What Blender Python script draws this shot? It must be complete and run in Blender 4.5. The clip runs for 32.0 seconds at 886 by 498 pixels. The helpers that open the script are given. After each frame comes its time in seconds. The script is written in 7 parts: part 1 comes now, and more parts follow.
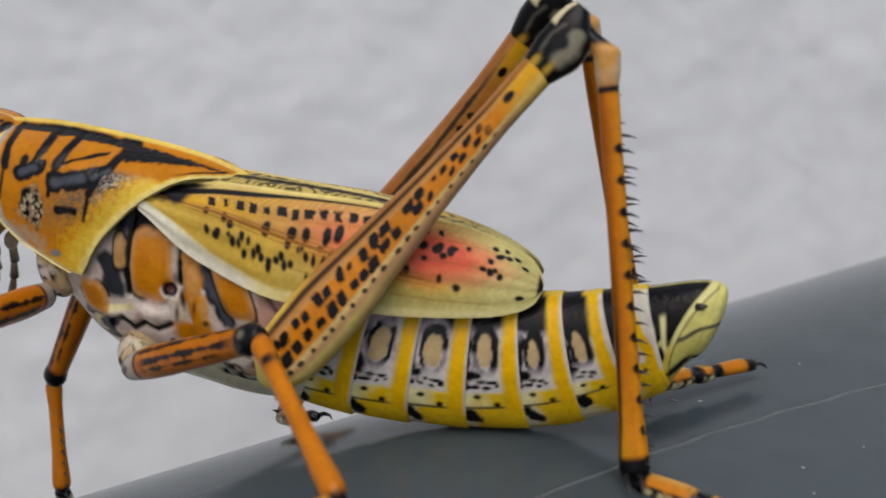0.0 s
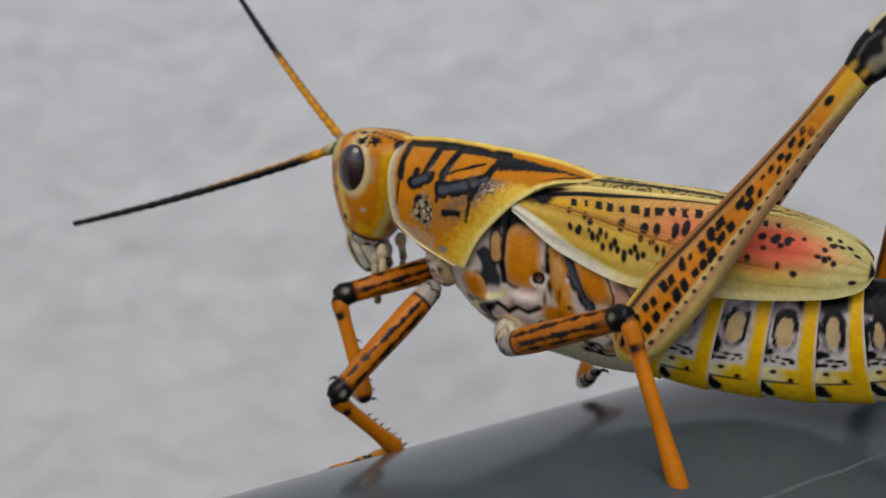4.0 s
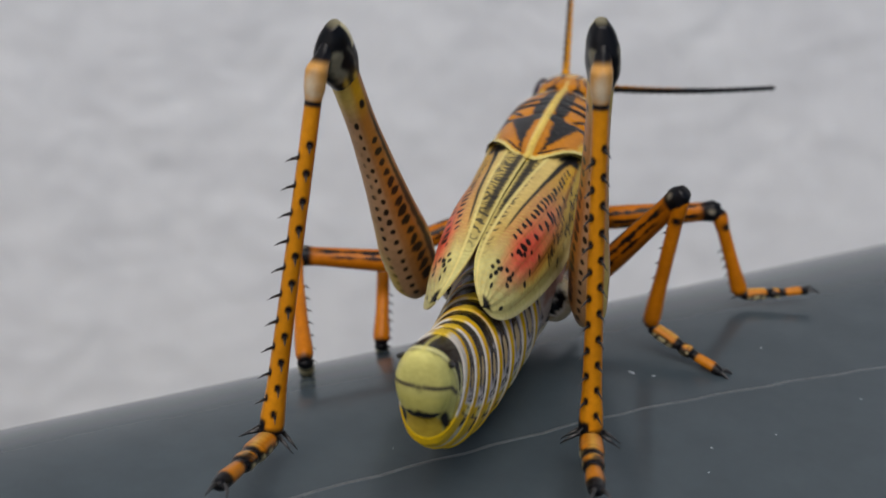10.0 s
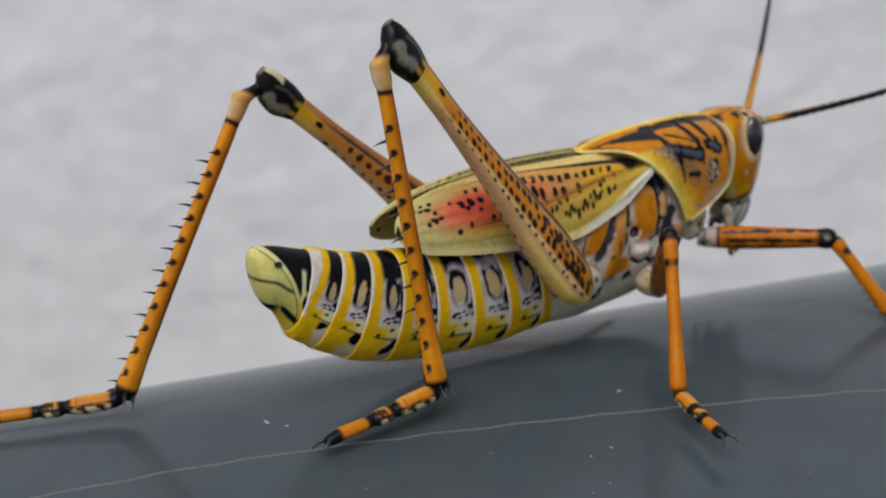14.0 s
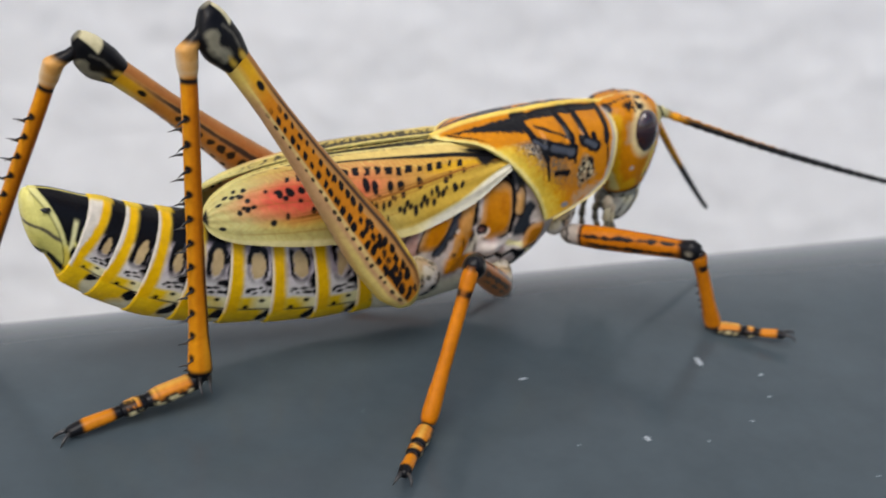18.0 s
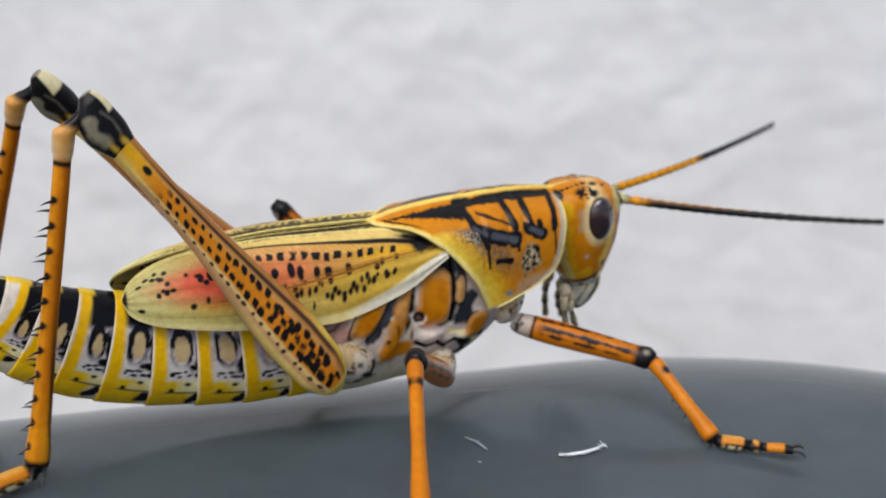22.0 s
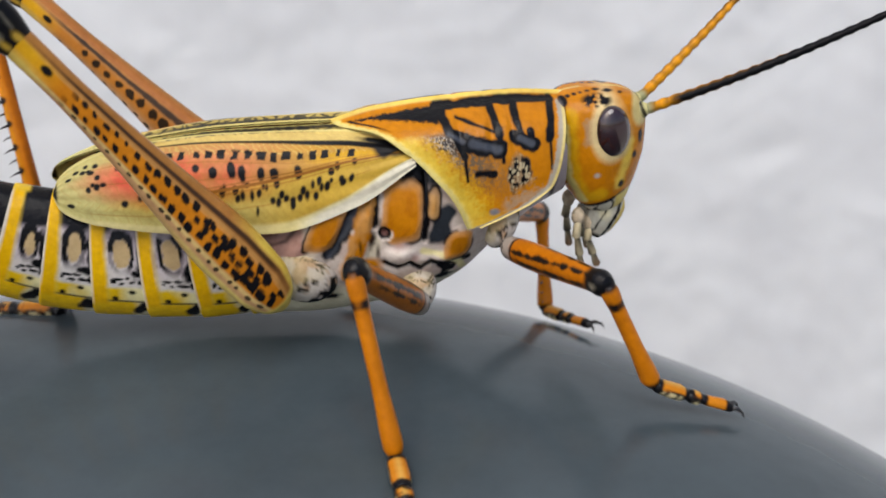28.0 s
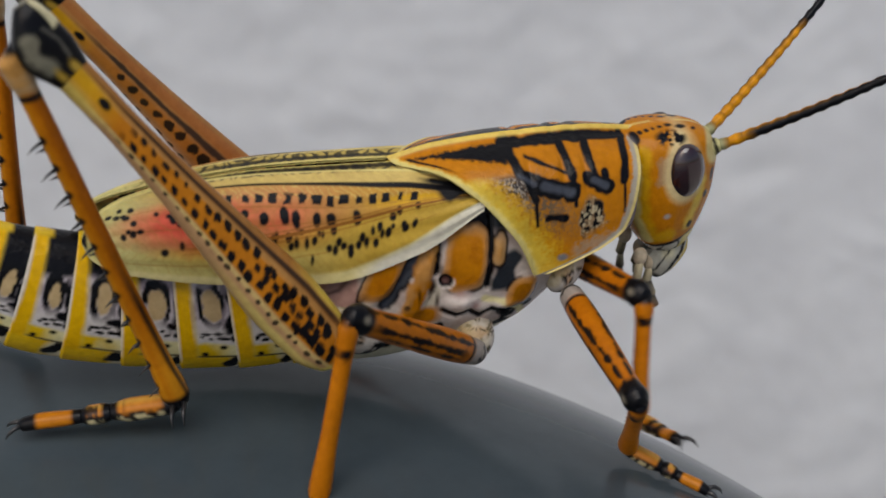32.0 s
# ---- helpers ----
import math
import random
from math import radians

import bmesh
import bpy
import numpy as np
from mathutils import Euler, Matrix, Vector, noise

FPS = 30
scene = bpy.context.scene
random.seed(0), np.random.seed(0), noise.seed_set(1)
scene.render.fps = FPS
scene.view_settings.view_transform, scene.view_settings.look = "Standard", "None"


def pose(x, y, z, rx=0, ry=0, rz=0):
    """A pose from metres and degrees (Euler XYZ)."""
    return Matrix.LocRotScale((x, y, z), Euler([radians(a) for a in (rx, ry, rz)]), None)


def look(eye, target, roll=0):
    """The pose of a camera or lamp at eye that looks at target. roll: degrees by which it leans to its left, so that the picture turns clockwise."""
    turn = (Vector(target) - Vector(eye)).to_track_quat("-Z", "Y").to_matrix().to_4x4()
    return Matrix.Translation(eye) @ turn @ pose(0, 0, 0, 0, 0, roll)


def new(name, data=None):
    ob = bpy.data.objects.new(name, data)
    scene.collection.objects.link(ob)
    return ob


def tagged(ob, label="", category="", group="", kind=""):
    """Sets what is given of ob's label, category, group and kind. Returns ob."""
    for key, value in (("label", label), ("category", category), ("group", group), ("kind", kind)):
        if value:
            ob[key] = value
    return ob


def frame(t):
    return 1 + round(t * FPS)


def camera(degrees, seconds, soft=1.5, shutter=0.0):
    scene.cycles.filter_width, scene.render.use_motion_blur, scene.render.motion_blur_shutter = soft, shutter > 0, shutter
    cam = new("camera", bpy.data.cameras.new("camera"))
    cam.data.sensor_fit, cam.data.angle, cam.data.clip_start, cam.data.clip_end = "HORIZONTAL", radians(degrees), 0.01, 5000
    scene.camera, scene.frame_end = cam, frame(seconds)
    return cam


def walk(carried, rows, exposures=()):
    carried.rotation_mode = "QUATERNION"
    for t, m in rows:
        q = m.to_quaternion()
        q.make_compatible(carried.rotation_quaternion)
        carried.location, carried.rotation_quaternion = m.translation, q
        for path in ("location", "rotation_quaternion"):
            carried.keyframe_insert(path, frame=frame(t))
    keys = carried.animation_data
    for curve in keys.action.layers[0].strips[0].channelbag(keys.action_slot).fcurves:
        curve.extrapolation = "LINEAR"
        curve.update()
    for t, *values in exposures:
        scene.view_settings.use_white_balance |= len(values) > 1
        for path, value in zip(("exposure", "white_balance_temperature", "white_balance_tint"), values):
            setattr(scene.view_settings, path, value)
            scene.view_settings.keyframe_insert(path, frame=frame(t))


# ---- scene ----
# ---- camera ----
cam = camera(38.4, 32.0, soft=1.7, shutter=0.5)
cam.data.dof.use_dof, cam.data.dof.focus_distance, cam.data.dof.aperture_fstop = True, 0.094, 48.0
walk(cam, [
    (0, pose(0.01699, -0.08500, 0.03699, 73.42, -0.97, 2.38)),
    (0.5, pose(0.01531, -0.08747, 0.03828, 73.58, -1.12, 2.84)),
    (1, pose(0.01411, -0.08994, 0.04049, 72.8, -1.38, 5.9)),
    (1.5, pose(0.01443, -0.09169, 0.03826, 73.53, -0.99, 7.92)),
    (2, pose(0.01079, -0.09219, 0.04004, 72.64, -0.65, 8.49)),
    (2.5, pose(0.00575, -0.09174, 0.04265, 70.19, -2.42, 7.28)),
    (3, pose(0.00214, -0.09248, 0.04321, 71.23, -2.72, 5.94)),
    (3.5, pose(0.00271, -0.09530, 0.04484, 70.2, -1.99, 8.65)),
    (5.5, pose(-0.00307, -0.10860, 0.03670, 76.64, -1.47, 5.78)),
    (6, pose(0.00359, -0.10637, 0.03815, 74.16, -2.95, 5.7)),
    (6.5, pose(0.00426, -0.10230, 0.04021, 72.07, -2.82, 3.28)),
    (7, pose(0.00259, -0.10066, 0.04066, 72.31, -5.09, 0.81)),
    (7.5, pose(-0.00223, -0.09874, 0.03975, 73.93, -5.48, -4.46)),
    (8, pose(-0.01531, -0.09569, 0.03104, 78.47, -11.09, -13.8)),
    (8.5, pose(0.00002, -0.09690, 0.03125, 77.91, -11.46, -6.38)),
    (9, pose(0.01607, -0.09470, 0.04536, 70.04, -6.68, 3.99)),
    (9.5, pose(0.02434, -0.09396, 0.05011, 66.93, -3.52, 7.61)),
    (10, pose(0.03377, -0.09537, 0.05067, 67.32, -2.38, 12.36)),
    (10.5, pose(0.04110, -0.09443, 0.05896, 65.83, -1.47, 14.7)),
    (11, pose(0.05050, -0.09380, 0.06038, 64.33, -2.45, 16.16)),
    (11.5, pose(0.05147, -0.09223, 0.05694, 65.28, -2.39, 15.1)),
    (12, pose(0.05745, -0.09071, 0.05468, 65.78, -1.73, 15.85)),
    (12.5, pose(0.06168, -0.08936, 0.05804, 65.45, -2.03, 18.61)),
    (13, pose(0.07395, -0.08847, 0.05381, 67.57, 0.97, 21.46)),
    (13.5, pose(0.07555, -0.08521, 0.04494, 71.85, 0.96, 19.98)),
    (15.5, pose(0.08587, -0.06285, 0.06500, 62.38, -2.63, 18.08)),
    (16, pose(0.10289, -0.05575, 0.06266, 62.56, -4.56, 20.49)),
    (16.5, pose(0.10928, -0.04941, 0.06333, 61.28, -4.95, 21.45)),
    (17, pose(0.11834, -0.04062, 0.06350, 59.89, -4.53, 23.6)),
    (17.5, pose(0.12066, -0.03362, 0.06267, 60.84, -3.68, 22.58)),
    (18, pose(0.12859, -0.02502, 0.06164, 60.9, -4.74, 22.8)),
    (18.5, pose(0.13651, -0.01796, 0.06239, 59.3, -5.32, 24.23)),
    (19, pose(0.14424, -0.01373, 0.05902, 59.83, -3.5, 26.04)),
    (19.5, pose(0.14749, -0.00755, 0.05926, 60.33, -3.73, 25.94)),
    (20, pose(0.15531, -0.00174, 0.05982, 60.05, -4.17, 26.88)),
    (20.5, pose(0.16095, 0.00556, 0.06249, 59.98, -4.52, 27.13)),
    (21, pose(0.16701, 0.00991, 0.06037, 60.58, -4.45, 28.38)),
    (21.5, pose(0.17732, 0.01503, 0.05598, 63.5, -1.75, 27.44)),
    (22, pose(0.18346, 0.01686, 0.05525, 68.06, -1.98, 24.89)),
    (22.5, pose(0.18421, 0.01642, 0.05790, 65.51, -3.54, 22.91)),
    (23, pose(0.17959, 0.01607, 0.05824, 63.67, -4.9, 22.09)),
    (23.5, pose(0.18413, 0.01952, 0.05342, 64.85, -2.83, 20.52)),
    (24, pose(0.19627, 0.02450, 0.04657, 67.31, 0.16, 20.08)),
    (24.5, pose(0.19802, 0.02483, 0.04605, 67.79, -0.96, 19.47)),
    (26.5, pose(0.21625, 0.04289, 0.05342, 61.74, 2.91, 18.37)),
    (27, pose(0.22536, 0.04990, 0.05538, 61.97, 1.58, 19.52)),
    (27.5, pose(0.22747, 0.05132, 0.05442, 61.25, 2.63, 19.26)),
    (28, pose(0.22640, 0.05407, 0.05489, 60.91, 1.76, 18.9)),
    (28.5, pose(0.23181, 0.05848, 0.05464, 60.75, -0.09, 20.04)),
    (29, pose(0.23295, 0.05839, 0.05469, 62.81, 0.32, 19.81)),
    (29.5, pose(0.23728, 0.05900, 0.05445, 63.64, 1.29, 20.01)),
    (30, pose(0.23738, 0.05890, 0.05085, 64.62, 0.06, 20.88)),
    (30.5, pose(0.23484, 0.06182, 0.04918, 65.47, -0.14, 21.01)),
    (31, pose(0.23353, 0.06554, 0.04963, 63.32, -1.2, 20.57)),
    (31.5, pose(0.22993, 0.06413, 0.05168, 62.5, -2.28, 20.97)),
    (32, pose(0.22768, 0.06365, 0.05455, 60.73, -1.26, 20.2)),
], exposures=[(0, 0.1), (2, 0.05), (3, 0.05), (6, -0.42), (7, -0.2), (8, -0.04), (9, 0.0), (10, 0.03), (12, 0.12), (13, 0.15), (16, 0.22), (17, 0.42), (20, 0.65), (21, 0.6), (22, 0.54), (23, 0.28), (24, 0.42), (27, 0.57), (28, 0.54), (29, 0.5), (30, 0.14), (31, -0.06), (32, -0.06)])

# ---- world and sun ----
world = bpy.data.worlds.new("sky")
scene.world = world
world.use_nodes = True
wn = world.node_tree
sky = wn.nodes.new("ShaderNodeTexSky")
sky.sky_type, sky.sun_disc = "NISHITA", False
sky.sun_elevation, sky.sun_rotation = radians(52), radians(200)
sky.air_density, sky.dust_density, sky.ozone_density = 1.0, 3.5, 1.0
wn.nodes["Background"].inputs["Strength"].default_value = 0.13
wn.links.new(sky.outputs["Color"], wn.nodes["Background"].inputs["Color"])
sun = new("sun", bpy.data.lights.new("sun", "SUN"))
sun.data.energy, sun.data.angle, sun.data.color = 1.5, radians(40), (1.0, 0.975, 0.94)
sun.matrix_world = look((0.3, -0.8, 2.0), (0, 0, 0))

MM = 0.001

# ---- colours of the cuticle ----
ORANGE, DEEP = (0.47, 0.187, 0.003), (0.34, 0.115, 0.003)
YELLOW, CREAM = (0.56, 0.32, 0.008), (0.58, 0.50, 0.19)
BLACK, SLATE = (0.006, 0.006, 0.008), (0.075, 0.085, 0.11)
CORAL = (0.72, 0.115, 0.075)
GREEN = (0.51, 0.48, 0.21)


# ---- materials ----
def nodes_of(name, rough=0.5, metal=0.0, coat=0.0):
    mat = bpy.data.materials.new(name)
    mat.use_nodes = True
    tree = mat.node_tree
    bsdf = tree.nodes["Principled BSDF"]
    bsdf.inputs["Roughness"].default_value, bsdf.inputs["Metallic"].default_value = rough, metal
    bsdf.inputs["Coat Weight"].default_value, bsdf.inputs["Coat Roughness"].default_value = coat, 0.12
    return mat, tree, bsdf


def noise_at(tree, scale, detail=4.0, rough=0.55, coords="Object"):
    tex, co = tree.nodes.new("ShaderNodeTexNoise"), tree.nodes.new("ShaderNodeTexCoord")
    tex.inputs["Scale"].default_value, tex.inputs["Detail"].default_value, tex.inputs["Roughness"].default_value = scale, detail, rough
    tree.links.new(co.outputs[coords], tex.inputs["Vector"])
    return tex.outputs["Fac"]


def ramp(tree, fac, *stops):
    r = tree.nodes.new("ShaderNodeValToRGB")
    els = r.color_ramp.elements
    while len(els) < len(stops):
        els.new(0.5)
    for e, (at, c) in zip(els, stops):
        e.position, e.color = at, (c[0], c[1], c[2], 1)
    tree.links.new(fac, r.inputs["Fac"])
    return r.outputs["Color"]


def mixed(tree, kind, fac, a, b):
    m = tree.nodes.new("ShaderNodeMix")
    m.data_type, m.blend_type = "RGBA", kind
    for sock, v in ((m.inputs[0], fac), (m.inputs[6], a), (m.inputs[7], b)):
        if isinstance(v, (int, float)):
            sock.default_value = v
        elif isinstance(v, tuple):
            sock.default_value = (*v, 1)
        else:
            tree.links.new(v, sock)
    return m.outputs[2]


def bumped(tree, bsdf, height, strength, distance):
    b = tree.nodes.new("ShaderNodeBump")
    b.inputs["Strength"].default_value, b.inputs["Distance"].default_value = strength, distance
    tree.links.new(height, b.inputs["Height"])
    tree.links.new(b.outputs["Normal"], bsdf.inputs["Normal"])


def cuticle(name, rough, coat, pits):
    mat, tree, bsdf = nodes_of(name, rough, 0.0, coat)
    col = tree.nodes.new("ShaderNodeVertexColor")
    col.layer_name = "Col"
    grain = ramp(tree, noise_at(tree, 1900, 5), (0.25, (0.84, 0.82, 0.78)), (0.7, (1.06, 1.05, 1.03)))
    blotch = ramp(tree, noise_at(tree, 330, 3), (0.3, (0.86, 0.84, 0.82)), (0.7, (1.06, 1.06, 1.04)))
    c = mixed(tree, "MULTIPLY", 1.0, mixed(tree, "MULTIPLY", 1.0, col.outputs["Color"], grain), blotch)
    tree.links.new(c, bsdf.inputs["Base Color"])
    bsdf.inputs["Specular IOR Level"].default_value = 0.14
    bumped(tree, bsdf, noise_at(tree, 2600, 3), 0.5, pits)
    return mat


SHELL = cuticle("cuticle", 0.27, 0.02, 0.00014)
WING = cuticle("wing_membrane", 0.45, 0.0, 0.00006)
LIMB = cuticle("leg_cuticle", 0.30, 0.02, 0.00004)


def plain(name, color, rough, coat=0.0, scale=1500, spread=0.25):
    mat, tree, bsdf = nodes_of(name, rough, 0.0, coat)
    lo, hi = tuple(v * (1 - spread) for v in color), tuple(v * (1 + spread) for v in color)
    tree.links.new(ramp(tree, noise_at(tree, scale), (0.3, lo), (0.7, hi)), bsdf.inputs["Base Color"])
    return mat


EYE = plain("compound_eye", (0.020, 0.006, 0.008), 0.16, 0.8, 900)
HORN = plain("black_horn", (0.012, 0.011, 0.011), 0.4, 0.1)
PALP = plain("pale_palp", (0.50, 0.40, 0.27), 0.45)
DOWN = plain("white_down", (0.66, 0.70, 0.74), 0.8)
DUST = plain("pale_dust", (0.24, 0.27, 0.29), 0.8)


def wall_paint():
    mat, tree, bsdf = nodes_of("rendered_wall", 0.85)
    stain = ramp(tree, noise_at(tree, 7, 4, 0.6), (0.30, (0.585, 0.600, 0.615)), (0.5, (0.630, 0.646, 0.658)), (0.72, (0.655, 0.671, 0.680)))
    fine = ramp(tree, noise_at(tree, 38, 4), (0.30, (0.93, 0.93, 0.935)), (0.6, (1.01, 1.01, 1.01)))
    tree.links.new(mixed(tree, "MULTIPLY", 1.0, stain, fine), bsdf.inputs["Base Color"])
    add = tree.nodes.new("ShaderNodeMath")
    add.operation = "ADD"
    tree.links.new(noise_at(tree, 16, 3, 0.5), add.inputs[0])
    tree.links.new(noise_at(tree, 40, 2, 0.5), add.inputs[1])
    bumped(tree, bsdf, add.outputs[0], 0.42, 0.007)
    return mat


def bin_plastic():
    mat, tree, bsdf = nodes_of("grey_plastic", 0.2)
    bsdf.inputs["IOR"].default_value = 1.5
    bsdf.inputs["Specular IOR Level"].default_value = 0.15
    base = ramp(tree, noise_at(tree, 14, 5, 0.6), (0.3, (0.038, 0.051, 0.059)), (0.7, (0.053, 0.068, 0.077)))
    streak = ramp(tree, noise_at(tree, 160, 4, 0.7), (0.35, (0.92, 0.92, 0.92)), (0.75, (1.1, 1.1, 1.1)))
    tree.links.new(mixed(tree, "MULTIPLY", 1.0, base, streak), bsdf.inputs["Base Color"])
    r = tree.nodes.new("ShaderNodeMapRange")
    r.inputs["To Min"].default_value, r.inputs["To Max"].default_value = 0.11, 0.21
    tree.links.new(noise_at(tree, 34, 4, 0.6), r.inputs["Value"])
    tree.links.new(r.outputs["Result"], bsdf.inputs["Roughness"])
    bumped(tree, bsdf, noise_at(tree, 24, 3, 0.5), 0.05, 0.0008)
    return mat


WALL, PLASTIC = wall_paint(), bin_plastic()
# paler than the lid: the highlight along the raised line, as colour
RIDGE_SHEEN = plain("ridge_highlight", (0.075, 0.085, 0.09), 0.4)
GROUND = plain("paving", (0.33, 0.31, 0.29), 0.9, 0.0, 6)


# ---- mesh helpers (millimetres in, metres out) ----
def part(name, data, material, parent, label=""):
    if isinstance(data, bmesh.types.BMesh):
        me = bpy.data.meshes.new(name)
        bmesh.ops.recalc_face_normals(data, faces=data.faces)
        data.to_mesh(me)
        data.free()
    else:
        me = data
    if not me.materials:
        me.materials.append(material)
    for p in me.polygons:
        p.use_smooth = True
    ob = new(name, me)
    ob.parent = parent
    if label:
        tagged(ob, label)
    return ob


def sheet(points, closed_u=False, caps=False):
    """A mesh from a grid of points (rows, columns, 3)."""
    rows, cols = points.shape[:2]
    verts = (points.reshape(-1, 3) * MM).tolist()
    faces = []
    for i in range(rows - 1):
        for j in range(cols if closed_u else cols - 1):
            k = (j + 1) % cols
            faces.append((i * cols + j, i * cols + k, (i + 1) * cols + k, (i + 1) * cols + j))
    if caps:
        faces.append(tuple(range(cols))[::-1])
        faces.append(tuple((rows - 1) * cols + j for j in range(cols)))
    me = bpy.data.meshes.new("sheet")
    me.from_pydata(verts, [], faces)
    me.update()
    return me


def loft(stations, rows=40, cols=32, power=2.2):
    """A closed body along x. stations: x, centre z, half width, rise, drop; the rings between are smooth."""
    st = np.array(sorted(stations, key=lambda s: s[0]), float)
    x = np.linspace(st[0, 0], st[-1, 0], rows)
    vals = [smooth(st[:, 0], st[:, k], x) for k in range(1, st.shape[1])]
    ang = np.linspace(0, 2 * math.pi, cols, endpoint=False)
    c, s = np.cos(ang), np.sin(ang)
    sc, ss_ = np.sign(c) * np.abs(c) ** (2 / power), np.sign(s) * np.abs(s) ** (2 / power)
    pts = np.zeros((rows, cols, 3))
    pts[:, :, 0] = x[:, None]
    pts[:, :, 1] = vals[1][:, None] * sc
    pts[:, :, 2] = vals[0][:, None] + np.where(ss_ > 0, vals[2][:, None] * ss_, vals[3][:, None] * ss_)
    return pts


def smooth(xs, ys, x):
    """Cubic Hermite through stations, with no overshoot."""
    xs, ys = np.asarray(xs, float), np.asarray(ys, float)
    h, d = np.diff(xs), np.diff(ys) / np.diff(xs)
    m = np.zeros_like(ys)
    m[0], m[-1] = d[0], d[-1]
    for i in range(1, len(xs) - 1):
        m[i] = 0 if d[i - 1] * d[i] <= 0 else 2 * d[i - 1] * d[i] / (d[i - 1] + d[i])
    j = np.clip(np.searchsorted(xs, x) - 1, 0, len(xs) - 2)
    t = (x - xs[j]) / h[j]
    return ((2 * t**3 - 3 * t**2 + 1) * ys[j] + (t**3 - 2 * t**2 + t) * h[j] * m[j]
            + (-2 * t**3 + 3 * t**2) * ys[j + 1] + (t**3 - t**2) * h[j] * m[j + 1])


def step(d, soft=0.15):
    """1 where d is below zero, 0 above, with a soft edge."""
    return np.clip(0.5 - d / (2 * soft), 0, 1)


def lay(base, color, mask):
    return base * (1 - mask[:, None]) + np.array(color)[None, :] * mask[:, None]


LATTICE = np.random.default_rng(8).uniform(-1, 1, (64, 64))


def wob(a, b, k=1.0):
    """Uneven cloudy values of about -1 to 1, in two octaves."""
    total = 0.0
    for f, w in ((0.75, 1.15), (1.7, 0.55)):
        u, v = np.asarray(a) * k * f + 31.7, np.asarray(b) * k * f + 17.3
        i, j = np.floor(u).astype(int), np.floor(v).astype(int)
        s, t = u - i, v - j
        s, t = s * s * (3 - 2 * s), t * t * (3 - 2 * t)
        i0, j0, i1, j1 = i % 64, j % 64, (i + 1) % 64, (j + 1) % 64
        total = total + w * ((LATTICE[i0, j0] * (1 - s) + LATTICE[i1, j0] * s) * (1 - t) + (LATTICE[i0, j1] * (1 - s) + LATTICE[i1, j1] * s) * t)
    return total


def spots(u, v, places, soft=0.1):
    """places: u, v, half length, half height."""
    m = np.zeros_like(u)
    for a, b, ra, rb in places:
        d = np.hypot((u - a) / ra, (v - b) / rb) - 1 + 0.22 * wob(u + a, v + b, 2.5)
        m = np.maximum(m, step(d * min(ra, rb), soft))
    return m


def stroke(u, v, line, half, soft=0.12):
    m = np.full_like(u, 1e9)
    for (a, b), (c, d) in zip(line, line[1:]):
        t = np.clip(((u - a) * (c - a) + (v - b) * (d - b)) / max((c - a) ** 2 + (d - b) ** 2, 1e-9), 0, 1)
        m = np.minimum(m, np.hypot(u - a - t * (c - a), v - b - t * (d - b)))
    return step(m - half * (1 + 0.25 * wob(u, v, 1.8)), soft)


def painted(me, paint):
    co = np.zeros(len(me.vertices) * 3)
    me.vertices.foreach_get("co", co)
    co = co.reshape(-1, 3) / MM
    rgb = np.clip(paint(co[:, 0], co[:, 1], co[:, 2]), 0.004, 0.95) ** 1.1
    att = me.color_attributes.new("Col", "FLOAT_COLOR", "POINT")
    att.data.foreach_set("color", np.c_[rgb, np.ones(len(rgb))].ravel())
    return me


def flat(x, color):
    return np.tile(np.array(color, float), (len(x), 1))


# ---- setting ----
def slab(name, size, m, material):
    bm = bmesh.new()
    bmesh.ops.create_cube(bm, size=1.0, matrix=Matrix.Diagonal((*size, 1)))
    ob = part(name, bm, material, None)
    for p in ob.data.polygons:
        p.use_smooth = False
    ob.matrix_world = m
    return tagged(ob, kind="structure")


HEAD_ON = radians(17)
AWAY = Vector((-math.sin(HEAD_ON), math.cos(HEAD_ON), 0))
tagged(slab("wall_north", (7.0, 0.12, 3.6), Matrix.Translation(AWAY * 0.66 + Vector((0, 0, 0.85))) @ Matrix.Rotation(HEAD_ON, 4, "Z"), WALL),
       "pale grey rendered outside wall, rough and softly mottled", "wall")
tagged(slab("ground", (400.0, 400.0, 0.2), Matrix.Translation((0, 0, -1.05)), GROUND), "pale paved ground beneath the bin", "ground")

# ---- bin with a smooth lid ----
LID_TURN = radians(41.2)
A0, B0, RAD, FILLET = 286.5, 26.5, 92.6, 45.0
A1, B1 = -420.0, -420.0


def lid_ring(inset, z, n=40):
    r = max(RAD - inset, 4.0)
    a0, a1, b0, b1 = A0 - inset, A1 + inset, B0 - inset, B1 + inset
    pts = []
    for ca, cb, start in ((a0 - r, b0 - r, 0), (a1 + r, b0 - r, 90), (a1 + r, b1 + r, 180), (a0 - r, b1 + r, 270)):
        for k in range(n + 1):
            w = radians(start + 90 * k / n)
            pts.append((ca + r * math.cos(w), cb + r * math.sin(w), z))
    return pts


def lid_mesh():
    rings = [lid_ring(4, -80), lid_ring(4, -79), lid_ring(0, -78), lid_ring(0, -50)]
    for k in range(0, 37):
        w = radians(90 * k / 36)
        rings.append(lid_ring(FILLET * (1 - math.cos(w)), -FILLET * (1 - math.sin(w))))
    for inset in (60, 75, 87):
        rings.append(lid_ring(inset, 0.0))
    pts = np.array(rings)
    c, s = math.cos(LID_TURN), math.sin(LID_TURN)
    out = pts.copy()
    out[:, :, 0], out[:, :, 1] = c * pts[:, :, 0] - s * pts[:, :, 1], s * pts[:, :, 0] + c * pts[:, :, 1]
    return sheet(out, closed_u=True, caps=True)


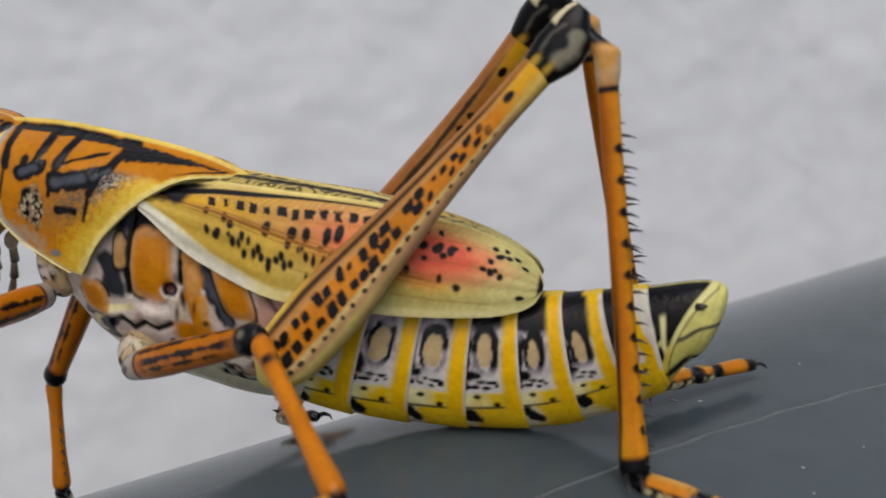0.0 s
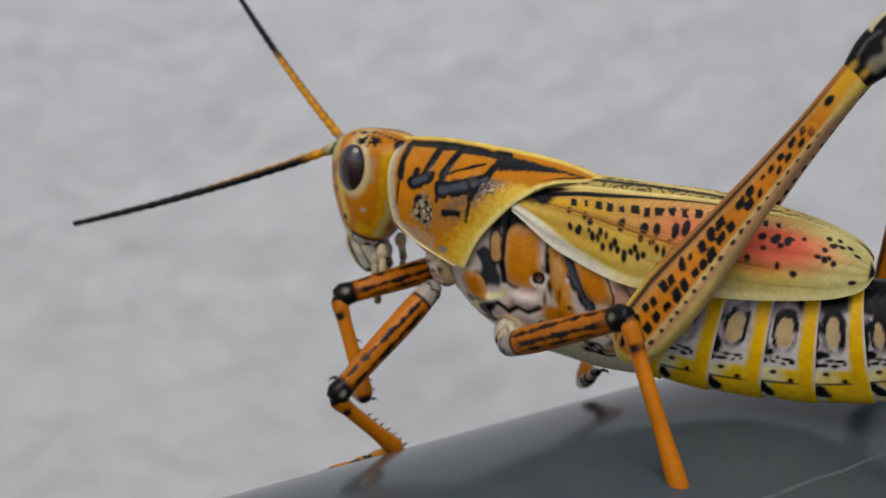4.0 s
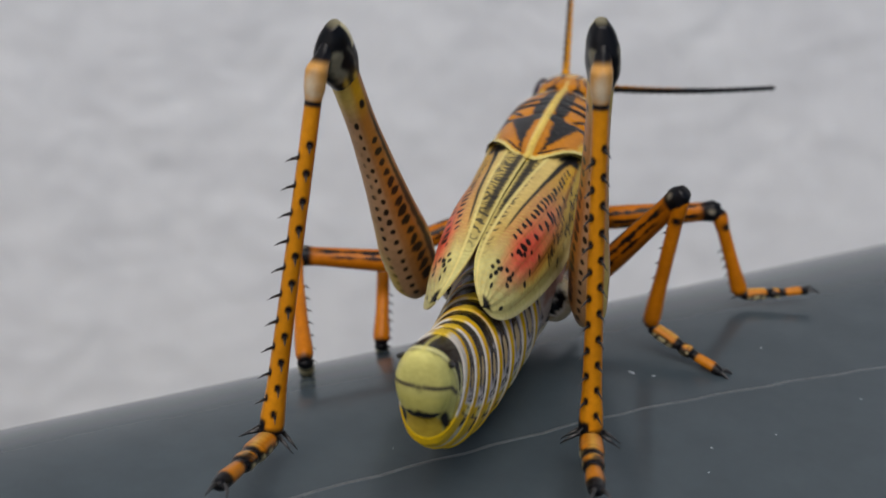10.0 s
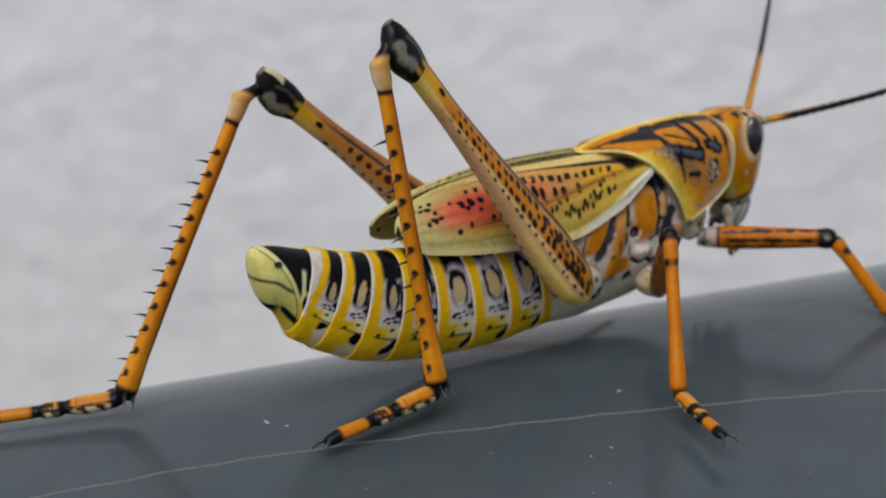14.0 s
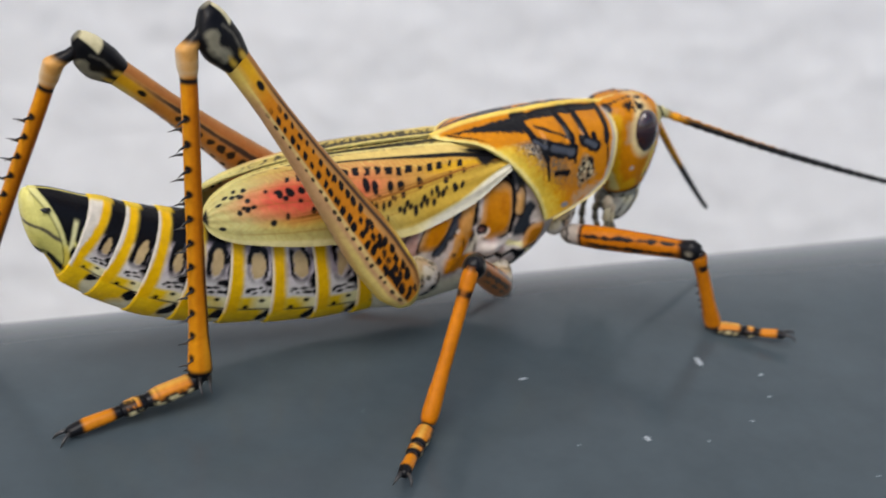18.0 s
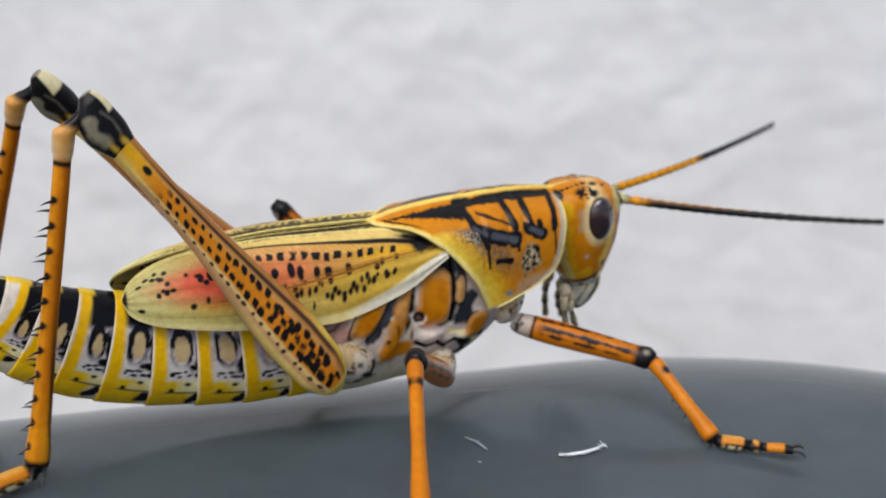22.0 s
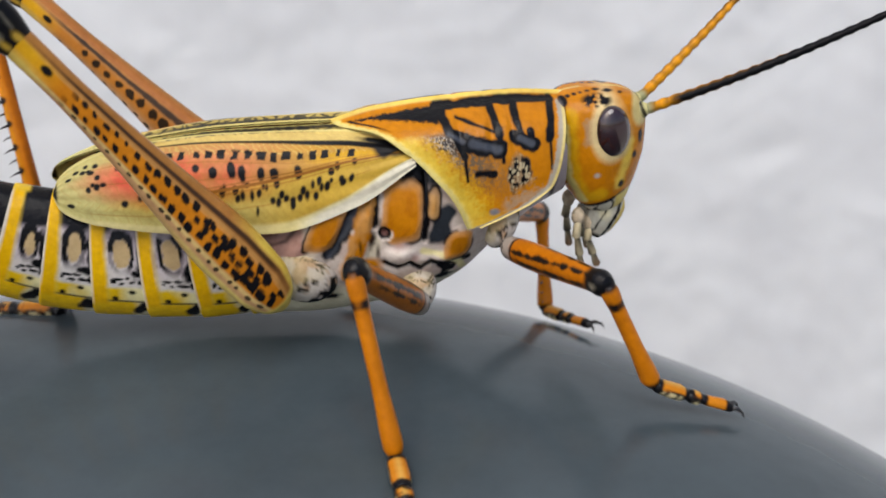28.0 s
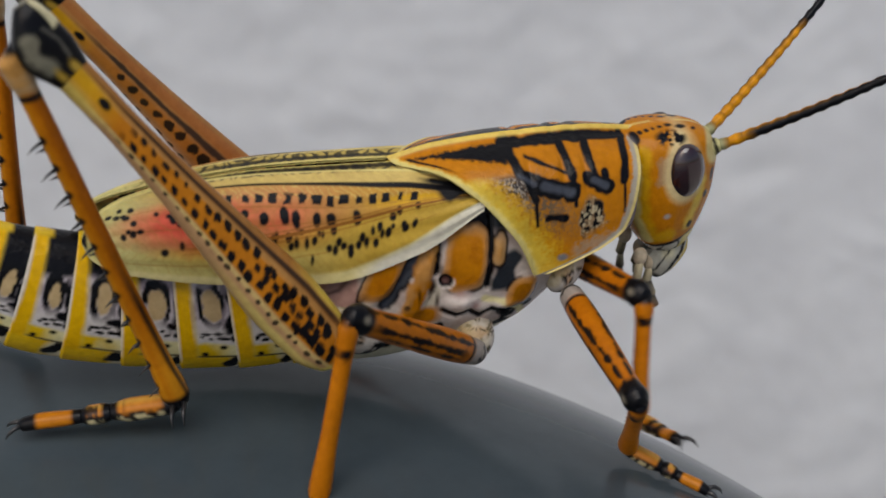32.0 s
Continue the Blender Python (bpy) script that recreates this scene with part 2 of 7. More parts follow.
def on_lid(a, b, z=0.0):
    c, s = math.cos(LID_TURN), math.sin(LID_TURN)
    return (c * a - s * b, s * a + c * b, z)


storage_bin = tagged(new("storage_bin"), "tall dark grey plastic bin with a smooth glossy lid", "bin")
storage_bin.matrix_world = Matrix.Translation((0, 0, -0.95))
lid = part("lid", lid_mesh(), PLASTIC, storage_bin, "glossy dark grey lid with rounded corners")
lid.location = (0, 0, 0.95)


def bin_body():
    c, s = math.cos(LID_TURN), math.sin(LID_TURN)
    pts = np.array([lid_ring(14, -950), lid_ring(10, -948), lid_ring(8, -500), lid_ring(8, -79)])
    out = pts.copy()
    out[:, :, 0], out[:, :, 1] = c * pts[:, :, 0] - s * pts[:, :, 1], s * pts[:, :, 0] + c * pts[:, :, 1]
    return sheet(out, closed_u=True, caps=True)


part("body", bin_body(), PLASTIC, storage_bin).location = (0, 0, 0.95)


def moulding_line():
    """A fine raised parting line that runs along the lid and swings away from its edge."""
    a = np.linspace(-170, 112, 120)
    b = -24.0 - 17 * np.clip((a - 15) / 90, 0, 2) ** 1.5
    prof = [(-0.16, 0.0), (-0.07, 0.05), (0.07, 0.05), (0.16, 0.0)]
    pts = np.array([[on_lid(x, y + o + 0.12 * math.sin(x * 0.9), h + 0.001) for o, h in prof] for x, y in zip(a, b)])
    return sheet(pts)


# the ridge carries its highlight as a paler grey
part("moulding_line", moulding_line(), RIDGE_SHEEN, storage_bin, "fine raised moulding line, its highlight put into a paler colour").location = (0, 0, 0.95)

# ---- grasshopper ----
bug = tagged(new("grasshopper"), "large orange, yellow and black lubber grasshopper walking on the lid", "grasshopper")


# pronotum: a saddle with a pointed rear and deep side lobes
def pronotum_grid(lift=0.0, nu=110, nv=96):
    v = np.linspace(-1, 1, nv)
    av = np.abs(v)
    rear = smooth([0, 0.10, 0.28, 0.45, 0.62, 0.82, 1.0], [-0.5, 0.4, 3.0, 4.8, 6.6, 8.4, 9.4], av)
    front = smooth([0, 0.5, 0.76, 0.88, 0.96, 1.0], [17.5, 17.0, 16.2, 14.4, 12.0, 10.4], av)
    cy = smooth([0, 0.14, 0.30, 0.45, 0.70, 1.0], [0, 1.6, 3.2, 4.25, 4.85, 4.95], av)
    cz = smooth([0, 0.14, 0.30, 0.45, 0.70, 1.0], [0.0, -0.35, -1.0, -2.1, -5.0, -8.9], av)
    u = np.linspace(0, 1, nu)[:, None]
    x = rear[None, :] * (1 - u) + front[None, :] * u
    top = smooth([-1, 3, 8, 13, 17.6], [-0.1, 0.95, 1.45, 1.65, 1.3], x)
    slim = smooth([-1, 2, 8, 14, 17.6], [0.80, 0.92, 1.0, 0.97, 0.86], x)
    pts = np.zeros((nu, nv, 3))
    pts[:, :, 0] = x
    pts[:, :, 1] = np.sign(v)[None, :] * cy[None, :] * slim
    pts[:, :, 2] = top + cz[None, :] * smooth([-1, 10, 17.6], [0.95, 1.0, 0.97], x)
    groove = sum(0.16 * np.exp(-((x - c) / 0.28) ** 2) for c in (9.0, 11.4, 13.0)) * np.clip(1 - np.abs(av - 0.35)[None, :] * 1.6, 0, 1)
    flare = 0.30 * np.exp(-(u / 0.05) ** 2) + 0.12 * np.exp(-((1 - u) / 0.04) ** 2)
    keel = 0.28 * np.exp(-(v / 0.035) ** 2)[None, :]
    pts[:, :, 1] += np.sign(v)[None, :] * (flare - groove + lift) * np.clip(av * 3, 0, 1)[None, :]
    pts[:, :, 2] += keel - groove * 0.7 + lift * (1 - av)[None, :]
    return pts


def pronotum_mesh(nu=230, nv=270):
    outer, under = pronotum_grid(0.0, nu, nv), pronotum_grid(-0.35, nu, nv)
    me = sheet(np.concatenate([outer, under[::-1]]))
    av = np.abs(np.linspace(-1, 1, nv))[None, :].repeat(nu, 0)
    x = outer[:, :, 0]
    off = x - x[:1, :]
    lead = x[-1:, :] - x
    av, x, off, lead = (np.concatenate([g, g[::-1]]).ravel() for g in (av, x, off, lead))
    # d: way round the shield from the keel, in millimetres of height on its flank
    d = np.interp(av, [0, 0.14, 0.30, 0.45, 0.70, 1.0], [0.0, 0.89, 1.95, 3.24, 5.84, 9.0])
    c = flat(x, ORANGE)
    # smoky rear zone, grained with yellow and cream towards the margin
    grain = wob(x * 5, d * 5, 1.3) * 0.5 + wob(x * 3.1 + 2, d * 7, 1.9) * 0.5
    side_ = step(-(d - 2.5), 0.25)
    c = lay(c, (0.15, 0.12, 0.085), step(np.hypot((off - 3.4) / 2.2, (d - 4.3) / 2.3) - 1 + 0.3 * grain, 0.5) * side_ * (0.62 + 0.3 * np.sign(grain)))
    c = lay(c, (0.035, 0.038, 0.045), step(np.hypot((x - 7.6) / 1.7, (d - 3.1) / 0.9) - 1 + 0.3 * grain, 0.35) * side_ * 0.9)
    speck = wob(x * 9, d * 9, 1.4)
    c = lay(c, (0.52, 0.47, 0.40), step(np.hypot((x - 6.9) / 1.9, (d - 3.8) / 1.5) - 1 + 0.3 * grain, 0.4) * step(-speck + 0.25, 0.2) * side_ * 0.75)
    c = lay(c, (0.58, 0.33, 0.015), step(off - 2.5 + 0.8 * grain, 0.6) * side_ * 0.9)
    c = lay(c, (0.60, 0.44, 0.06), step(off - 1.6 + 0.7 * grain, 0.45) * side_ * 0.9)
    c = lay(c, (0.60, 0.40, 0.05), step(-(d - 8.3) + 0.25 * grain, 0.3))
    # black bars between the orange cells
    lines = [([(7.4, 0.55), (16.4, 0.50)], 0.32), ([(16.3, 0.4), (16.05, 1.9), (15.8, 3.4)], 0.36), ([(15.85, 3.4), (15.95, 5.4)], 0.12),
             ([(13.45, 0.5), (13.35, 2.0), (13.65, 3.0)], 0.30), ([(11.6, 0.5), (11.75, 2.0), (11.95, 2.9)], 0.31), ([(11.95, 2.9), (12.15, 3.6), (12.2, 4.8)], 0.16),
             ([(8.9, 1.4), (10.3, 2.1), (11.7, 2.7)], 0.13), ([(7.7, 0.5), (7.85, 1.4), (8.35, 2.4), (9.6, 3.2)], 0.46),
             ([(9.5, 3.15), (10.7, 3.55), (11.9, 4.0)], 0.66), ([(13.3, 3.1), (13.9, 3.55), (14.6, 3.75)], 0.52), ([(14.3, 2.8), (14.4, 3.6)], 0.30),
             ([(8.7, 3.0), (9.3, 4.2)], 0.22), ([(9.3, 4.2), (9.45, 5.8)], 0.12), ([(10.15, 5.4), (11.5, 5.5)], 0.22)]
    band = np.zeros_like(x)
    for line, half in lines:
        band = np.maximum(band, stroke(x, d, line, half, 0.07))
    wedge = np.abs(d - np.interp(x, [1.0, 7.4], [0.52, 1.10])) - np.interp(x, [0.8, 3.0, 5.0, 7.6], [0.0, 0.16, 0.40, 0.62]) - 0.10 * grain
    band = np.maximum(band, step(wedge, 0.08) * step(x - 7.6, 0.1))
    c = lay(c, BLACK, band)
    c = lay(c, SLATE, np.maximum.reduce([stroke(x, d, [(9.9, 3.3), (10.8, 3.6), (11.8, 4.0)], 0.30, 0.12), stroke(x, d, [(13.5, 3.25), (14.4, 3.7)], 0.22, 0.1), stroke(x, d, [(8.2, 2.5), (9.2, 3.1)], 0.16, 0.1)]) * 0.9)
    c = lay(c, (0.20, 0.20, 0.22), spots(x, d, [(11.5, 8.05, 0.36, 0.22)], 0.07))
    patch = spots(x, d, [(13.45, 5.65, 1.05, 1.15)], 0.2)
    c = lay(c, (0.22, 0.19, 0.14), patch * 0.8)
    c = lay(c, BLACK, patch * step(wob(x * 3, d * 3, 1.5) - 0.10, 0.2))
    c = lay(c, (0.50, 0.44, 0.30), patch * step(-wob(x * 3.3 + 9, d * 3.3, 1.9) + 0.35, 0.15) * 0.8)
    c = lay(c, (0.34, 0.31, 0.26), step(np.abs(d - 7.6 + 0.25 * (x - 13)) - 0.35 + 0.3 * grain, 0.2) * step(-(x - 12.2), 0.3) * 0.6)
    c = lay(c, BLACK, step(np.abs(off - 0.9) - 0.14, 0.08) * step(-(d - 0.4), 0.1) * step(d - 1.6, 0.3))
    c = lay(c, (0.66, 0.52, 0.13), step(off - 0.55 + 0.15 * grain, 0.2))
    c = lay(c, CREAM, step(off - 0.40 + 0.12 * grain, 0.12))
    c = lay(c, (0.66, 0.50, 0.12), step(av - 0.030, 0.006))
    c = lay(c, (0.36, 0.33, 0.28), step(lead - 0.62 + 0.1 * grain, 0.08) * step(-(d - 0.5), 0.1))
    c = lay(c, (0.62, 0.52, 0.22), step(lead - 0.24, 0.06))
    att = me.color_attributes.new("Col", "FLOAT_COLOR", "POINT")
    att.data.foreach_set("color", np.c_[np.clip(c, 0.004, 0.95) ** 1.1, np.ones(len(c))].ravel())
    return me


part("pronotum", pronotum_mesh(), SHELL, bug,
     "orange pronotum shield with black bars and a cream margin")


# thorax below the shield: raised plates, folds between them, white sockets above the legs
def plate(x, z, a, b, w, h, tilt=0.0):
    u, v = x - a - tilt * (z - b), z - b
    return (((np.abs(u) / w) ** 3.2 + (np.abs(v) / h) ** 3.2) ** (1 / 3.2) - 1) * min(w, h)


SIDE_PLATES = ((4.5, -5.7, 1.6, 2.45, 0.06), (-1.45, -6.7, 1.15, 1.75, 0.42), (8.75, -8.9, 1.0, 1.25, 0.3), (6.85, -5.3, 0.36, 0.95, 0.1))
STRIP = [(1.95, -4.7), (1.2, -7.2), (0.7, -9.0), (0.2, -10.6)]
SLATE_STRIPE = [(2.3, -3.9), (0.65, -6.0), (-0.7, -7.8), (-1.25, -8.9)]
FOLDS = (([(2.65, -3.2), (2.45, -5.4), (2.35, -6.6)], 0.26), ([(6.3, -3.0), (6.35, -6.0), (6.15, -8.0)], 0.26), ([(5.0, -10.2), (5.8, -10.8), (6.6, -10.0), (7.5, -10.7)], 0.22), ([(3.0, -9.9), (4.0, -10.5), (5.0, -10.2)], 0.2))


def thorax_relief(x, z):
    up = sum(0.30 * step(plate(x, z, *p), 0.35) for p in SIDE_PLATES) + 0.30 * stroke(x, z, STRIP, 0.7, 0.35)
    up = up + 0.55 * np.exp(-(((x - 4.3) / 1.0) ** 2 + ((z + 9.2) / 0.8) ** 2)) + 0.4 * np.exp(-(((x - 7.0) / 1.3) ** 2 + ((z + 10.0) / 0.5) ** 2))
    up = up - 0.25 * stroke(x, z, SLATE_STRIPE, 0.35, 0.25) - sum(0.25 * stroke(x, z, line, half, 0.2) for line, half in FOLDS)
    up = up - 0.5 * np.exp(-(((x - 3.05) / 0.4) ** 2 + ((z + 7.25) / 0.45) ** 2))
    up = up + 0.12 * np.sin((x - 0.5 * z) * 3.2) * step(np.abs(x + 4.0) - 2.0, 0.6) * step(np.abs(z + 8.0) - 2.0, 0.6)
    return up * step(-(z + 13.5), 0.6)


def paint_thorax(x, y, z):
    n = wob(x, z, 1.2)
    c = flat(x, (0.54, 0.48, 0.44))
    c = lay(c, (0.40, 0.30, 0.27), step(wob(x, z, 0.7) - 0.05, 0.4) * 0.45)
    c = lay(c, (0.030, 0.033, 0.040), step(-(z + 4.6 + 0.55 * (x - 2.0)) + 0.2 * n, 0.2) * step(x - 2.6, 0.3))
    c = lay(c, (0.030, 0.033, 0.040), step(-(z + 3.9), 0.3))
    # pink skin behind, with a pale fold
    c = lay(c, (0.44, 0.25, 0.21), step(np.maximum(np.abs(x + 5.0) - 2.2, np.abs(z + 7.6) - 1.7) + 0.35 * n, 0.3) * 0.85)
    c = lay(c, BLACK, stroke(x, z, [(-3.4, -6.4), (-4.4, -7.6), (-5.6, -7.8)], 0.14, 0.1) * 0.6)
    c = lay(c, (0.64, 0.58, 0.50), stroke(x, z, [(-2.7, -6.2), (-2.5, -8.4), (-3.2, -10.0), (-4.6, -10.6)], 0.42, 0.25))
    # white sockets and their creases
    c = lay(c, (0.68, 0.62, 0.58), step(np.hypot((x - 4.3) / 1.35, (z + 9.1) / 1.05) - 1 + 0.15 * n, 0.2))
    c = lay(c, (0.34, 0.14, 0.13), spots(x, z, [(4.2, -8.3, 0.6, 0.3), (5.3, -9.6, 0.3, 0.35)], 0.3) * 0.6)
    c = lay(c, (0.55, 0.50, 0.40), step(plate(x, z, 2.15, -8.4, 0.55, 1.1, 0.2), 0.15))
    c = lay(c, (0.04, 0.025, 0.02), spots(x, z, [(2.0, -7.7, 0.28, 0.75), (2.5, -8.9, 0.14, 0.5)], 0.12))
    c = lay(c, BLACK, step(wob(x * 0.9 + 4, z * 1.2, 1.1) + 0.52, 0.1) * step(z + 9.9, 0.4) * step(-(z + 12.2), 0.3))
    for line, half in FOLDS:
        c = lay(c, BLACK, stroke(x, z, line, half, 0.08))
    c = lay(c, (0.66, 0.60, 0.34), stroke(x, z, [(6.0, -9.1), (7.6, -9.6), (8.8, -10.6), (9.3, -11.6)], 0.26, 0.12))
    # slate stripe and patch, orange plates
    c = lay(c, BLACK, stroke(x, z, SLATE_STRIPE, 0.58, 0.1))
    c = lay(c, SLATE, stroke(x, z, SLATE_STRIPE, 0.36, 0.14) * 0.8)
    c = lay(c, (0.030, 0.036, 0.046), step(plate(x, z, 7.5, -6.9, 0.85, 1.35, 0.15) + 0.2 * n, 0.15))
    for k, p in enumerate(SIDE_PLATES):
        e = plate(x, z, *p) + 0.10 * n
        c = lay(c, BLACK, step(np.abs(e - 0.10) - 0.10, 0.08) * step(wob(x * 0.6, z * 0.6) - 0.4, 0.2))
        c = lay(c, (0.44, 0.24, 0.06) if k == 3 else ORANGE, step(e, 0.10))
        c = lay(c, DEEP, step(e + 0.6, 0.5) * step(wob(x * 1.7, z * 1.3) + 0.2, 0.4) * 0.4)
        c = lay(c, (0.50, 0.34, 0.20), step(-(e + 0.30), 0.2) * step(e, 0.1) * 0.45)
    c = lay(c, ORANGE, stroke(x, z, STRIP, 0.66, 0.12))
    c = lay(c, (0.50, 0.30, 0.12), stroke(x, z, STRIP, 0.66, 0.12) * step(-wob(x * 1.2, z, 1.1) + 0.3, 0.3) * 0.6)
    c = lay(c, BLACK, spots(x, z, [(1.15, -8.3, 0.12, 0.5), (0.3, -9.2, 0.2, 0.2)], 0.08) * 0.8)
    c = lay(c, ORANGE, step(plate(x, z, 1.2, -10.2, 1.5, 0.8, 0.0), 0.2))
    # breathing hole
    ring = np.hypot((x - 3.05) / 0.52, (z + 7.25) / 0.60)
    c = lay(c, (0.66, 0.60, 0.55), step(ring - 1.25, 0.12) * step(z + 7.1, 0.2))
    c = lay(c, BLACK, step(ring - 0.95, 0.12))
    c = lay(c, (0.16, 0.08, 0.07), step(ring - 0.5, 0.15))
    # belly and neck
    c = lay(c, (0.60, 0.57, 0.44), step(z + 12.0 + 0.2 * n, 0.4))
    c = lay(c, BLACK, spots(x, z, [(7.6, -12.0, 0.7, 0.3), (-3.0, -12.2, 0.9, 0.5), (-1.2, -12.9, 0.9, 0.3), (5.6, -12.6, 0.7, 0.25), (-5.4, -11.6, 0.8, 0.4), (-4.2, -10.9, 0.4, 0.3)]))
    c = lay(c, (0.36, 0.32, 0.34), step(-(x - 14.6), 0.4))
    return lay(c, BLACK, step(np.abs(x - 16.4 + 0.1 * n) - 0.2, 0.12) * 0.8)


def thorax_mesh():
    pts = loft([(-8.5, -9.5, 3.6, 3.0, 5.6), (-5, -9.0, 4.5, 3.8, 6.6), (0, -8.0, 4.75, 6.3, 7.6), (5, -7.4, 4.75, 6.4, 7.6), (9, -6.6, 4.5, 6.0, 6.6),
                (12, -5.2, 4.0, 4.6, 5.3), (15.5, -4.0, 3.4, 3.6, 3.6), (17.5, -3.4, 2.8, 3.0, 3.2)], 300, 320)
    flank = np.clip(np.abs(pts[:, :, 1]) / 3.0 - 0.3, 0, 1)
    up = thorax_relief(pts[:, :, 0].ravel(), pts[:, :, 2].ravel()).reshape(pts.shape[:2])
    pts[:, :, 1] += np.sign(pts[:, :, 1]) * up * flank
    return painted(sheet(pts, closed_u=True, caps=True), paint_thorax)


part("thorax", thorax_mesh(), SHELL, bug, "side plates in orange, slate and dirty white")


# head
def paint_head(x, y, z):
    ay = np.abs(y)
    q = z + 0.45 * np.clip(3.0 - ay, 0, 3)     # height as it shows on the rounded crown
    n = wob(x * 1.4, z * 1.4, 1.5)
    c = flat(x, ORANGE)
    c = lay(c, (0.36, 0.26, 0.17), step(np.hypot((x - 19.2) / 0.6, (z + 0.6) / 1.2) - 1 + 0.4 * n, 0.25) * 0.75)
    c = lay(c, (0.64, 0.46, 0.08), stroke(x, z, [(22.4, -2.0), (22.1, -3.8), (21.7, -5.6)], 0.42, 0.2))
    c = lay(c, YELLOW, stroke(x, z, [(17.6, 0.4), (17.7, -2.4), (18.1, -4.6), (19.1, -6.6), (20.4, -6.2)], 0.50, 0.2))
    c = lay(c, CREAM, stroke(x, z, [(17.3, -0.6), (17.4, -2.6), (17.8, -4.8), (19.0, -7.0)], 0.30, 0.12))
    eye_ring = np.hypot((x - 20.95) / 1.8, (z + 0.8) / 2.65)
    c = lay(c, (0.58, 0.47, 0.26), step(eye_ring - 1.0, 0.12) * step(x - 21.9 + 0.4 * z, 0.6))
    c = lay(c, BLACK, step(np.hypot((x - 19.8) / 1.15, (q - 1.75) / 0.62) - 1, 0.2) * step(wob(x * 3.0, q * 3.2, 1.5) - 0.12, 0.15))
    c = lay(c, BLACK, spots(x, q, [(17.3, 1.9, 0.28, 0.5), (17.7, 2.3, 0.16, 0.14), (18.2, 2.45, 0.17, 0.13), (18.7, 2.55, 0.17, 0.12), (19.3, 2.65, 0.24, 0.12), (20.0, 2.75, 0.3, 0.13), (20.9, 2.6, 0.45, 0.14), (21.8, 2.4, 0.2, 0.12)], 0.06))
    c = lay(c, BLACK, spots(x, z, [(23.4, -1.9, 0.22, 0.5), (22.9, -3.2, 0.18, 0.3), (21.9, -5.5, 0.25, 0.3)], 0.07))
    c = lay(c, (0.52, 0.48, 0.24), step(np.hypot((x - 23.5) / 0.9, (z - 0.2) / 1.2) - 1, 0.2) * 0.85)
    c = lay(c, (0.40, 0.38, 0.36), spots(x, z, [(19.8, -4.45, 0.25, 0.22)], 0.1))
    low = step(z + 7.6 - 0.38 * (x - 19.2), 0.08)
    c = lay(c, (0.50, 0.48, 0.40), low)
    c = lay(c, BLACK, stroke(x, z, [(18.9, -7.8), (19.6, -7.5), (21.2, -6.9), (22.3, -6.4)], 0.15, 0.06))
    c = lay(c, BLACK, low * step(np.abs(wob(x, z, 1.3)) - 0.20, 0.06) * 0.9)
    c = lay(c, (0.62, 0.50, 0.14), low * step(-(x - 21.6), 0.15))
    c = lay(c, (0.64, 0.50, 0.16), step(ay - 0.16, 0.08) * step(-(z - 0.6), 0.3) * 0.7)
    c = lay(c, (0.34, 0.32, 0.34), step(x - 17.25, 0.12) * step(z - 1.0, 0.3))
    return lay(c, BLACK, step(np.abs(x - 17.3 - 0.08 * n) - 0.10, 0.06) * step(z - 1.0, 0.3) * 0.85)


def head_grid(rows=150, cols=200):
    """Rings from the mouth up to the crown: z, rear x, front x, half width."""
    st = np.array([(-8.6, 19.7, 22.4, 1.4), (-7.7, 18.9, 22.9, 2.25), (-6.5, 18.0, 23.3, 2.8), (-5, 17.2, 23.75, 3.15), (-3, 16.6, 24.15, 3.3), (-1, 16.4, 24.2, 3.2), (0.4, 16.5, 23.75, 2.9),
                   (1.1, 16.8, 23.1, 2.4), (1.6, 17.6, 22.0, 1.5), (1.78, 18.8, 20.8, 0.4)])
    z = -8.6 + 10.38 * np.sin(np.linspace(0, math.pi / 2, rows))
    back, front, wide = (smooth(st[:, 0], st[:, k], z)[:, None] for k in (1, 2, 3))
    ang = np.linspace(0, 2 * math.pi, cols, endpoint=False)[None, :]
    c, s_ = np.cos(ang), np.sin(ang)
    c, s_ = np.sign(c) * np.abs(c) ** 0.8, np.sign(s_) * np.abs(s_) ** 0.8
    pts = np.zeros((rows, cols, 3))
    pts[:, :, 0] = (back + front) / 2 + (front - back) / 2 * c
    pts[:, :, 1] = wide * s_ * (1 - 0.22 * np.clip(c, 0, 1))
    pts[:, :, 2] = z[:, None]
    return pts


head = part("head", painted(sheet(head_grid(), closed_u=True, caps=True), paint_head), SHELL, bug, "orange head with black specks and a cream cheek edge")


def ball(rx, ry, rz, seg=24):
    bm = bmesh.new()
    bmesh.ops.create_uvsphere(bm, u_segments=seg, v_segments=max(seg // 2, 6), radius=1.0, matrix=Matrix.Diagonal((rx * MM, ry * MM, rz * MM, 1)))
    me = bpy.data.meshes.new("ball")
    bm.to_mesh(me)
    bm.free()
    return me


def tube(points, radii, n=10):
    """A bent tube through points, closed at both ends."""
    pts = [Vector(p) for p in points]
    rings = []
    for i, p in enumerate(pts):
        d = (pts[min(i + 1, len(pts) - 1)] - pts[max(i - 1, 0)]).normalized()
        side = d.cross(Vector((0.13, 0.21, 0.97))).normalized()
        up = side.cross(d)
        rings.append([p + radii[i] * (math.cos(2 * math.pi * k / n) * side + math.sin(2 * math.pi * k / n) * up) for k in range(n)])
    return sheet(np.array(rings), closed_u=True, caps=True)


def place(ob, x, y, z, rx=0, ry=0, rz=0):
    ob.matrix_local = pose(x * MM, y * MM, z * MM, rx, ry, rz)
    return ob


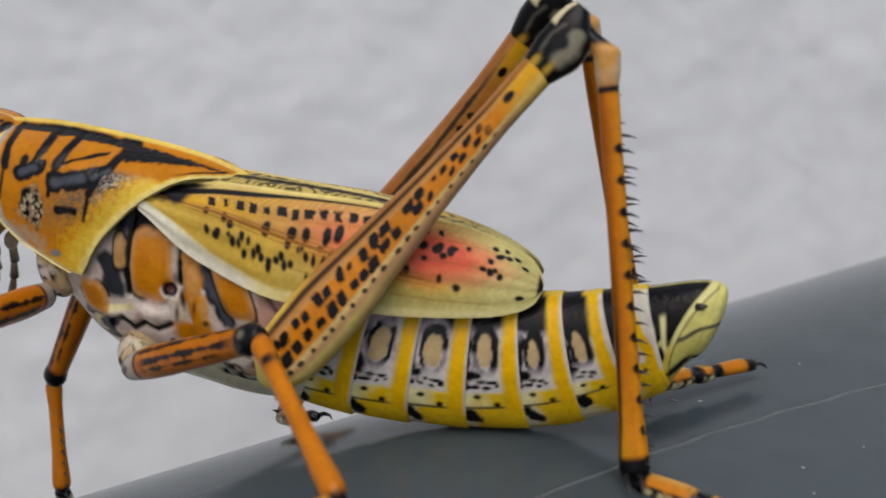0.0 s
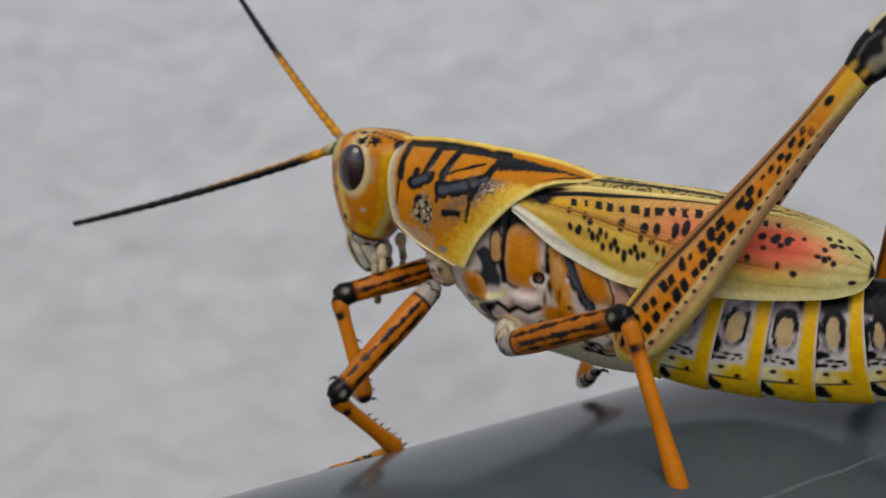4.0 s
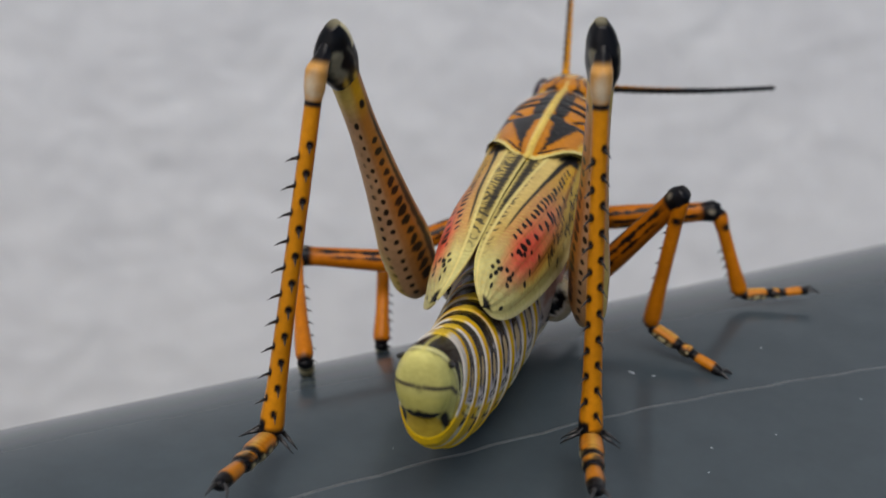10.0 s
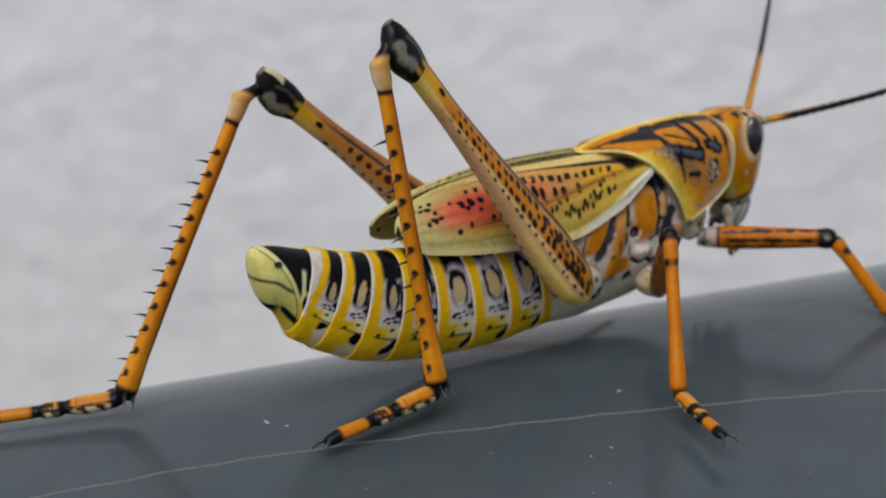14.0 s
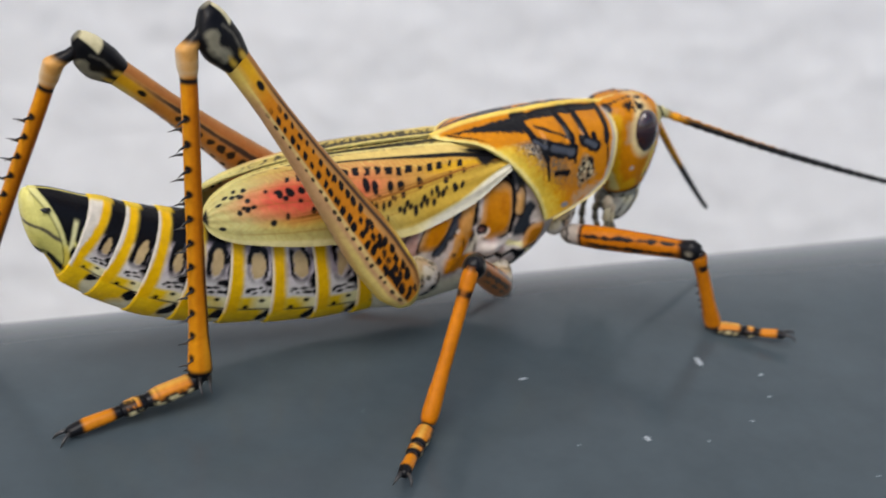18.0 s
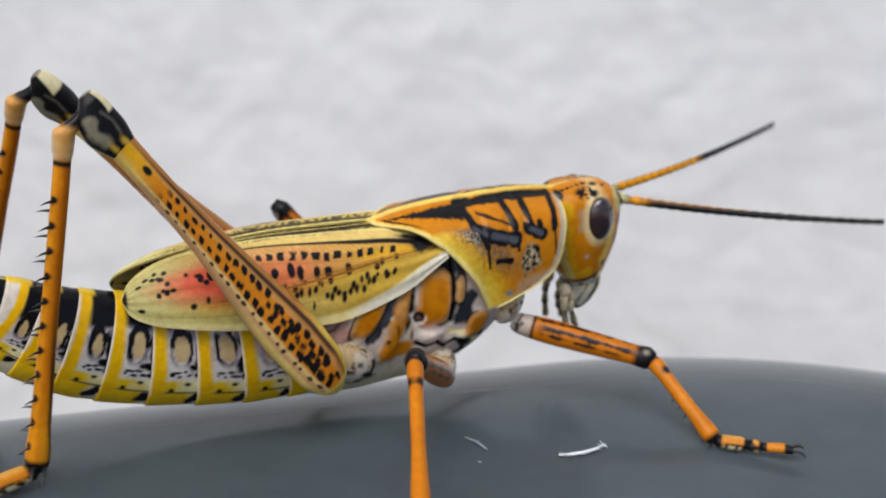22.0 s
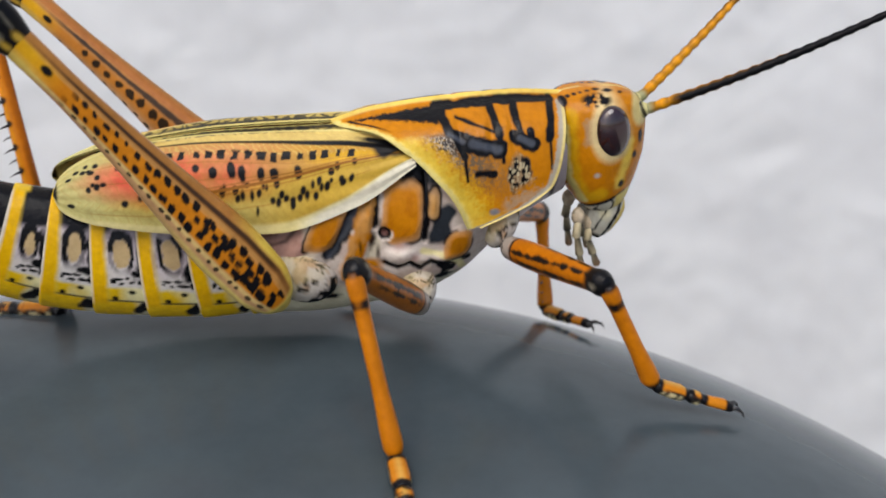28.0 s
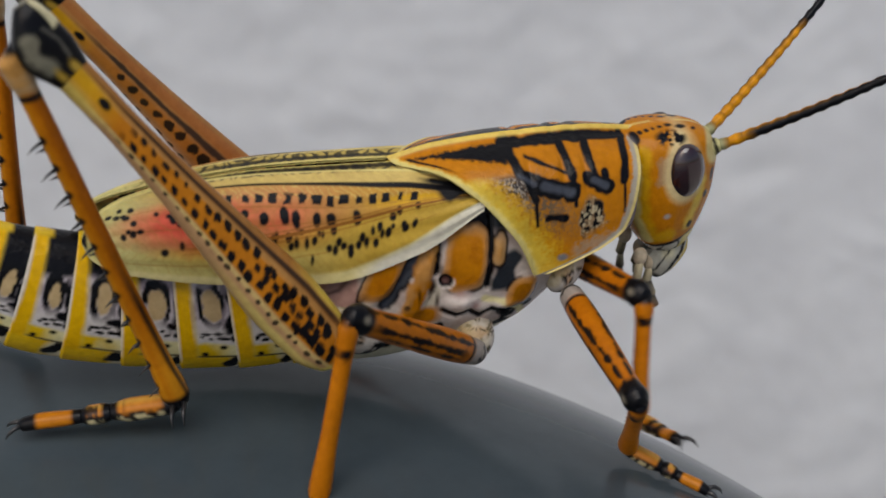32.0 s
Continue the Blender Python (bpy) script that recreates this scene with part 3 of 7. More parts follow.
eye_mesh = ball(1.42, 1.0, 2.12, 40)
for side in (1, -1):
    eye = place(part("eye", eye_mesh, EYE, bug, "dark maroon compound eye"), 20.98, 2.74 * side, -1.02, 0, -6, -10 * side)


def paint_jaw(x, y, z):
    c = flat(x, (0.42, 0.41, 0.36))
    c = lay(c, (0.60, 0.56, 0.40), spots(x, z, [(-0.2, 0.4, 0.7, 0.5)], 0.2))
    c = lay(c, (0.60, 0.46, 0.12), step(-(x - 1.05), 0.1))
    c = lay(c, BLACK, step(z + 1.75, 0.15))
    c = lay(c, BLACK, step(np.abs(x + 0.35 + 0.3 * wob(x, z, 1.5)) - 0.12, 0.08))
    return lay(c, BLACK, step(np.abs(x - 0.85 + 0.2 * wob(x, z, 2)) - 0.14, 0.06))


for side in (1, -1):
    jaw = painted(sheet(loft([(-1.2, 0.3, 0.4, 0.9, 1.1), (-0.6, 0.0, 0.7, 1.7, 1.9), (0.4, -0.1, 0.8, 1.8, 2.1), (1.1, 0.2, 0.6, 1.5, 1.7), (1.5, 0.4, 0.25, 0.7, 0.8)], 40, 40), closed_u=True, caps=True), paint_jaw)
    place(part("mandible", jaw, SHELL, bug, "dirty white jaw plate"), 21.0, 1.0 * side, -8.8, 0, 24, 0)
    for dx, dz, ln, out, bend in ((18.8, -8.6, 4.3, 1.7, 0.30), (19.9, -9.5, 3.4, 1.1, 0.65)):
        base = place(part("maxilla", ball(0.55, 0.5, 0.75, 14), PALP, bug, "pale knobbed mouthpart"), dx, out * side, dz)
        pts = [(0, 0, 0.1), (-0.15, 0.15 * side, -ln * 0.30), (-0.05, 0.2 * side, -ln * 0.34), (bend * 0.4, 0.45 * side, -ln * 0.64), (bend * 0.5, 0.45 * side, -ln * 0.68), (bend, 0.4 * side, -ln * 0.95), (bend * 1.05, 0.4 * side, -ln)]
        palp = tube(pts, [0.30, 0.36, 0.24, 0.36, 0.22, 0.34, 0.2], 10)

        def paint_palp(x, y, z, ln=ln):
            c = flat(x, (0.50, 0.44, 0.30))
            c = lay(c, (0.30, 0.16, 0.09), step(z + ln * 0.80, 0.3) * 0.8)
            return lay(c, (0.06, 0.05, 0.04), np.maximum(step(np.abs(z + ln * 0.32) - 0.08, 0.05), step(np.abs(z + ln * 0.66) - 0.08, 0.05)))
        place(part("palp", painted(palp, paint_palp), LIMB, bug, "pale jointed mouth feeler with a brown tip"), dx, (out + 0.1) * side, dz - 0.4)


def paint_labrum(x, y, z):
    c = flat(x, (0.55, 0.54, 0.47))
    c = lay(c, (0.62, 0.46, 0.10), step(-(x - 0.18), 0.1) * step(0.2 - np.abs(y), 0.2))
    return lay(c, BLACK, step(np.abs(z - 0.9 + 0.2 * wob(y, z, 2)) - 0.12, 0.08))


place(part("labrum", painted(ball(0.5, 1.25, 1.6, 36), paint_labrum), SHELL, bug, "pale upper lip plate"), 22.05, 0, -8.5, 0, 18, 0)


def paint_socket(x, y, z):
    c = flat(x, (0.50, 0.47, 0.24))
    return lay(c, BLACK, step(np.abs(x - 0.25) - 0.13, 0.06))


for side in (1, -1):
    place(part("antenna_socket", painted(ball(0.75, 0.62, 0.68, 28), paint_socket), SHELL, bug, "pale antenna socket with a dark ring"), 23.55, 1.05 * side, -0.12, 0, -25, 12 * side)


# antennae, along their own x
def antenna_mesh(side):
    n = 22
    x, pts, rad = 0.0, [], []
    for k in range(n):
        step_ = 1.05
        r = 0.46 * (1 - 0.45 * k / n)
        for f, s in ((0.06, 0.80), (0.5, 1.0), (0.94, 0.80)):
            xx = x + f * step_
            pts.append((xx, 0.0, 0.010 * xx * xx * 0.35 - 0.06 * xx))
            rad.append(r * s)
        x += step_

    def paint(px, py, pz):
        c = flat(px, (0.62, 0.285, 0.008))
        ring = np.abs((px / 1.05) % 1.0 - 0.0)
        c = lay(c, BLACK, step(np.minimum(ring, 1 - ring) - 0.055, 0.03) * 0.85)
        outer = step(-(py * side + 0.25 * (pz + 0.06 * px)) + 0.13, 0.08)
        c = lay(c, BLACK, outer * step(-(px - 2.4), 0.4) * step(np.sin(px * 6) * 0.5 - 0.3 - 0.06 * px, 0.2))
        c = lay(c, BLACK, step(-(px - 10.8 + 1.0 * np.sign(py * side)), 0.5))
        return lay(c, (0.30, 0.30, 0.17), step(px - 0.8, 0.2))
    me = tube(pts, rad, 10)
    return painted(me, paint)


antennae = {s: part("antenna", antenna_mesh(1 if s == "L" else -1), LIMB, bug, "segmented antenna, orange turning black") for s in "LR"}


# folded forewings
def wing_grid(side, lift=0.0, nu=340, nv=150):
    u = np.linspace(0, 1, nu) ** 0.93
    x = 5.6 - 26.9 * u
    inner_y = smooth([-21.3, -20.9, -19.9, -18.0, -15, -8, 0, 5.7], [1.5, 1.0, 0.5, 0.1, -0.02, 0.0, 0.05, 1.2], x)
    inner_z = smooth([-21.3, -20.9, -19.9, -18.0, -15, -8, 0, 5.7], [-3.5, -2.75, -2.05, -1.35, -0.8, -0.35, -0.35, -1.0], x)
    outer_y = smooth([-21.3, -20.9, -19.9, -18.0, -12, -5, 1, 5.7], [1.8, 2.35, 2.85, 3.4, 4.4, 5.0, 5.0, 4.6], x)
    outer_z = smooth([-21.3, -20.9, -19.9, -18.0, -12, -5, 1, 5.7], [-3.8, -4.55, -5.15, -5.65, -6.3, -6.5, -4.8, -1.9], x)
    v = np.linspace(0, 1, nv)[None, :]
    ctl_y = smooth([-21.3, -17, -8, 5.7], [1.9, 3.3, 4.5, 4.4], x)
    inner_z = inner_z + smooth([-21.3, -17, -8, 0, 5.7], [0.0, 0.15, 0.35, 0.3, 0.0], x)
    ctl_z = inner_z + smooth([-21.3, -17, -8, 5.7], [0.05, 0.55, 0.80, 0.55], x)
    w0, w1, w2 = (1 - v) ** 2, 2 * v * (1 - v), v ** 2
    vein = 0.045 * np.sin(v * 44 + 2.0 * u[:, None]) * (1 - u[:, None] * 0.4) + lift
    pts = np.zeros((nu, nv, 3))
    pts[:, :, 0] = x[:, None] - (0.5 * u[:, None] if side > 0 else 0.0)
    pts[:, :, 1] = (w0 * inner_y[:, None] + w1 * ctl_y[:, None] + w2 * outer_y[:, None] + vein * v) * side
    pts[:, :, 2] = w0 * inner_z[:, None] + w1 * ctl_z[:, None] + w2 * outer_z[:, None] + vein * (1 - v) + (0.12 + 0.18 * np.exp(-((x[:, None] + 4.5) / 7.0) ** 2) if side > 0 else 0.0) * (1 - v)
    return pts, u, v


def wing_mesh(side):
    grid, u, v = wing_grid(side)
    under, _, _ = wing_grid(side, -0.16)
    me = sheet(np.concatenate([grid, under[::-1]]))
    uu = np.repeat(u[:, None], grid.shape[1], 1)
    vv = np.repeat(v, grid.shape[0], 0)
    U = np.concatenate([uu, uu[::-1]]).ravel()
    V = np.concatenate([vv, vv[::-1]]).ravel()
    L = U * 27.6  # drawn length
    # g: place across the wing with the veins fanning out from the root straightened
    fan = lambda pairs: np.interp(L, [0, 5.4, 9.8, 17, 22, 27.6], pairs)
    v_cream, v_black, v_row, v_two, v_brown, v_low = (fan(p) for p in ((0.26, 0.25, 0.235, 0.17, 0.14, 0.13) if side > 0 else (0.22, 0.18, 0.13, 0.08, 0.06, 0.06), (0.46, 0.38, 0.31, 0.23, 0.19, 0.17), (0.50, 0.50, 0.465, 0.385, 0.34, 0.31),
                                                                       (0.52, 0.60, 0.60, 0.545, 0.48, 0.46), (0.56, 0.605, 0.65, 0.75, 0.79, 0.81), (0.62, 0.70, 0.755, 0.85, 0.87, 0.88)))
    edge_v = fan((0.74, 0.90, 0.945, 0.955, 0.96, 0.97))
    n = wob(L, V * 9, 1.3)
    c = flat(L, (0.47, 0.27, 0.045))
    c = lay(c, (0.46, 0.36, 0.11), step(V - v_cream, 0.03))
    c = lay(c, (0.52, 0.29, 0.10), step(-(V - v_black), 0.02) * step(V - v_brown, 0.03) * np.clip((L - 7) / 6, 0, 1))
    c = lay(c, (0.50, 0.35, 0.055), step(-(V - v_brown), 0.02) * 0.9)
    c = lay(c, (0.48, 0.45, 0.19), step(-(V - v_low), 0.06) * np.clip((L - 8) / 8, 0, 1) * 0.8)
    c = lay(c, GREEN, np.clip((L - 20.5) / 4, 0, 1) * 0.95)
    mid = 0.5 * (v_two + v_brown) - 0.07
    blush = np.clip(1.25 - np.hypot((L - 15.5) / 7.5, (V - mid) / 0.22), 0, 1) * np.clip((L - 9.0) / 5, 0, 1) * np.clip((25.0 - L) / 3.5, 0, 1) * 0.62
    red = np.clip(1.45 - np.hypot((L - 20.4) / 4.2, (V - mid) / 0.20) + 0.10 * n, 0, 1)
    c = lay(c, CORAL, np.clip(np.maximum(blush * (0.85 + 0.25 * n), red), 0, 0.92))
    c = lay(c, (0.60, 0.36, 0.015), step(np.hypot((L - 4.6) / 3.2, (V - 0.535) / 0.05) - 1, 0.3))
    c = lay(c, (0.60, 0.48, 0.19), step(v_cream - V, 0.02) * step(V - v_black, 0.02) * step(L - 21, 3.0) * 0.8)
    # fine cross veins, strip by strip
    for k, (lo, hi, gap, slant) in enumerate(((v_cream, v_row, 0.55, 2.5), (v_row, v_two, 0.72, -2.0), (v_two, v_brown, 0.80, 3.0), (v_brown, v_low, 0.60, -3.5), (v_low, edge_v, 0.52, 4.0))):
        ph = (L + slant * (V - lo) * 2 + 0.25 * wob(L * 1.5 + 7 * k, V * 12, 1.2)) / gap
        vein = step(np.abs(ph % 1.0 - 0.5) - 0.07, 0.05) * step(lo - V, 0.004) * step(V - hi, 0.004) * step(3.0 - L, 1.0)
        c = lay(c, (0.62, 0.50, 0.16) if k < 1 else (0.40, 0.22, 0.05), vein * (0.7 if k < 1 else 0.30))
    for lo in (v_row + 0.5 * (v_two - v_row), v_two + 0.45 * (v_brown - v_two), v_low + 0.3 * (edge_v - v_low)):
        c = lay(c, (0.34, 0.17, 0.03), step(np.abs(V - lo - 0.004 * n) - 0.0045, 0.004) * step(3.5 - L, 0.5) * step(L - 25, 1) * 0.55)
    rng = random.Random(5)
    places = [[], [], [], []]
    dashes = np.zeros_like(L)
    for k in range(17):
        a = 4.8 + 0.98 * k + rng.uniform(-0.08, 0.08)
        w = 0.33 if 8 < a < 17.5 else 0.24
        h = (0.048 if 7 < a < 18 else 0.036) * rng.uniform(0.8, 1.15)
        q = np.maximum(np.abs(L - a - 1.6 * (V - v_row)) / (w * rng.uniform(0.7, 1.05)), np.abs(V - v_row - rng.uniform(-0.008, 0.008)) / h) - 1
        dashes = np.maximum(dashes, step(q * 0.3 + 0.10 * wob(L * 2, V * 18, 1.2), 0.05))
    for k in range(11):
        places[1].append((9.2 + 1.25 * k + rng.uniform(-0.35, 0.35), rng.uniform(-0.2, 0.2), rng.uniform(0.28, 0.42), rng.uniform(0.30, 0.50)))
    for k in range(42):
        places[2].append((4.5 + 0.30 * k + rng.uniform(-0.2, 0.2), rng.uniform(-0.85, 0.75), rng.uniform(0.12, 0.26), rng.uniform(0.16, 0.30)))
    for k in range(20):
        places[3].append((rng.uniform(18.6, 26.4), rng.uniform(1.9, 6.4), rng.uniform(0.18, 0.32), rng.uniform(0.18, 0.30)))
    c = lay(c, BLACK, dashes)
    c = lay(c, BLACK, spots(L, (V - v_two) * 7.5, places[1], 0.06))
    c = lay(c, BLACK, spots(L, (V - v_low) * 7.5, places[2], 0.06) * step(V - edge_v, 0.01))
    c = lay(c, BLACK, spots(L, V * 7.5, places[3], 0.06))
    # dark net on the upper field
    net = step(np.abs(np.sin(L * 3.3 + 9 * V + 2.2 * n)) - 0.55, 0.15) * step(np.abs(V - 0.5 * v_cream) - 0.095, 0.02) * step(-(L - 4), 1.0)
    c = lay(c, (0.04, 0.035, 0.02), net * np.clip((25 - L) / 4, 0, 1) * 0.9)
    c = lay(c, BLACK, step(np.abs(V - 0.065) - 0.032, 0.014) * step(L - 19, 1.5) * 0.9)
    # veins
    c = lay(c, (0.64, 0.55, 0.22), step(np.abs(V - v_cream) - 0.018, 0.008) * step(-(L - 2.0), 0.5))
    c = lay(c, BLACK, step(np.abs(V - v_black) - fan((0.06, 0.034, 0.020, 0.014, 0.006, 0.0)), 0.010) * step(L - 20, 1.0))
    for off_, dark in ((0.0, 1.0), (-0.030, 0.7), (0.035, 0.55)):
        c = lay(c, (0.28, 0.12, 0.02), step(np.abs(V - v_brown - off_) - (0.012 if off_ == 0 else 0.006), 0.005) * step(L - 20, 1.5) * dark)
    c = lay(c, BLACK, step(np.hypot((L - 1.6) / 2.3, (V - 0.45) / 0.16) - 1 + 0.3 * n, 0.2))
    c = lay(c, (0.62, 0.56, 0.30), step(-(V - edge_v), 0.012) * (0.75 + 0.25 * step(L - 9, 2)))
    c = lay(c, (0.62, 0.60, 0.50), step(-(V - edge_v - 0.02), 0.02) * step(L - 8.5, 1.0))
    c = lay(c, CREAM, step(V - 0.022, 0.008))
    c = lay(c, BLACK, step(27.25 - L, 0.08) * step(np.abs(V - 0.55) - 0.32, 0.05))
    att = me.color_attributes.new("Col", "FLOAT_COLOR", "POINT")
    att.data.foreach_set("color", np.c_[np.clip(c, 0.004, 0.95) ** 1.1, np.ones(len(c))].ravel())
    return me


for side in (1, -1):
    part("forewing", wing_mesh(side), WING, bug, "short yellow forewing with a coral patch and black spots")


# abdomen: overlapping rings that share one bend
AB_X = [-2.0, -6, -11, -18, -24, -28, -31, -33.4, -35.2]
AB_TOP = [-6.6, -6.0, -5.6, -5.0, -4.2, -3.3, -2.2, -0.9, -0.6]
AB_BOT = [-14.6, -15.4, -15.6, -14.9, -13.2, -10.9, -8.5, -6.8, -6.0]
AB_WID = [3.4, 3.8, 3.65, 3.2, 2.75, 2.4, 2.1, 1.85, 1.6]
CUTS = [-3.5, -7.6, -11.4, -15.2, -18.9, -22.4, -25.6, -28.4, -30.8]
AB_ROOT = Vector((-5.0, 0.0, -11.0))


def ab_at(x, values):
    return smooth(AB_X[::-1], values[::-1], np.asarray(x, float))


def lean_at(x):
    """How far the top of a ring lies behind its middle."""
    return np.interp(x, [-34.0, -30.4, -24, -19, -13, -5], [0.6, -1.9, -1.35, -0.35, 0.45, 0.7])


def ring_grid(x0, x1, grow, rows=34, cols=240):
    pts = np.zeros((rows, cols, 3))
    ang = np.linspace(0, 2 * math.pi, cols, endpoint=False)
    for i, f in enumerate(np.linspace(0, 1, rows)):
        x = x0 + (x1 - x0) * f
        t, b, w = (float(ab_at(x, v)) for v in (AB_TOP, AB_BOT, AB_WID))
        g = 1.0 + grow * f - (0.05 if f == 1 else 0)
        pts[i, :, 0] = x - lean_at(x) * np.sin(ang)
        sc, s = np.sign(np.cos(ang)) * np.abs(np.cos(ang)) ** 0.92, np.sin(ang)
        pts[i, :, 1] = w * g * sc
        pts[i, :, 2] = (t + b) / 2 + (t - b) / 2 * g * np.where(s > 0, s, s * 1.0)
    return pts


def ring_paint(x0, x1, index):
    seed = index * 1.7

    def paint(x, y, z):
        t, b, w = ab_at(x, AB_TOP), ab_at(x, AB_BOT), ab_at(x, AB_WID)
        h = np.clip((z - b) / (t - b), -0.1, 1.1)
        f = (x0 - x - lean_at(x) * (2 * h - 1)) / (x0 - x1)
        n = wob(x + seed, z * 1.1 + seed, 0.9)
        n2 = wob(x * 1.3 - seed, z * 0.9, 1.6)
        rear = np.clip(index / 6.0, 0, 1)
        c = flat(x, (0.52, 0.48, 0.52))
        c = lay(c, (0.24, 0.20, 0.26), step(n2 + 0.15, 0.35) * step(0.50 - h, 0.1) * 0.6)
        c = lay(c, (0.60, 0.58, 0.57), step(h - 0.54 + 0.04 * n, 0.06) * 0.85)
        # black back, spreading down round a tan blotch
        blk = step(-(h - float(np.interp(index, [0, 1, 2, 3, 7], [1.04, 1.0, 0.90, 0.84, 0.76])) - 0.04 * n), 0.03)
        oval = np.hypot((f - 0.46 - 0.04 * n2) / 0.155, (h - 0.67) / 0.125) + 0.22 * n + 0.10 * n2
        rim = step(np.abs(oval - 1.28) - 0.26 - 0.30 * rear * step(0.62 - h, 0.1), 0.08) * step(0.53 - h, 0.05)
        rim *= np.maximum(step(wob(x * 0.9 + seed, h * 6, 1.0) - 0.25 - 0.6 * rear, 0.2), rear)
        blk = np.maximum(blk, rim)
        # black front strip: shadow below the neighbouring band, painted on the ring
        blk = np.maximum(blk, step(f - 0.13 - 0.10 * n - 0.08 * rear, 0.03) * step(np.abs(h - 0.64 - 0.06 * n2) - 0.17, 0.05))
        for a, b, ra, rb in ((0.20, 0.50, 0.14, 0.04), (0.40, 0.46, 0.09, 0.014), (0.58, 0.455, 0.08, 0.014), (0.30, 0.42, 0.10, 0.016), (0.52, 0.41, 0.06, 0.014), (0.66, 0.43, 0.03, 0.014), (0.12, 0.43, 0.07, 0.03)):
            blk = np.maximum(blk, step((np.hypot((f - a - 0.05 * n2) / ra, (h - b - 0.01 * n) / rb) - 1 + 0.35 * n) * 0.5, 0.12))
        c = lay(c, BLACK, blk)
        c = lay(c, (0.47, 0.36, 0.20), step(oval - 0.88, 0.08))
        # pale stripe low on the flank, plates of the underside below it
        c = lay(c, (0.70, 0.66, 0.38), step(h - 0.37 - 0.014 * n, 0.015))
        c = lay(c, (0.70, 0.48, 0.010), step(h - 0.365 - 0.01 * n, 0.015) * step(-(f - 0.42 - 0.12 * n), 0.14))
        c = lay(c, BLACK, step(np.hypot((f - 0.32) / 0.07, (h - 0.335) / 0.020) - 1, 0.3))
        c = lay(c, BLACK, step(np.hypot((f - 0.66) / 0.06, (h - 0.265) / 0.022) - 1, 0.3))
        c = lay(c, (0.60, 0.56, 0.40), step(h - 0.235, 0.010))
        c = lay(c, (0.72, 0.48, 0.010), step(h - 0.232, 0.010) * step(-(f - 0.30 - 0.1 * n), 0.08))
        c = lay(c, BLACK, step(np.abs(h - 0.238) - 0.009, 0.006))
        c = lay(c, BLACK, step(np.hypot((f - 0.10 - 1.2 * (0.23 - h)) / 0.15, (h - 0.15) / 0.08) - 1 + 0.4 * n2, 0.15) * step(h - 0.232, 0.01) * step(-(h - 0.03), 0.03))
        # ring at the rear edge: saturated yellow, then a pale line
        c = lay(c, (0.70, 0.43, 0.004), step(-(f - 0.80 - 0.02 * n), 0.03) * step(-(h - 0.20), 0.02))
        c = lay(c, (0.60, 0.45, 0.08), step(-(f - 0.75), 0.03) * step(f - 0.81, 0.03) * step(-(h - 0.22), 0.02) * 0.5)
        c = lay(c, (0.58, 0.55, 0.50), step(-(f - 1.075), 0.012) * step(-(h - 0.18), 0.03))
        c = lay(c, (0.62, 0.44, 0.03), step(-(f - 0.66), 0.05) * step(np.abs(y) - 0.55, 0.2) * step(-(h - 0.6), 0.1))
        return c
    return paint


abdomen = None
for k, (x0, x1) in enumerate(zip(CUTS, CUTS[1:])):
    rings = ring_grid(x0 + 0.5, x1 - 0.45, 0.045)
    rings = np.concatenate([rings, rings[-1:] * np.array([1, 0.9, 1]) + np.array([0.35, 0, 0]) + np.array([0, 0, 1]) * (rings[-1:, :, 2:].mean() - rings[-1:, :, 2:]) * 0.1])
    me = painted(sheet(rings, closed_u=True), ring_paint(x0, x1, k))
    me.transform(Matrix.Translation(-AB_ROOT * MM))
    if abdomen is None:
        abdomen = part("abdomen", me, SHELL, bug, "banded yellow, black and grey abdomen")
        abdomen.matrix_local = Matrix.Translation(AB_ROOT * MM)
    else:
        part("abdomen_ring", me, SHELL, abdomen)


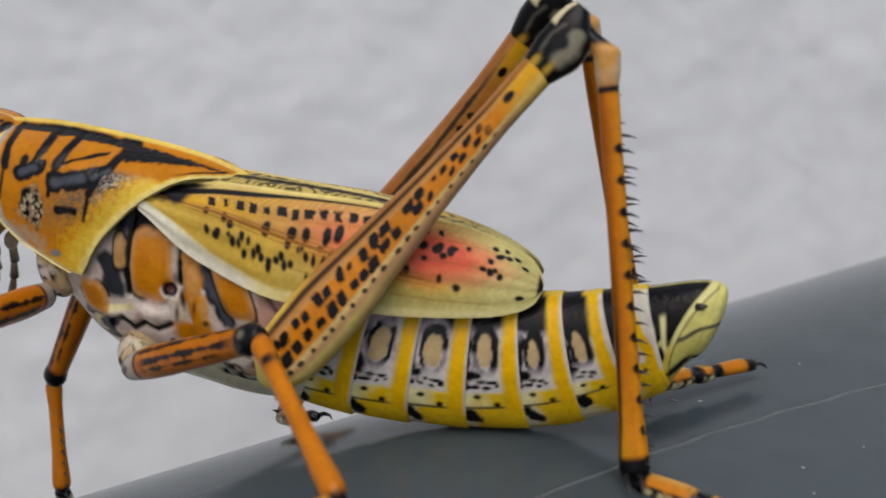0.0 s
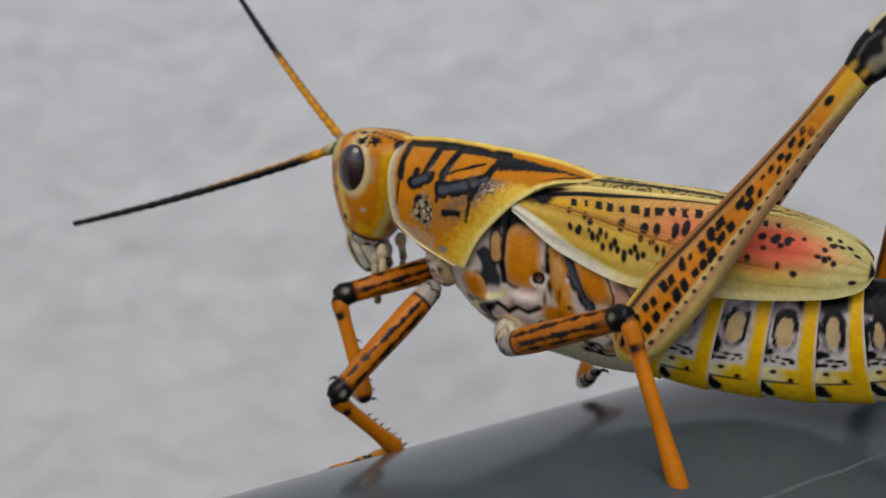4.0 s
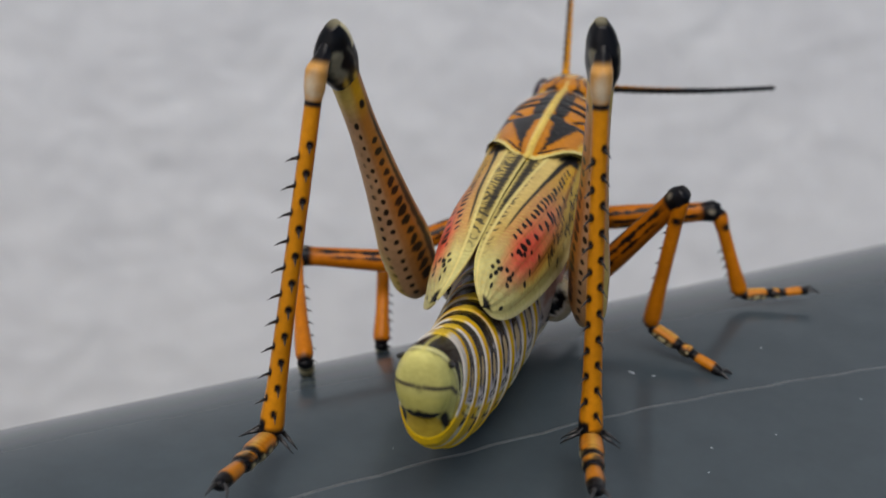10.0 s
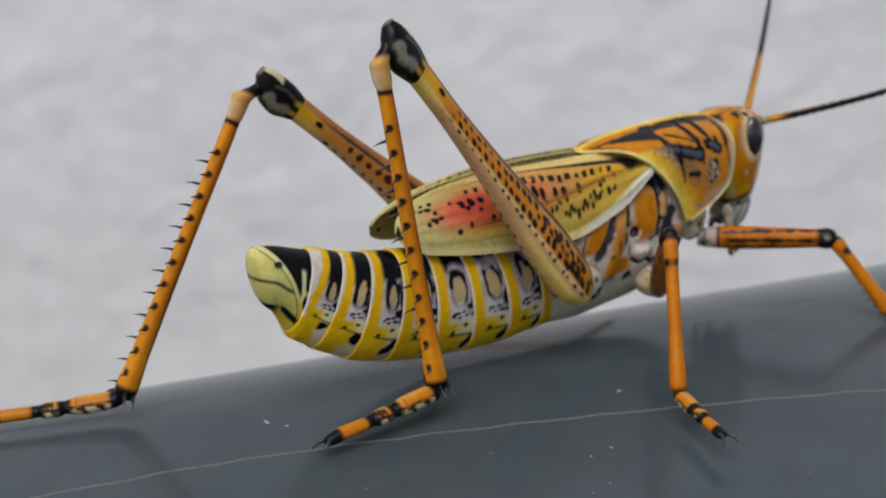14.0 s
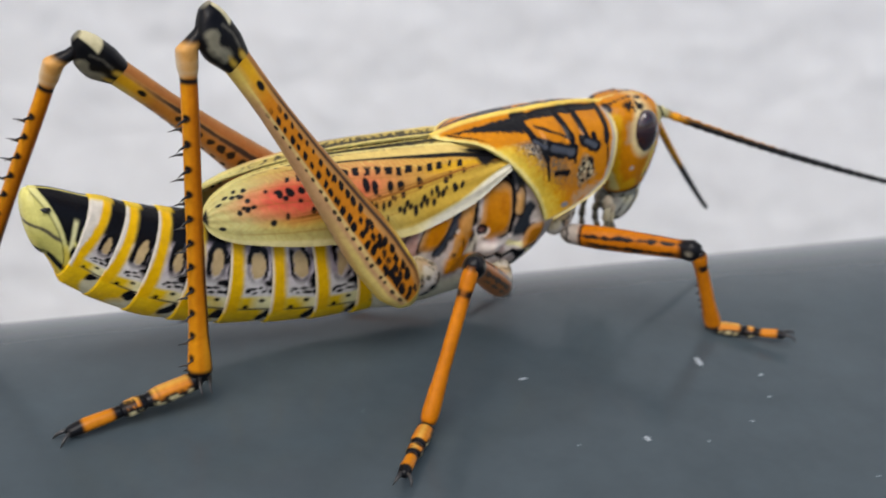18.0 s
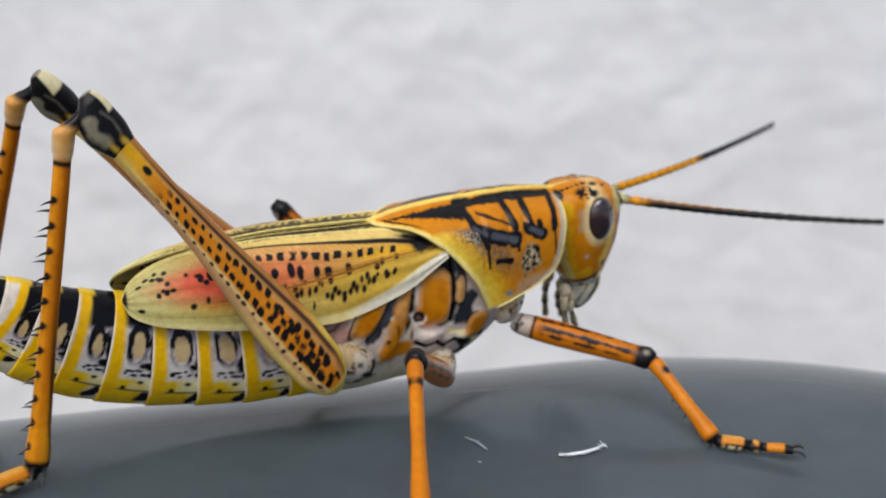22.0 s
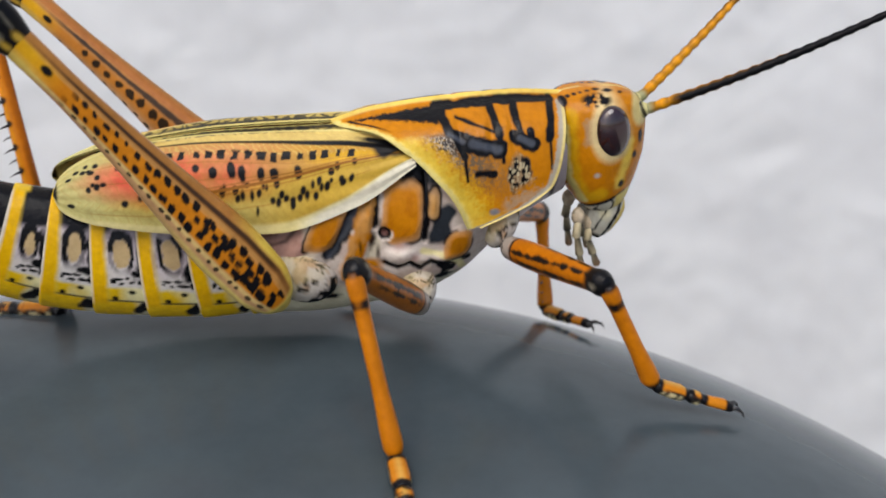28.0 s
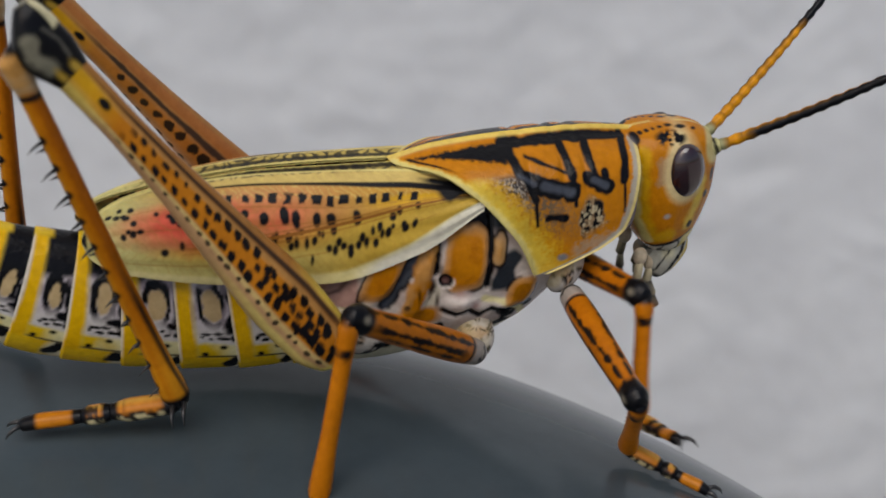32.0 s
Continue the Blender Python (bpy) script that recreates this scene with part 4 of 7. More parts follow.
def paint_tip(x, y, z):
    # s: place along the tip, h: height, both with the fan of the rings straightened
    s, h = x, 0.5
    for _ in range(5):
        t, b = ab_at(np.clip(s, -34.0, -30), AB_TOP), ab_at(np.clip(s, -34.0, -30), AB_BOT)
        h = np.clip((z - b) / (t - b), 0, 1)
        s = x + lean_at(s) * (2 * h - 1)
    s = -30.3 - s
    ay = np.abs(y)
    n, n2 = wob(x, z, 1.6), wob(x * 1.4, z * 1.2, 2.6)
    seam = 0.7 + 2.9 * h
    pale = (0.58, 0.55, 0.20)
    c = flat(x, pale)
    c = lay(c, (0.58, 0.46, 0.06), step(h - 0.40 + 0.04 * n, 0.08) * step(s - seam, 0.1) * 0.8)
    # black back with pale fingers reaching up into it
    c = lay(c, BLACK, step(-(h - 0.50 - 0.05 * n - 0.05 * n2), 0.025) * step(s - seam + 0.40, 0.06))
    for a, lo, hi, half in ((0.75, 0.42, 0.70, 0.10), (1.25, 0.40, 0.78, 0.13)):
        c = lay(c, (0.62, 0.60, 0.34), step(np.abs(s - a - 0.5 * (h - lo)) - half, 0.05) * step(lo - h, 0.03) * step(h - hi, 0.03))
    c = lay(c, BLACK, step(np.hypot((s - 1.0) / 0.20, (h - 0.40) / 0.07) - 1 + 0.3 * n, 0.2))
    c = lay(c, (0.62, 0.60, 0.28), step(np.abs(s - seam + 0.22) - 0.18, 0.05) * step(0.45 - h, 0.05))
    c = lay(c, BLACK, step(np.abs(s - seam) - 0.07, 0.03) * step(0.10 - h, 0.03) * (0.55 + 0.45 * step(h - 0.45, 0.1)))
    c = lay(c, (0.60, 0.54, 0.16), step(ay - 0.12, 0.08) * step(0.8 - h, 0.05) * step(s - seam, 0.1) * 0.8)
    # end lobes with a dark seam between them, black below
    end = step(seam - s, 0.05)
    c = lay(c, (0.56, 0.52, 0.15), end * step(h - 0.44, 0.05) * 0.7)
    c = lay(c, (0.08, 0.07, 0.06), end * step(np.abs(h - 0.47 - 0.05 * np.clip(s - 2.5, 0, 2) + 0.012 * n) - 0.028, 0.014) * 0.95)
    c = lay(c, BLACK, end * step(np.hypot((ay - 0.1) / 1.1, (h - 0.13) / 0.09) - 1 + 0.35 * wob(y * 1.5, h * 9, 1.4), 0.12))
    c = lay(c, BLACK, end * step(np.abs(h - 0.15 - 0.02 * n) - 0.05, 0.02) * step(s - 3.4, 0.3))
    # plates of the underside
    c = lay(c, (0.64, 0.42, 0.010), step(h - 0.085, 0.012) * (1 - end * 0.3))
    c = lay(c, (0.64, 0.42, 0.010), step(h - 0.20, 0.02) * (1 - end))
    c = lay(c, BLACK, step(np.abs(h - 0.20 + 0.04 * s) - 0.020 + 0.01 * n, 0.012) * (1 - end))
    return lay(c, (0.42, 0.40, 0.32), step(np.abs(s - 0.10) - 0.06, 0.04) * step(0.3 - h, 0.05) * 0.7)


rings = ring_grid(-30.3, -33.9, 0.0, 60, 160)
hub = np.array([rings[-1, :, 0].mean(), 0, rings[-1, :, 2].mean()])
closing = [(hub + (rings[-1] - hub) * math.cos(w) ** 0.8 + np.array([-0.95 * math.sin(w), 0, 0.1 * math.sin(w)]))[None] for w in np.linspace(0.12, 1.5, 14)]
tip = painted(sheet(np.concatenate([rings] + closing), closed_u=True, caps=True), paint_tip)
tip.transform(Matrix.Translation(-AB_ROOT * MM))
part("abdomen_tip", tip, SHELL, abdomen, "pale yellow-green tail end with black marks")
for side in (1, -1):
    cer = tube([(0, 0, 0), (-0.3, 0.2 * side, 0.12), (-0.6, 0.3 * side, 0.3)], [0.26, 0.2, 0.06], 8)
    part("cercus", cer, HORN, abdomen).matrix_local = Matrix.Translation((Vector((-33.2, 1.5 * side, -2.2)) - AB_ROOT) * MM)


# ---- legs: each bone lies along its own x, its outer side is +z ----
def bone_mesh(length, stations, paint, rows=60, cols=24, power=2.0):
    pts = loft([(x * length, z, w, up, dn) for x, z, w, up, dn in stations], rows, cols, power)
    return painted(sheet(pts, closed_u=True, caps=True), paint)


def paint_hind_femur(inner):
    def paint(x, y, z):
        x = x * 1.03
        half = np.interp(x, [0, 0.94, 3.1, 6.9, 11.9, 18.1, 24.4, 29], [0.6, 1.55, 2.28, 2.4, 1.95, 1.4, 1.12, 1.15])
        r = z / half
        n = wob(x, z, 2.2)
        c = flat(x, (0.52, 0.20, 0.012))
        c = lay(c, (0.36, 0.17, 0.045), step(-(r - 0.46), 0.05))
        c = lay(c, (0.50, 0.30, 0.12), step(np.abs(r - 0.42) - 0.035, 0.03) * 0.8)
        c = lay(c, (0.040, 0.022, 0.014), step(np.abs(r - 0.70) - 0.085, 0.04) * np.clip((x - 1.0) / 3, 0, 1) * np.clip((28 - x) / 5, 0, 1) * 0.95)
        c = lay(c, (0.46, 0.27, 0.10), step(np.abs(r - 0.52) - 0.04, 0.03) * 0.7)
        c = lay(c, (0.47, 0.29, 0.15), step(r + 0.46, 0.05))
        c = lay(c, (0.60, 0.47, 0.20), step(np.abs(r + 0.54) - 0.07, 0.04) * 0.8)
        c = lay(c, (0.60, 0.48, 0.17), step(np.abs(r + 0.86) - 0.10, 0.05) * np.clip((14 - x) / 6, 0, 1))
        rng = random.Random(11)
        big = 1.18 if inner > 0 else 1.0
        m = np.zeros_like(x)
        for k in range(24):
            g = big * (1 - 0.014 * k)
            for row, b in enumerate((0.30, 0.03, -0.26) if inner < 0 else (0.22, 0.0, -0.20)):
                a = 1.5 + (0.98 if inner < 0 else 1.12) * k + (0.0, 0.45, 0.3)[row] + rng.uniform(-0.14, 0.14)
                q, ra, rb = rng.uniform(-0.06, 0.06), 0.42 * g * rng.uniform(0.7, 1.1), 0.15 * big * rng.uniform(0.75, 1.15)
                if (row == 1 and (k > 9 or inner > 0)) or rng.random() < 0.06:
                    continue
                e = np.maximum(np.abs(x - a - 0.8 * (r - b)) / ra, np.abs(r - b - q) / rb) * 0.5 + np.hypot((x - a - 0.8 * (r - b)) / ra, (r - b - q) / rb) * 0.5
                m = np.maximum(m, step((e - 1 + 0.30 * n) * 0.3, 0.04))
            u, w = rng.uniform(-0.25, 0.25), rng.uniform(0.7, 1.1)
            m = np.maximum(m, step((np.hypot((x - 2.2 - 1.1 * k - u) / (0.26 * w), (r + 0.60) / 0.07) - 1 + 0.3 * n) * 0.3, 0.04) * 0.9)
        m *= np.clip((24.0 - x) / 1.5, 0, 1)
        m = np.maximum(m, step((np.hypot((x - 25.6) / 0.5, (r - 0.15) / 0.26) - 1 + 0.2 * n) * 0.3, 0.05))
        c = lay(c, BLACK, m)
        # plain inner face with one row of dots
        face = step(-y * inner + 0.12, 0.08)
        ci = flat(x, (0.43, 0.215, 0.075))
        ci = lay(ci, (0.46, 0.19, 0.03), step(np.abs(r - 0.05) - 0.30, 0.08) * 0.8)
        ci = lay(ci, (0.045, 0.035, 0.030), step(np.abs(r - 0.62) - 0.13 + 0.03 * n, 0.05) * np.clip((27 - x) / 4, 0, 1) * 0.95)
        ci = lay(ci, (0.36, 0.15, 0.045), step(-(r - 0.80), 0.05))
        ci = lay(ci, (0.52, 0.33, 0.19), step(r + 0.50, 0.1))
        dots = np.zeros_like(x)
        for k in range(15):
            dots = np.maximum(dots, step((np.hypot((x - 4.0 - 1.25 * k) / (0.56 - 0.015 * k), (r - 0.08) / 0.24) - 1 + 0.35 * n) * 0.3, 0.04))
        for k in range(18):
            dots = np.maximum(dots, step((np.hypot((x - 2.6 - 1.25 * k) / 0.30, (r + 0.64) / 0.10) - 1 + 0.3 * n) * 0.3, 0.04))
            dots = np.maximum(dots, step((np.hypot((x - 3.2 - 1.25 * k) / 0.28, (y * inner - 0.42) / 0.18) - 1 + 0.3 * n) * 0.3, 0.04) * step(r + 0.84, 0.05))
        ci = lay(ci, (0.03, 0.02, 0.013), dots)
        c = c * (1 - face[:, None]) + ci * face[:, None]
        c = lay(c, (0.62, 0.36, 0.015), np.clip((x - 24.0) / 3.0, 0, 1) * step(-(r + 0.25), 0.2) * step(r - 0.55, 0.1) * 0.92)
        c = lay(c, (0.62, 0.47, 0.12), np.clip((x - 24) / 3, 0, 1) * step(r + 0.25, 0.2) * 0.9)
        c = lay(c, BLACK, step((np.hypot((x - 25.6) / 0.45, (r - 0.15) / 0.24) - 1 + 0.2 * n) * 0.3, 0.05))
        c = lay(c, (0.64, 0.48, 0.09), np.maximum(step(0.82 - r, 0.06), step(0.95 + r, 0.04)) * np.clip((9 - x) / 4, 0, 1))
        c = lay(c, (0.62, 0.50, 0.13), step(x - 0.9 - 0.5 * np.abs(r) ** 2, 0.2))
        return lay(c, BLACK, step(-(x - 28.3), 0.25))
    return paint


HIND = [(0, 0, 0.5, 0.6, 0.6), (0.03, 0, 1.1, 1.6, 1.5), (0.1, 0, 1.45, 2.35, 2.2), (0.22, 0, 1.45, 2.5, 2.3), (0.38, 0.05, 1.2, 2.0, 1.9), (0.58, 0.1, 0.95, 1.45, 1.35),
        (0.78, 0.1, 0.8, 1.15, 1.05), (0.9, 0.1, 0.85, 1.15, 1.1), (0.96, 0.1, 0.9, 1.2, 1.2)]
HIND_FEMUR = {side: bone_mesh(30.4, HIND, paint_hind_femur(side), 340, 110, 2.5) for side in (1, -1)}


def paint_knee(x, y, z):
    c = flat(x, BLACK)
    side = step(0.55 - np.abs(y), 0.1)
    c = lay(c, (0.20, 0.19, 0.145), stroke(x, z, [(-1.4, -0.7), (-0.4, -0.95), (0.4, -0.6)], 0.42, 0.15) * side)
    c = lay(c, (0.45, 0.30, 0.05), spots(x, z, [(-2.3, 0.45, 0.55, 0.25), (-2.2, -0.5, 0.5, 0.2)], 0.12) * side)
    c = lay(c, (0.20, 0.19, 0.16), stroke(x, z, [(-1.6, 0.62), (-0.5, 0.75), (0.5, 0.5)], 0.07) * 0.7)
    return lay(c, (0.58, 0.54, 0.36), step(-(z - 1.05 + 0.16 * (x - 1.0) ** 2), 0.06) * step(np.abs(x - 1.05) - 0.95, 0.12))


KNEE = painted(sheet(loft([(-3.2, 0.1, 0.72, 1.0, 0.95), (-2.2, 0.05, 0.92, 1.32, 1.30), (-0.9, 0, 1.08, 1.58, 1.64), (0.4, 0.05, 1.04, 1.54, 1.46), (1.3, 0.28, 0.84, 1.2, 0.95), (2.0, 0.6, 0.45, 0.6, 0.5)], 90, 72, 2.5), closed_u=True, caps=True), paint_knee)


def shin_bend(x):
    """The shin leaves the knee by a bent neck and runs straight from there to the foot."""
    return np.interp(x, [0, 0.57, 1.29, 2.0, 3.15, 4.0, 14.3, 28.6], [0.1, 0.3, 0.9, 1.35, 1.3, 1.2, 0.7, 0.0])


def paint_hind_tibia(x, y, z):
    z = z - shin_bend(x)
    c = flat(x, (0.47, 0.168, 0.005))
    c = lay(c, (0.33, 0.100, 0.004), step(z + 0.10 + 0.1 * wob(x, y), 0.15) * step(x - 19.0, 4.0) * 0.8)
    # yellow highlight along the outer edge, put into the colour
    c = lay(c, (0.58, 0.26, 0.010), step(-(z - 0.30), 0.15) * 0.7)
    c = lay(c, (0.52, 0.29, 0.09), step(x - 3.8, 0.25))
    c = lay(c, (0.55, 0.46, 0.34), spots(x, y, [(3.0, 0.0, 0.9, 0.5)], 0.25))
    c = lay(c, BLACK, step(np.abs(x - 4.15) - 0.20, 0.1))
    c = lay(c, BLACK, step(x - 1.35, 0.2))
    for n in range(11):
        for row, o in ((1, 0.0), (-1, 0.9)):
            c = lay(c, BLACK, step(np.hypot((x - 6.9 - 1.95 * n - o) / 0.30, (y - 0.36 * row) / 0.20) - 1, 0.2) * step(-(z - 0.15), 0.1))
    c = lay(c, (0.62, 0.30, 0.02), np.clip((x - 21) / 5, 0, 1) * step(z, 0.3) * 0.7)
    c = lay(c, BLACK, step(np.abs(np.abs(y) - 0.42) - 0.13, 0.06) * step(-(x - 17.0), 3.0) * step(z + 0.10, 0.1) * 0.9)
    return lay(c, BLACK, step(-(x - 27.3 - 0.3 * np.sign(y)), 0.2))


HIND_TIBIA = bone_mesh(28.6, [(0, 0.1, 0.38, 0.45, 0.45), (0.02, 0.3, 0.5, 0.6, 0.6), (0.045, 0.9, 0.6, 0.7, 0.7), (0.07, 1.35, 0.74, 0.85, 0.82), (0.11, 1.3, 0.70, 0.80, 0.80), (0.14, 1.2, 0.56, 0.66, 0.64), (0.5, 0.7, 0.58, 0.66, 0.66),
                             (0.85, 0.21, 0.70, 0.79, 0.79), (0.97, 0.05, 0.88, 0.97, 0.97), (1.0, 0, 0.55, 0.65, 0.65)], paint_hind_tibia, 240, 36)


def paint_femur(x, y, z):
    c = flat(x, (0.43, 0.145, 0.004))
    n = wob(x * 2.2, z * 2, 1.3)
    face = step(0.25 - np.abs(y), 0.1)
    c = lay(c, BLACK, step(np.abs(z - 0.62 - 0.03 * x) - 0.13 + 0.09 * n, 0.05) * step(1.2 - x, 0.3) * face)
    c = lay(c, BLACK, step(np.abs(z + 0.05) - 0.20 + 0.12 * n, 0.06) * step(np.abs(x - 6.0) - 3.6, 0.5) * face)
    c = lay(c, BLACK, step(np.abs(z + 0.62) - 0.08 + 0.09 * n, 0.05) * step(np.abs(x - 5.5) - 3.0, 0.5) * face)
    c = lay(c, BLACK, step(np.abs(x - 1.75) - 0.12, 0.06))
    c = lay(c, (0.36, 0.32, 0.29), step(x - 1.6, 0.12))
    c = lay(c, BLACK, step(np.abs(x - 0.7 + 0.3 * n) - 0.12, 0.06))
    return c


def short_femur(ln):
    def paint(x, y, z):
        c = paint_femur(x * 11 / ln, y, z)
        c = lay(c, BLACK, step(-(x - ln + 1.5), 0.25))
        return lay(c, (0.22, 0.20, 0.16), spots(x, z, [(ln - 0.6, 0.3, 0.3, 0.22)], 0.15))
    return bone_mesh(ln, [(0, 0, 0.5, 0.6, 0.6), (0.06, 0, 0.88, 0.97, 0.97), (0.3, 0, 1.02, 1.14, 1.14), (0.7, 0, 0.9, 1.0, 1.0), (0.88, 0, 0.82, 0.92, 0.92), (0.96, 0, 0.92, 1.03, 1.03), (1.02, 0, 0.55, 0.65, 0.65)], paint, 130, 56)


def short_tibia(ln):
    def paint(x, y, z):
        c = flat(x, (0.47, 0.165, 0.004))
        c = lay(c, BLACK, spots(x, z, [(ln * 0.18, 0.35, 0.35, 0.4)]))
        c = lay(c, BLACK, step(x - 0.35, 0.15))
        return lay(c, BLACK, step(-(x - ln + 0.35), 0.15))
    return bone_mesh(ln, [(0, 0, 0.42, 0.48, 0.48), (0.06, 0, 0.66, 0.74, 0.74), (0.25, 0, 0.55, 0.61, 0.61), (0.6, 0, 0.56, 0.62, 0.62), (0.93, 0, 0.72, 0.78, 0.78), (1.0, 0, 0.45, 0.5, 0.5)], paint, 44, 18)


def tarsus_mesh(ln, thick):
    """Three padded foot joints, end to end; the claws are separate."""
    st = [(0, 0, 0.45, 0.5, 0.4), (0.05, 0, 0.8, 0.7, 0.6), (0.30, 0, 0.85, 0.72, 0.75), (0.42, 0, 0.6, 0.5, 0.45), (0.47, 0, 0.75, 0.6, 0.65), (0.55, 0, 0.75, 0.6, 0.65),
          (0.60, 0, 0.5, 0.45, 0.4), (0.68, 0, 0.55, 0.5, 0.45), (0.86, 0.05, 0.6, 0.55, 0.45), (0.97, 0, 0.5, 0.45, 0.4), (1.0, 0, 0.25, 0.25, 0.2)]
    st = [(x, z, w * thick, u * thick, d * thick) for x, z, w, u, d in st]

    def paint(x, y, z):
        f = x / ln
        c = flat(x, (0.47, 0.18, 0.010))
        low, sole = z / thick, step(f - 0.62, 0.02)
        c = lay(c, (0.60, 0.53, 0.32), step(low - 0.16 + 0.10 * wob(x * 1.6, y), 0.10) * sole)
        c = lay(c, (0.56, 0.40, 0.12), step(np.abs(y) / thick - 0.25, 0.12) * step(-low, 0.1) * sole * 0.6)
        c = lay(c, BLACK, step(np.abs(low - 0.18 + 0.14 * wob(x * 1.6, y)) - 0.10, 0.05) * sole)
        for a, w in ((0.16, 0.020), (0.29, 0.020), (0.50, 0.016)):
            c = lay(c, BLACK, step(np.abs(f - a - 0.05 * low) - w, 0.012) * step(low - 0.25, 0.1))
        c = lay(c, BLACK, np.maximum.reduce([step(np.abs(f - a) - w, 0.015) for a, w in ((0.0, 0.09), (0.42, 0.05), (0.61, 0.05), (0.99, 0.11))]))
        return lay(c, BLACK, step(wob(x * 2.0, z * 2.4 + y, 1.2) + 0.2, 0.15) * step(np.abs(f - 0.5) - 0.16, 0.03) * 0.9)
    return [bone_mesh(ln, [q for q in st if lo <= q[0] <= hi], paint, rows, 20) for lo, hi, rows in ((0, 0.42, 40), (0.42, 0.60, 22), (0.60, 1.0, 36))]


def spine_mesh(ln):
    return tube([(0, 0, 0), (0.12, 0, ln * 0.55), (0.34, 0, ln)], [0.14, 0.08, 0.012], 6)


SPINE, HAIR = spine_mesh(1.12), spine_mesh(0.55)
CLAW = tube([(0, 0, 0), (0.6, 0.2, 0.12), (1.1, 0.3, -0.05), (1.4, 0.25, -0.4)], [0.2, 0.17, 0.11, 0.02], 7)


def paint_coxa(x, y, z):
    c = flat(x, (0.50, 0.46, 0.42))
    c = lay(c, (0.42, 0.24, 0.10), step(wob(x * 0.8, z * 0.8 + y, 1.6) + 0.1, 0.3) * 0.7)
    c = lay(c, BLACK, step(np.abs(wob(x * 0.7, (z + y) * 0.7, 2.2)) - 0.13, 0.07))
    c = lay(c, BLACK, step(wob(x + 2, z, 1.7) + 0.40, 0.1))
    return lay(c, (0.50, 0.42, 0.22), step(wob(x, z, 0.7) + 0.4, 0.3) * 0.5)


FEMUR = {"M": short_femur(16.5), "F": short_femur(12.9)}
TIBIA = {"H": HIND_TIBIA, "M": short_tibia(13.2), "F": short_tibia(9.1)}
TARSUS = {"H": tarsus_mesh(11.0, 1.05), "M": tarsus_mesh(7.5, 0.85), "F": tarsus_mesh(6.5, 0.8)}
ROOTS = {"H": (-4.9, 7.2, -11.5), "M": (5.8, 5.3, -13.5), "F": (12.6, 3.6, -9.8)}
COXA_MESH = {"H": painted(ball(2.7, 1.6, 2.0, 56), paint_coxa), "M": painted(ball(1.45, 2.0, 1.35, 48), paint_coxa), "F": painted(ball(1.3, 1.3, 2.2, 48), paint_coxa)}
legs = {}
for leg in ("HL", "HR", "ML", "MR", "FL", "FR"):
    k, side = leg[0], 1 if leg[1] == "L" else -1
    rx, ry, rz = ROOTS[k]
    off = {"H": (1.6, -2.9, 0.7), "M": (-0.2, -1.4, 1.0), "F": (-0.3, -0.4, 1.9)}[k]
    place(part("coxa", COXA_MESH[k], SHELL, bug, "whitish hip joint with black marks"), rx + off[0], (ry + off[1]) * side, rz + off[2], -38 * side if k == "M" else 0, 20 if k != "M" else 0, 0)
    femur = part("femur", HIND_FEMUR[side] if k == "H" else FEMUR[k], LIMB, bug, {"H": "stout " "tan hind thigh with rows of black spots", "M": "orange middle thigh with dark lines", "F": "orange front thigh with dark lines"}[k])
    tibia = part("tibia", TIBIA[k], LIMB, bug, {"H": "long orange hind shin with black spines", "M": "orange middle shin", "F": "orange front shin"}[k])
    tarsus = part("tarsus", TARSUS[k][0], LIMB, bug, "jointed orange, cream and black foot")
    for joint in TARSUS[k][1:]:
        part("tarsal_joint", joint, LIMB, tarsus)
    if k == "H":
        part("knee", KNEE, LIMB, femur, "swollen black knee").matrix_local = Matrix.Translation((29.9 * MM, 0, 0))
        for row, o in ((1, 0.0), (-1, 0.9)):
            for n in range(11):
                s = part("spine", SPINE, HORN, tibia)
                s.matrix_local = pose((7.0 + 1.95 * n + o) * MM, 0.34 * row * MM, (0.46 + shin_bend(7.0 + 1.95 * n + o)) * MM, -28 * row, 0, 0)
        for row in (1, -1):
            for n in range(2):
                s = part("spur", SPINE, HORN, tibia)
                s.matrix_local = pose(28.1 * MM, 0.75 * row * MM, (0.35 - 0.8 * n) * MM, -62 * row, 38, 0) @ Matrix.Scale(1.45, 4)
    else:
        for n in range(7):
            s = part("spine", HAIR, HORN, tibia)
            s.matrix_local = pose((4.0 + (5.2 if k == "F" else 9.0) * n / 6) * MM, 0, -0.5 * MM, 180, 0, 0)
    ln = {"H": 11.0, "M": 7.5, "F": 6.5}[k]
    for row in (1, -1):
        c = part("claw", CLAW, HORN, tarsus)
        c.matrix_local = pose((ln - 0.4) * MM, 0.15 * row * MM, 0.05 * MM, 0 if row > 0 else 0, 0, 22 * row)
    legs[leg] = (femur, tibia, tarsus)

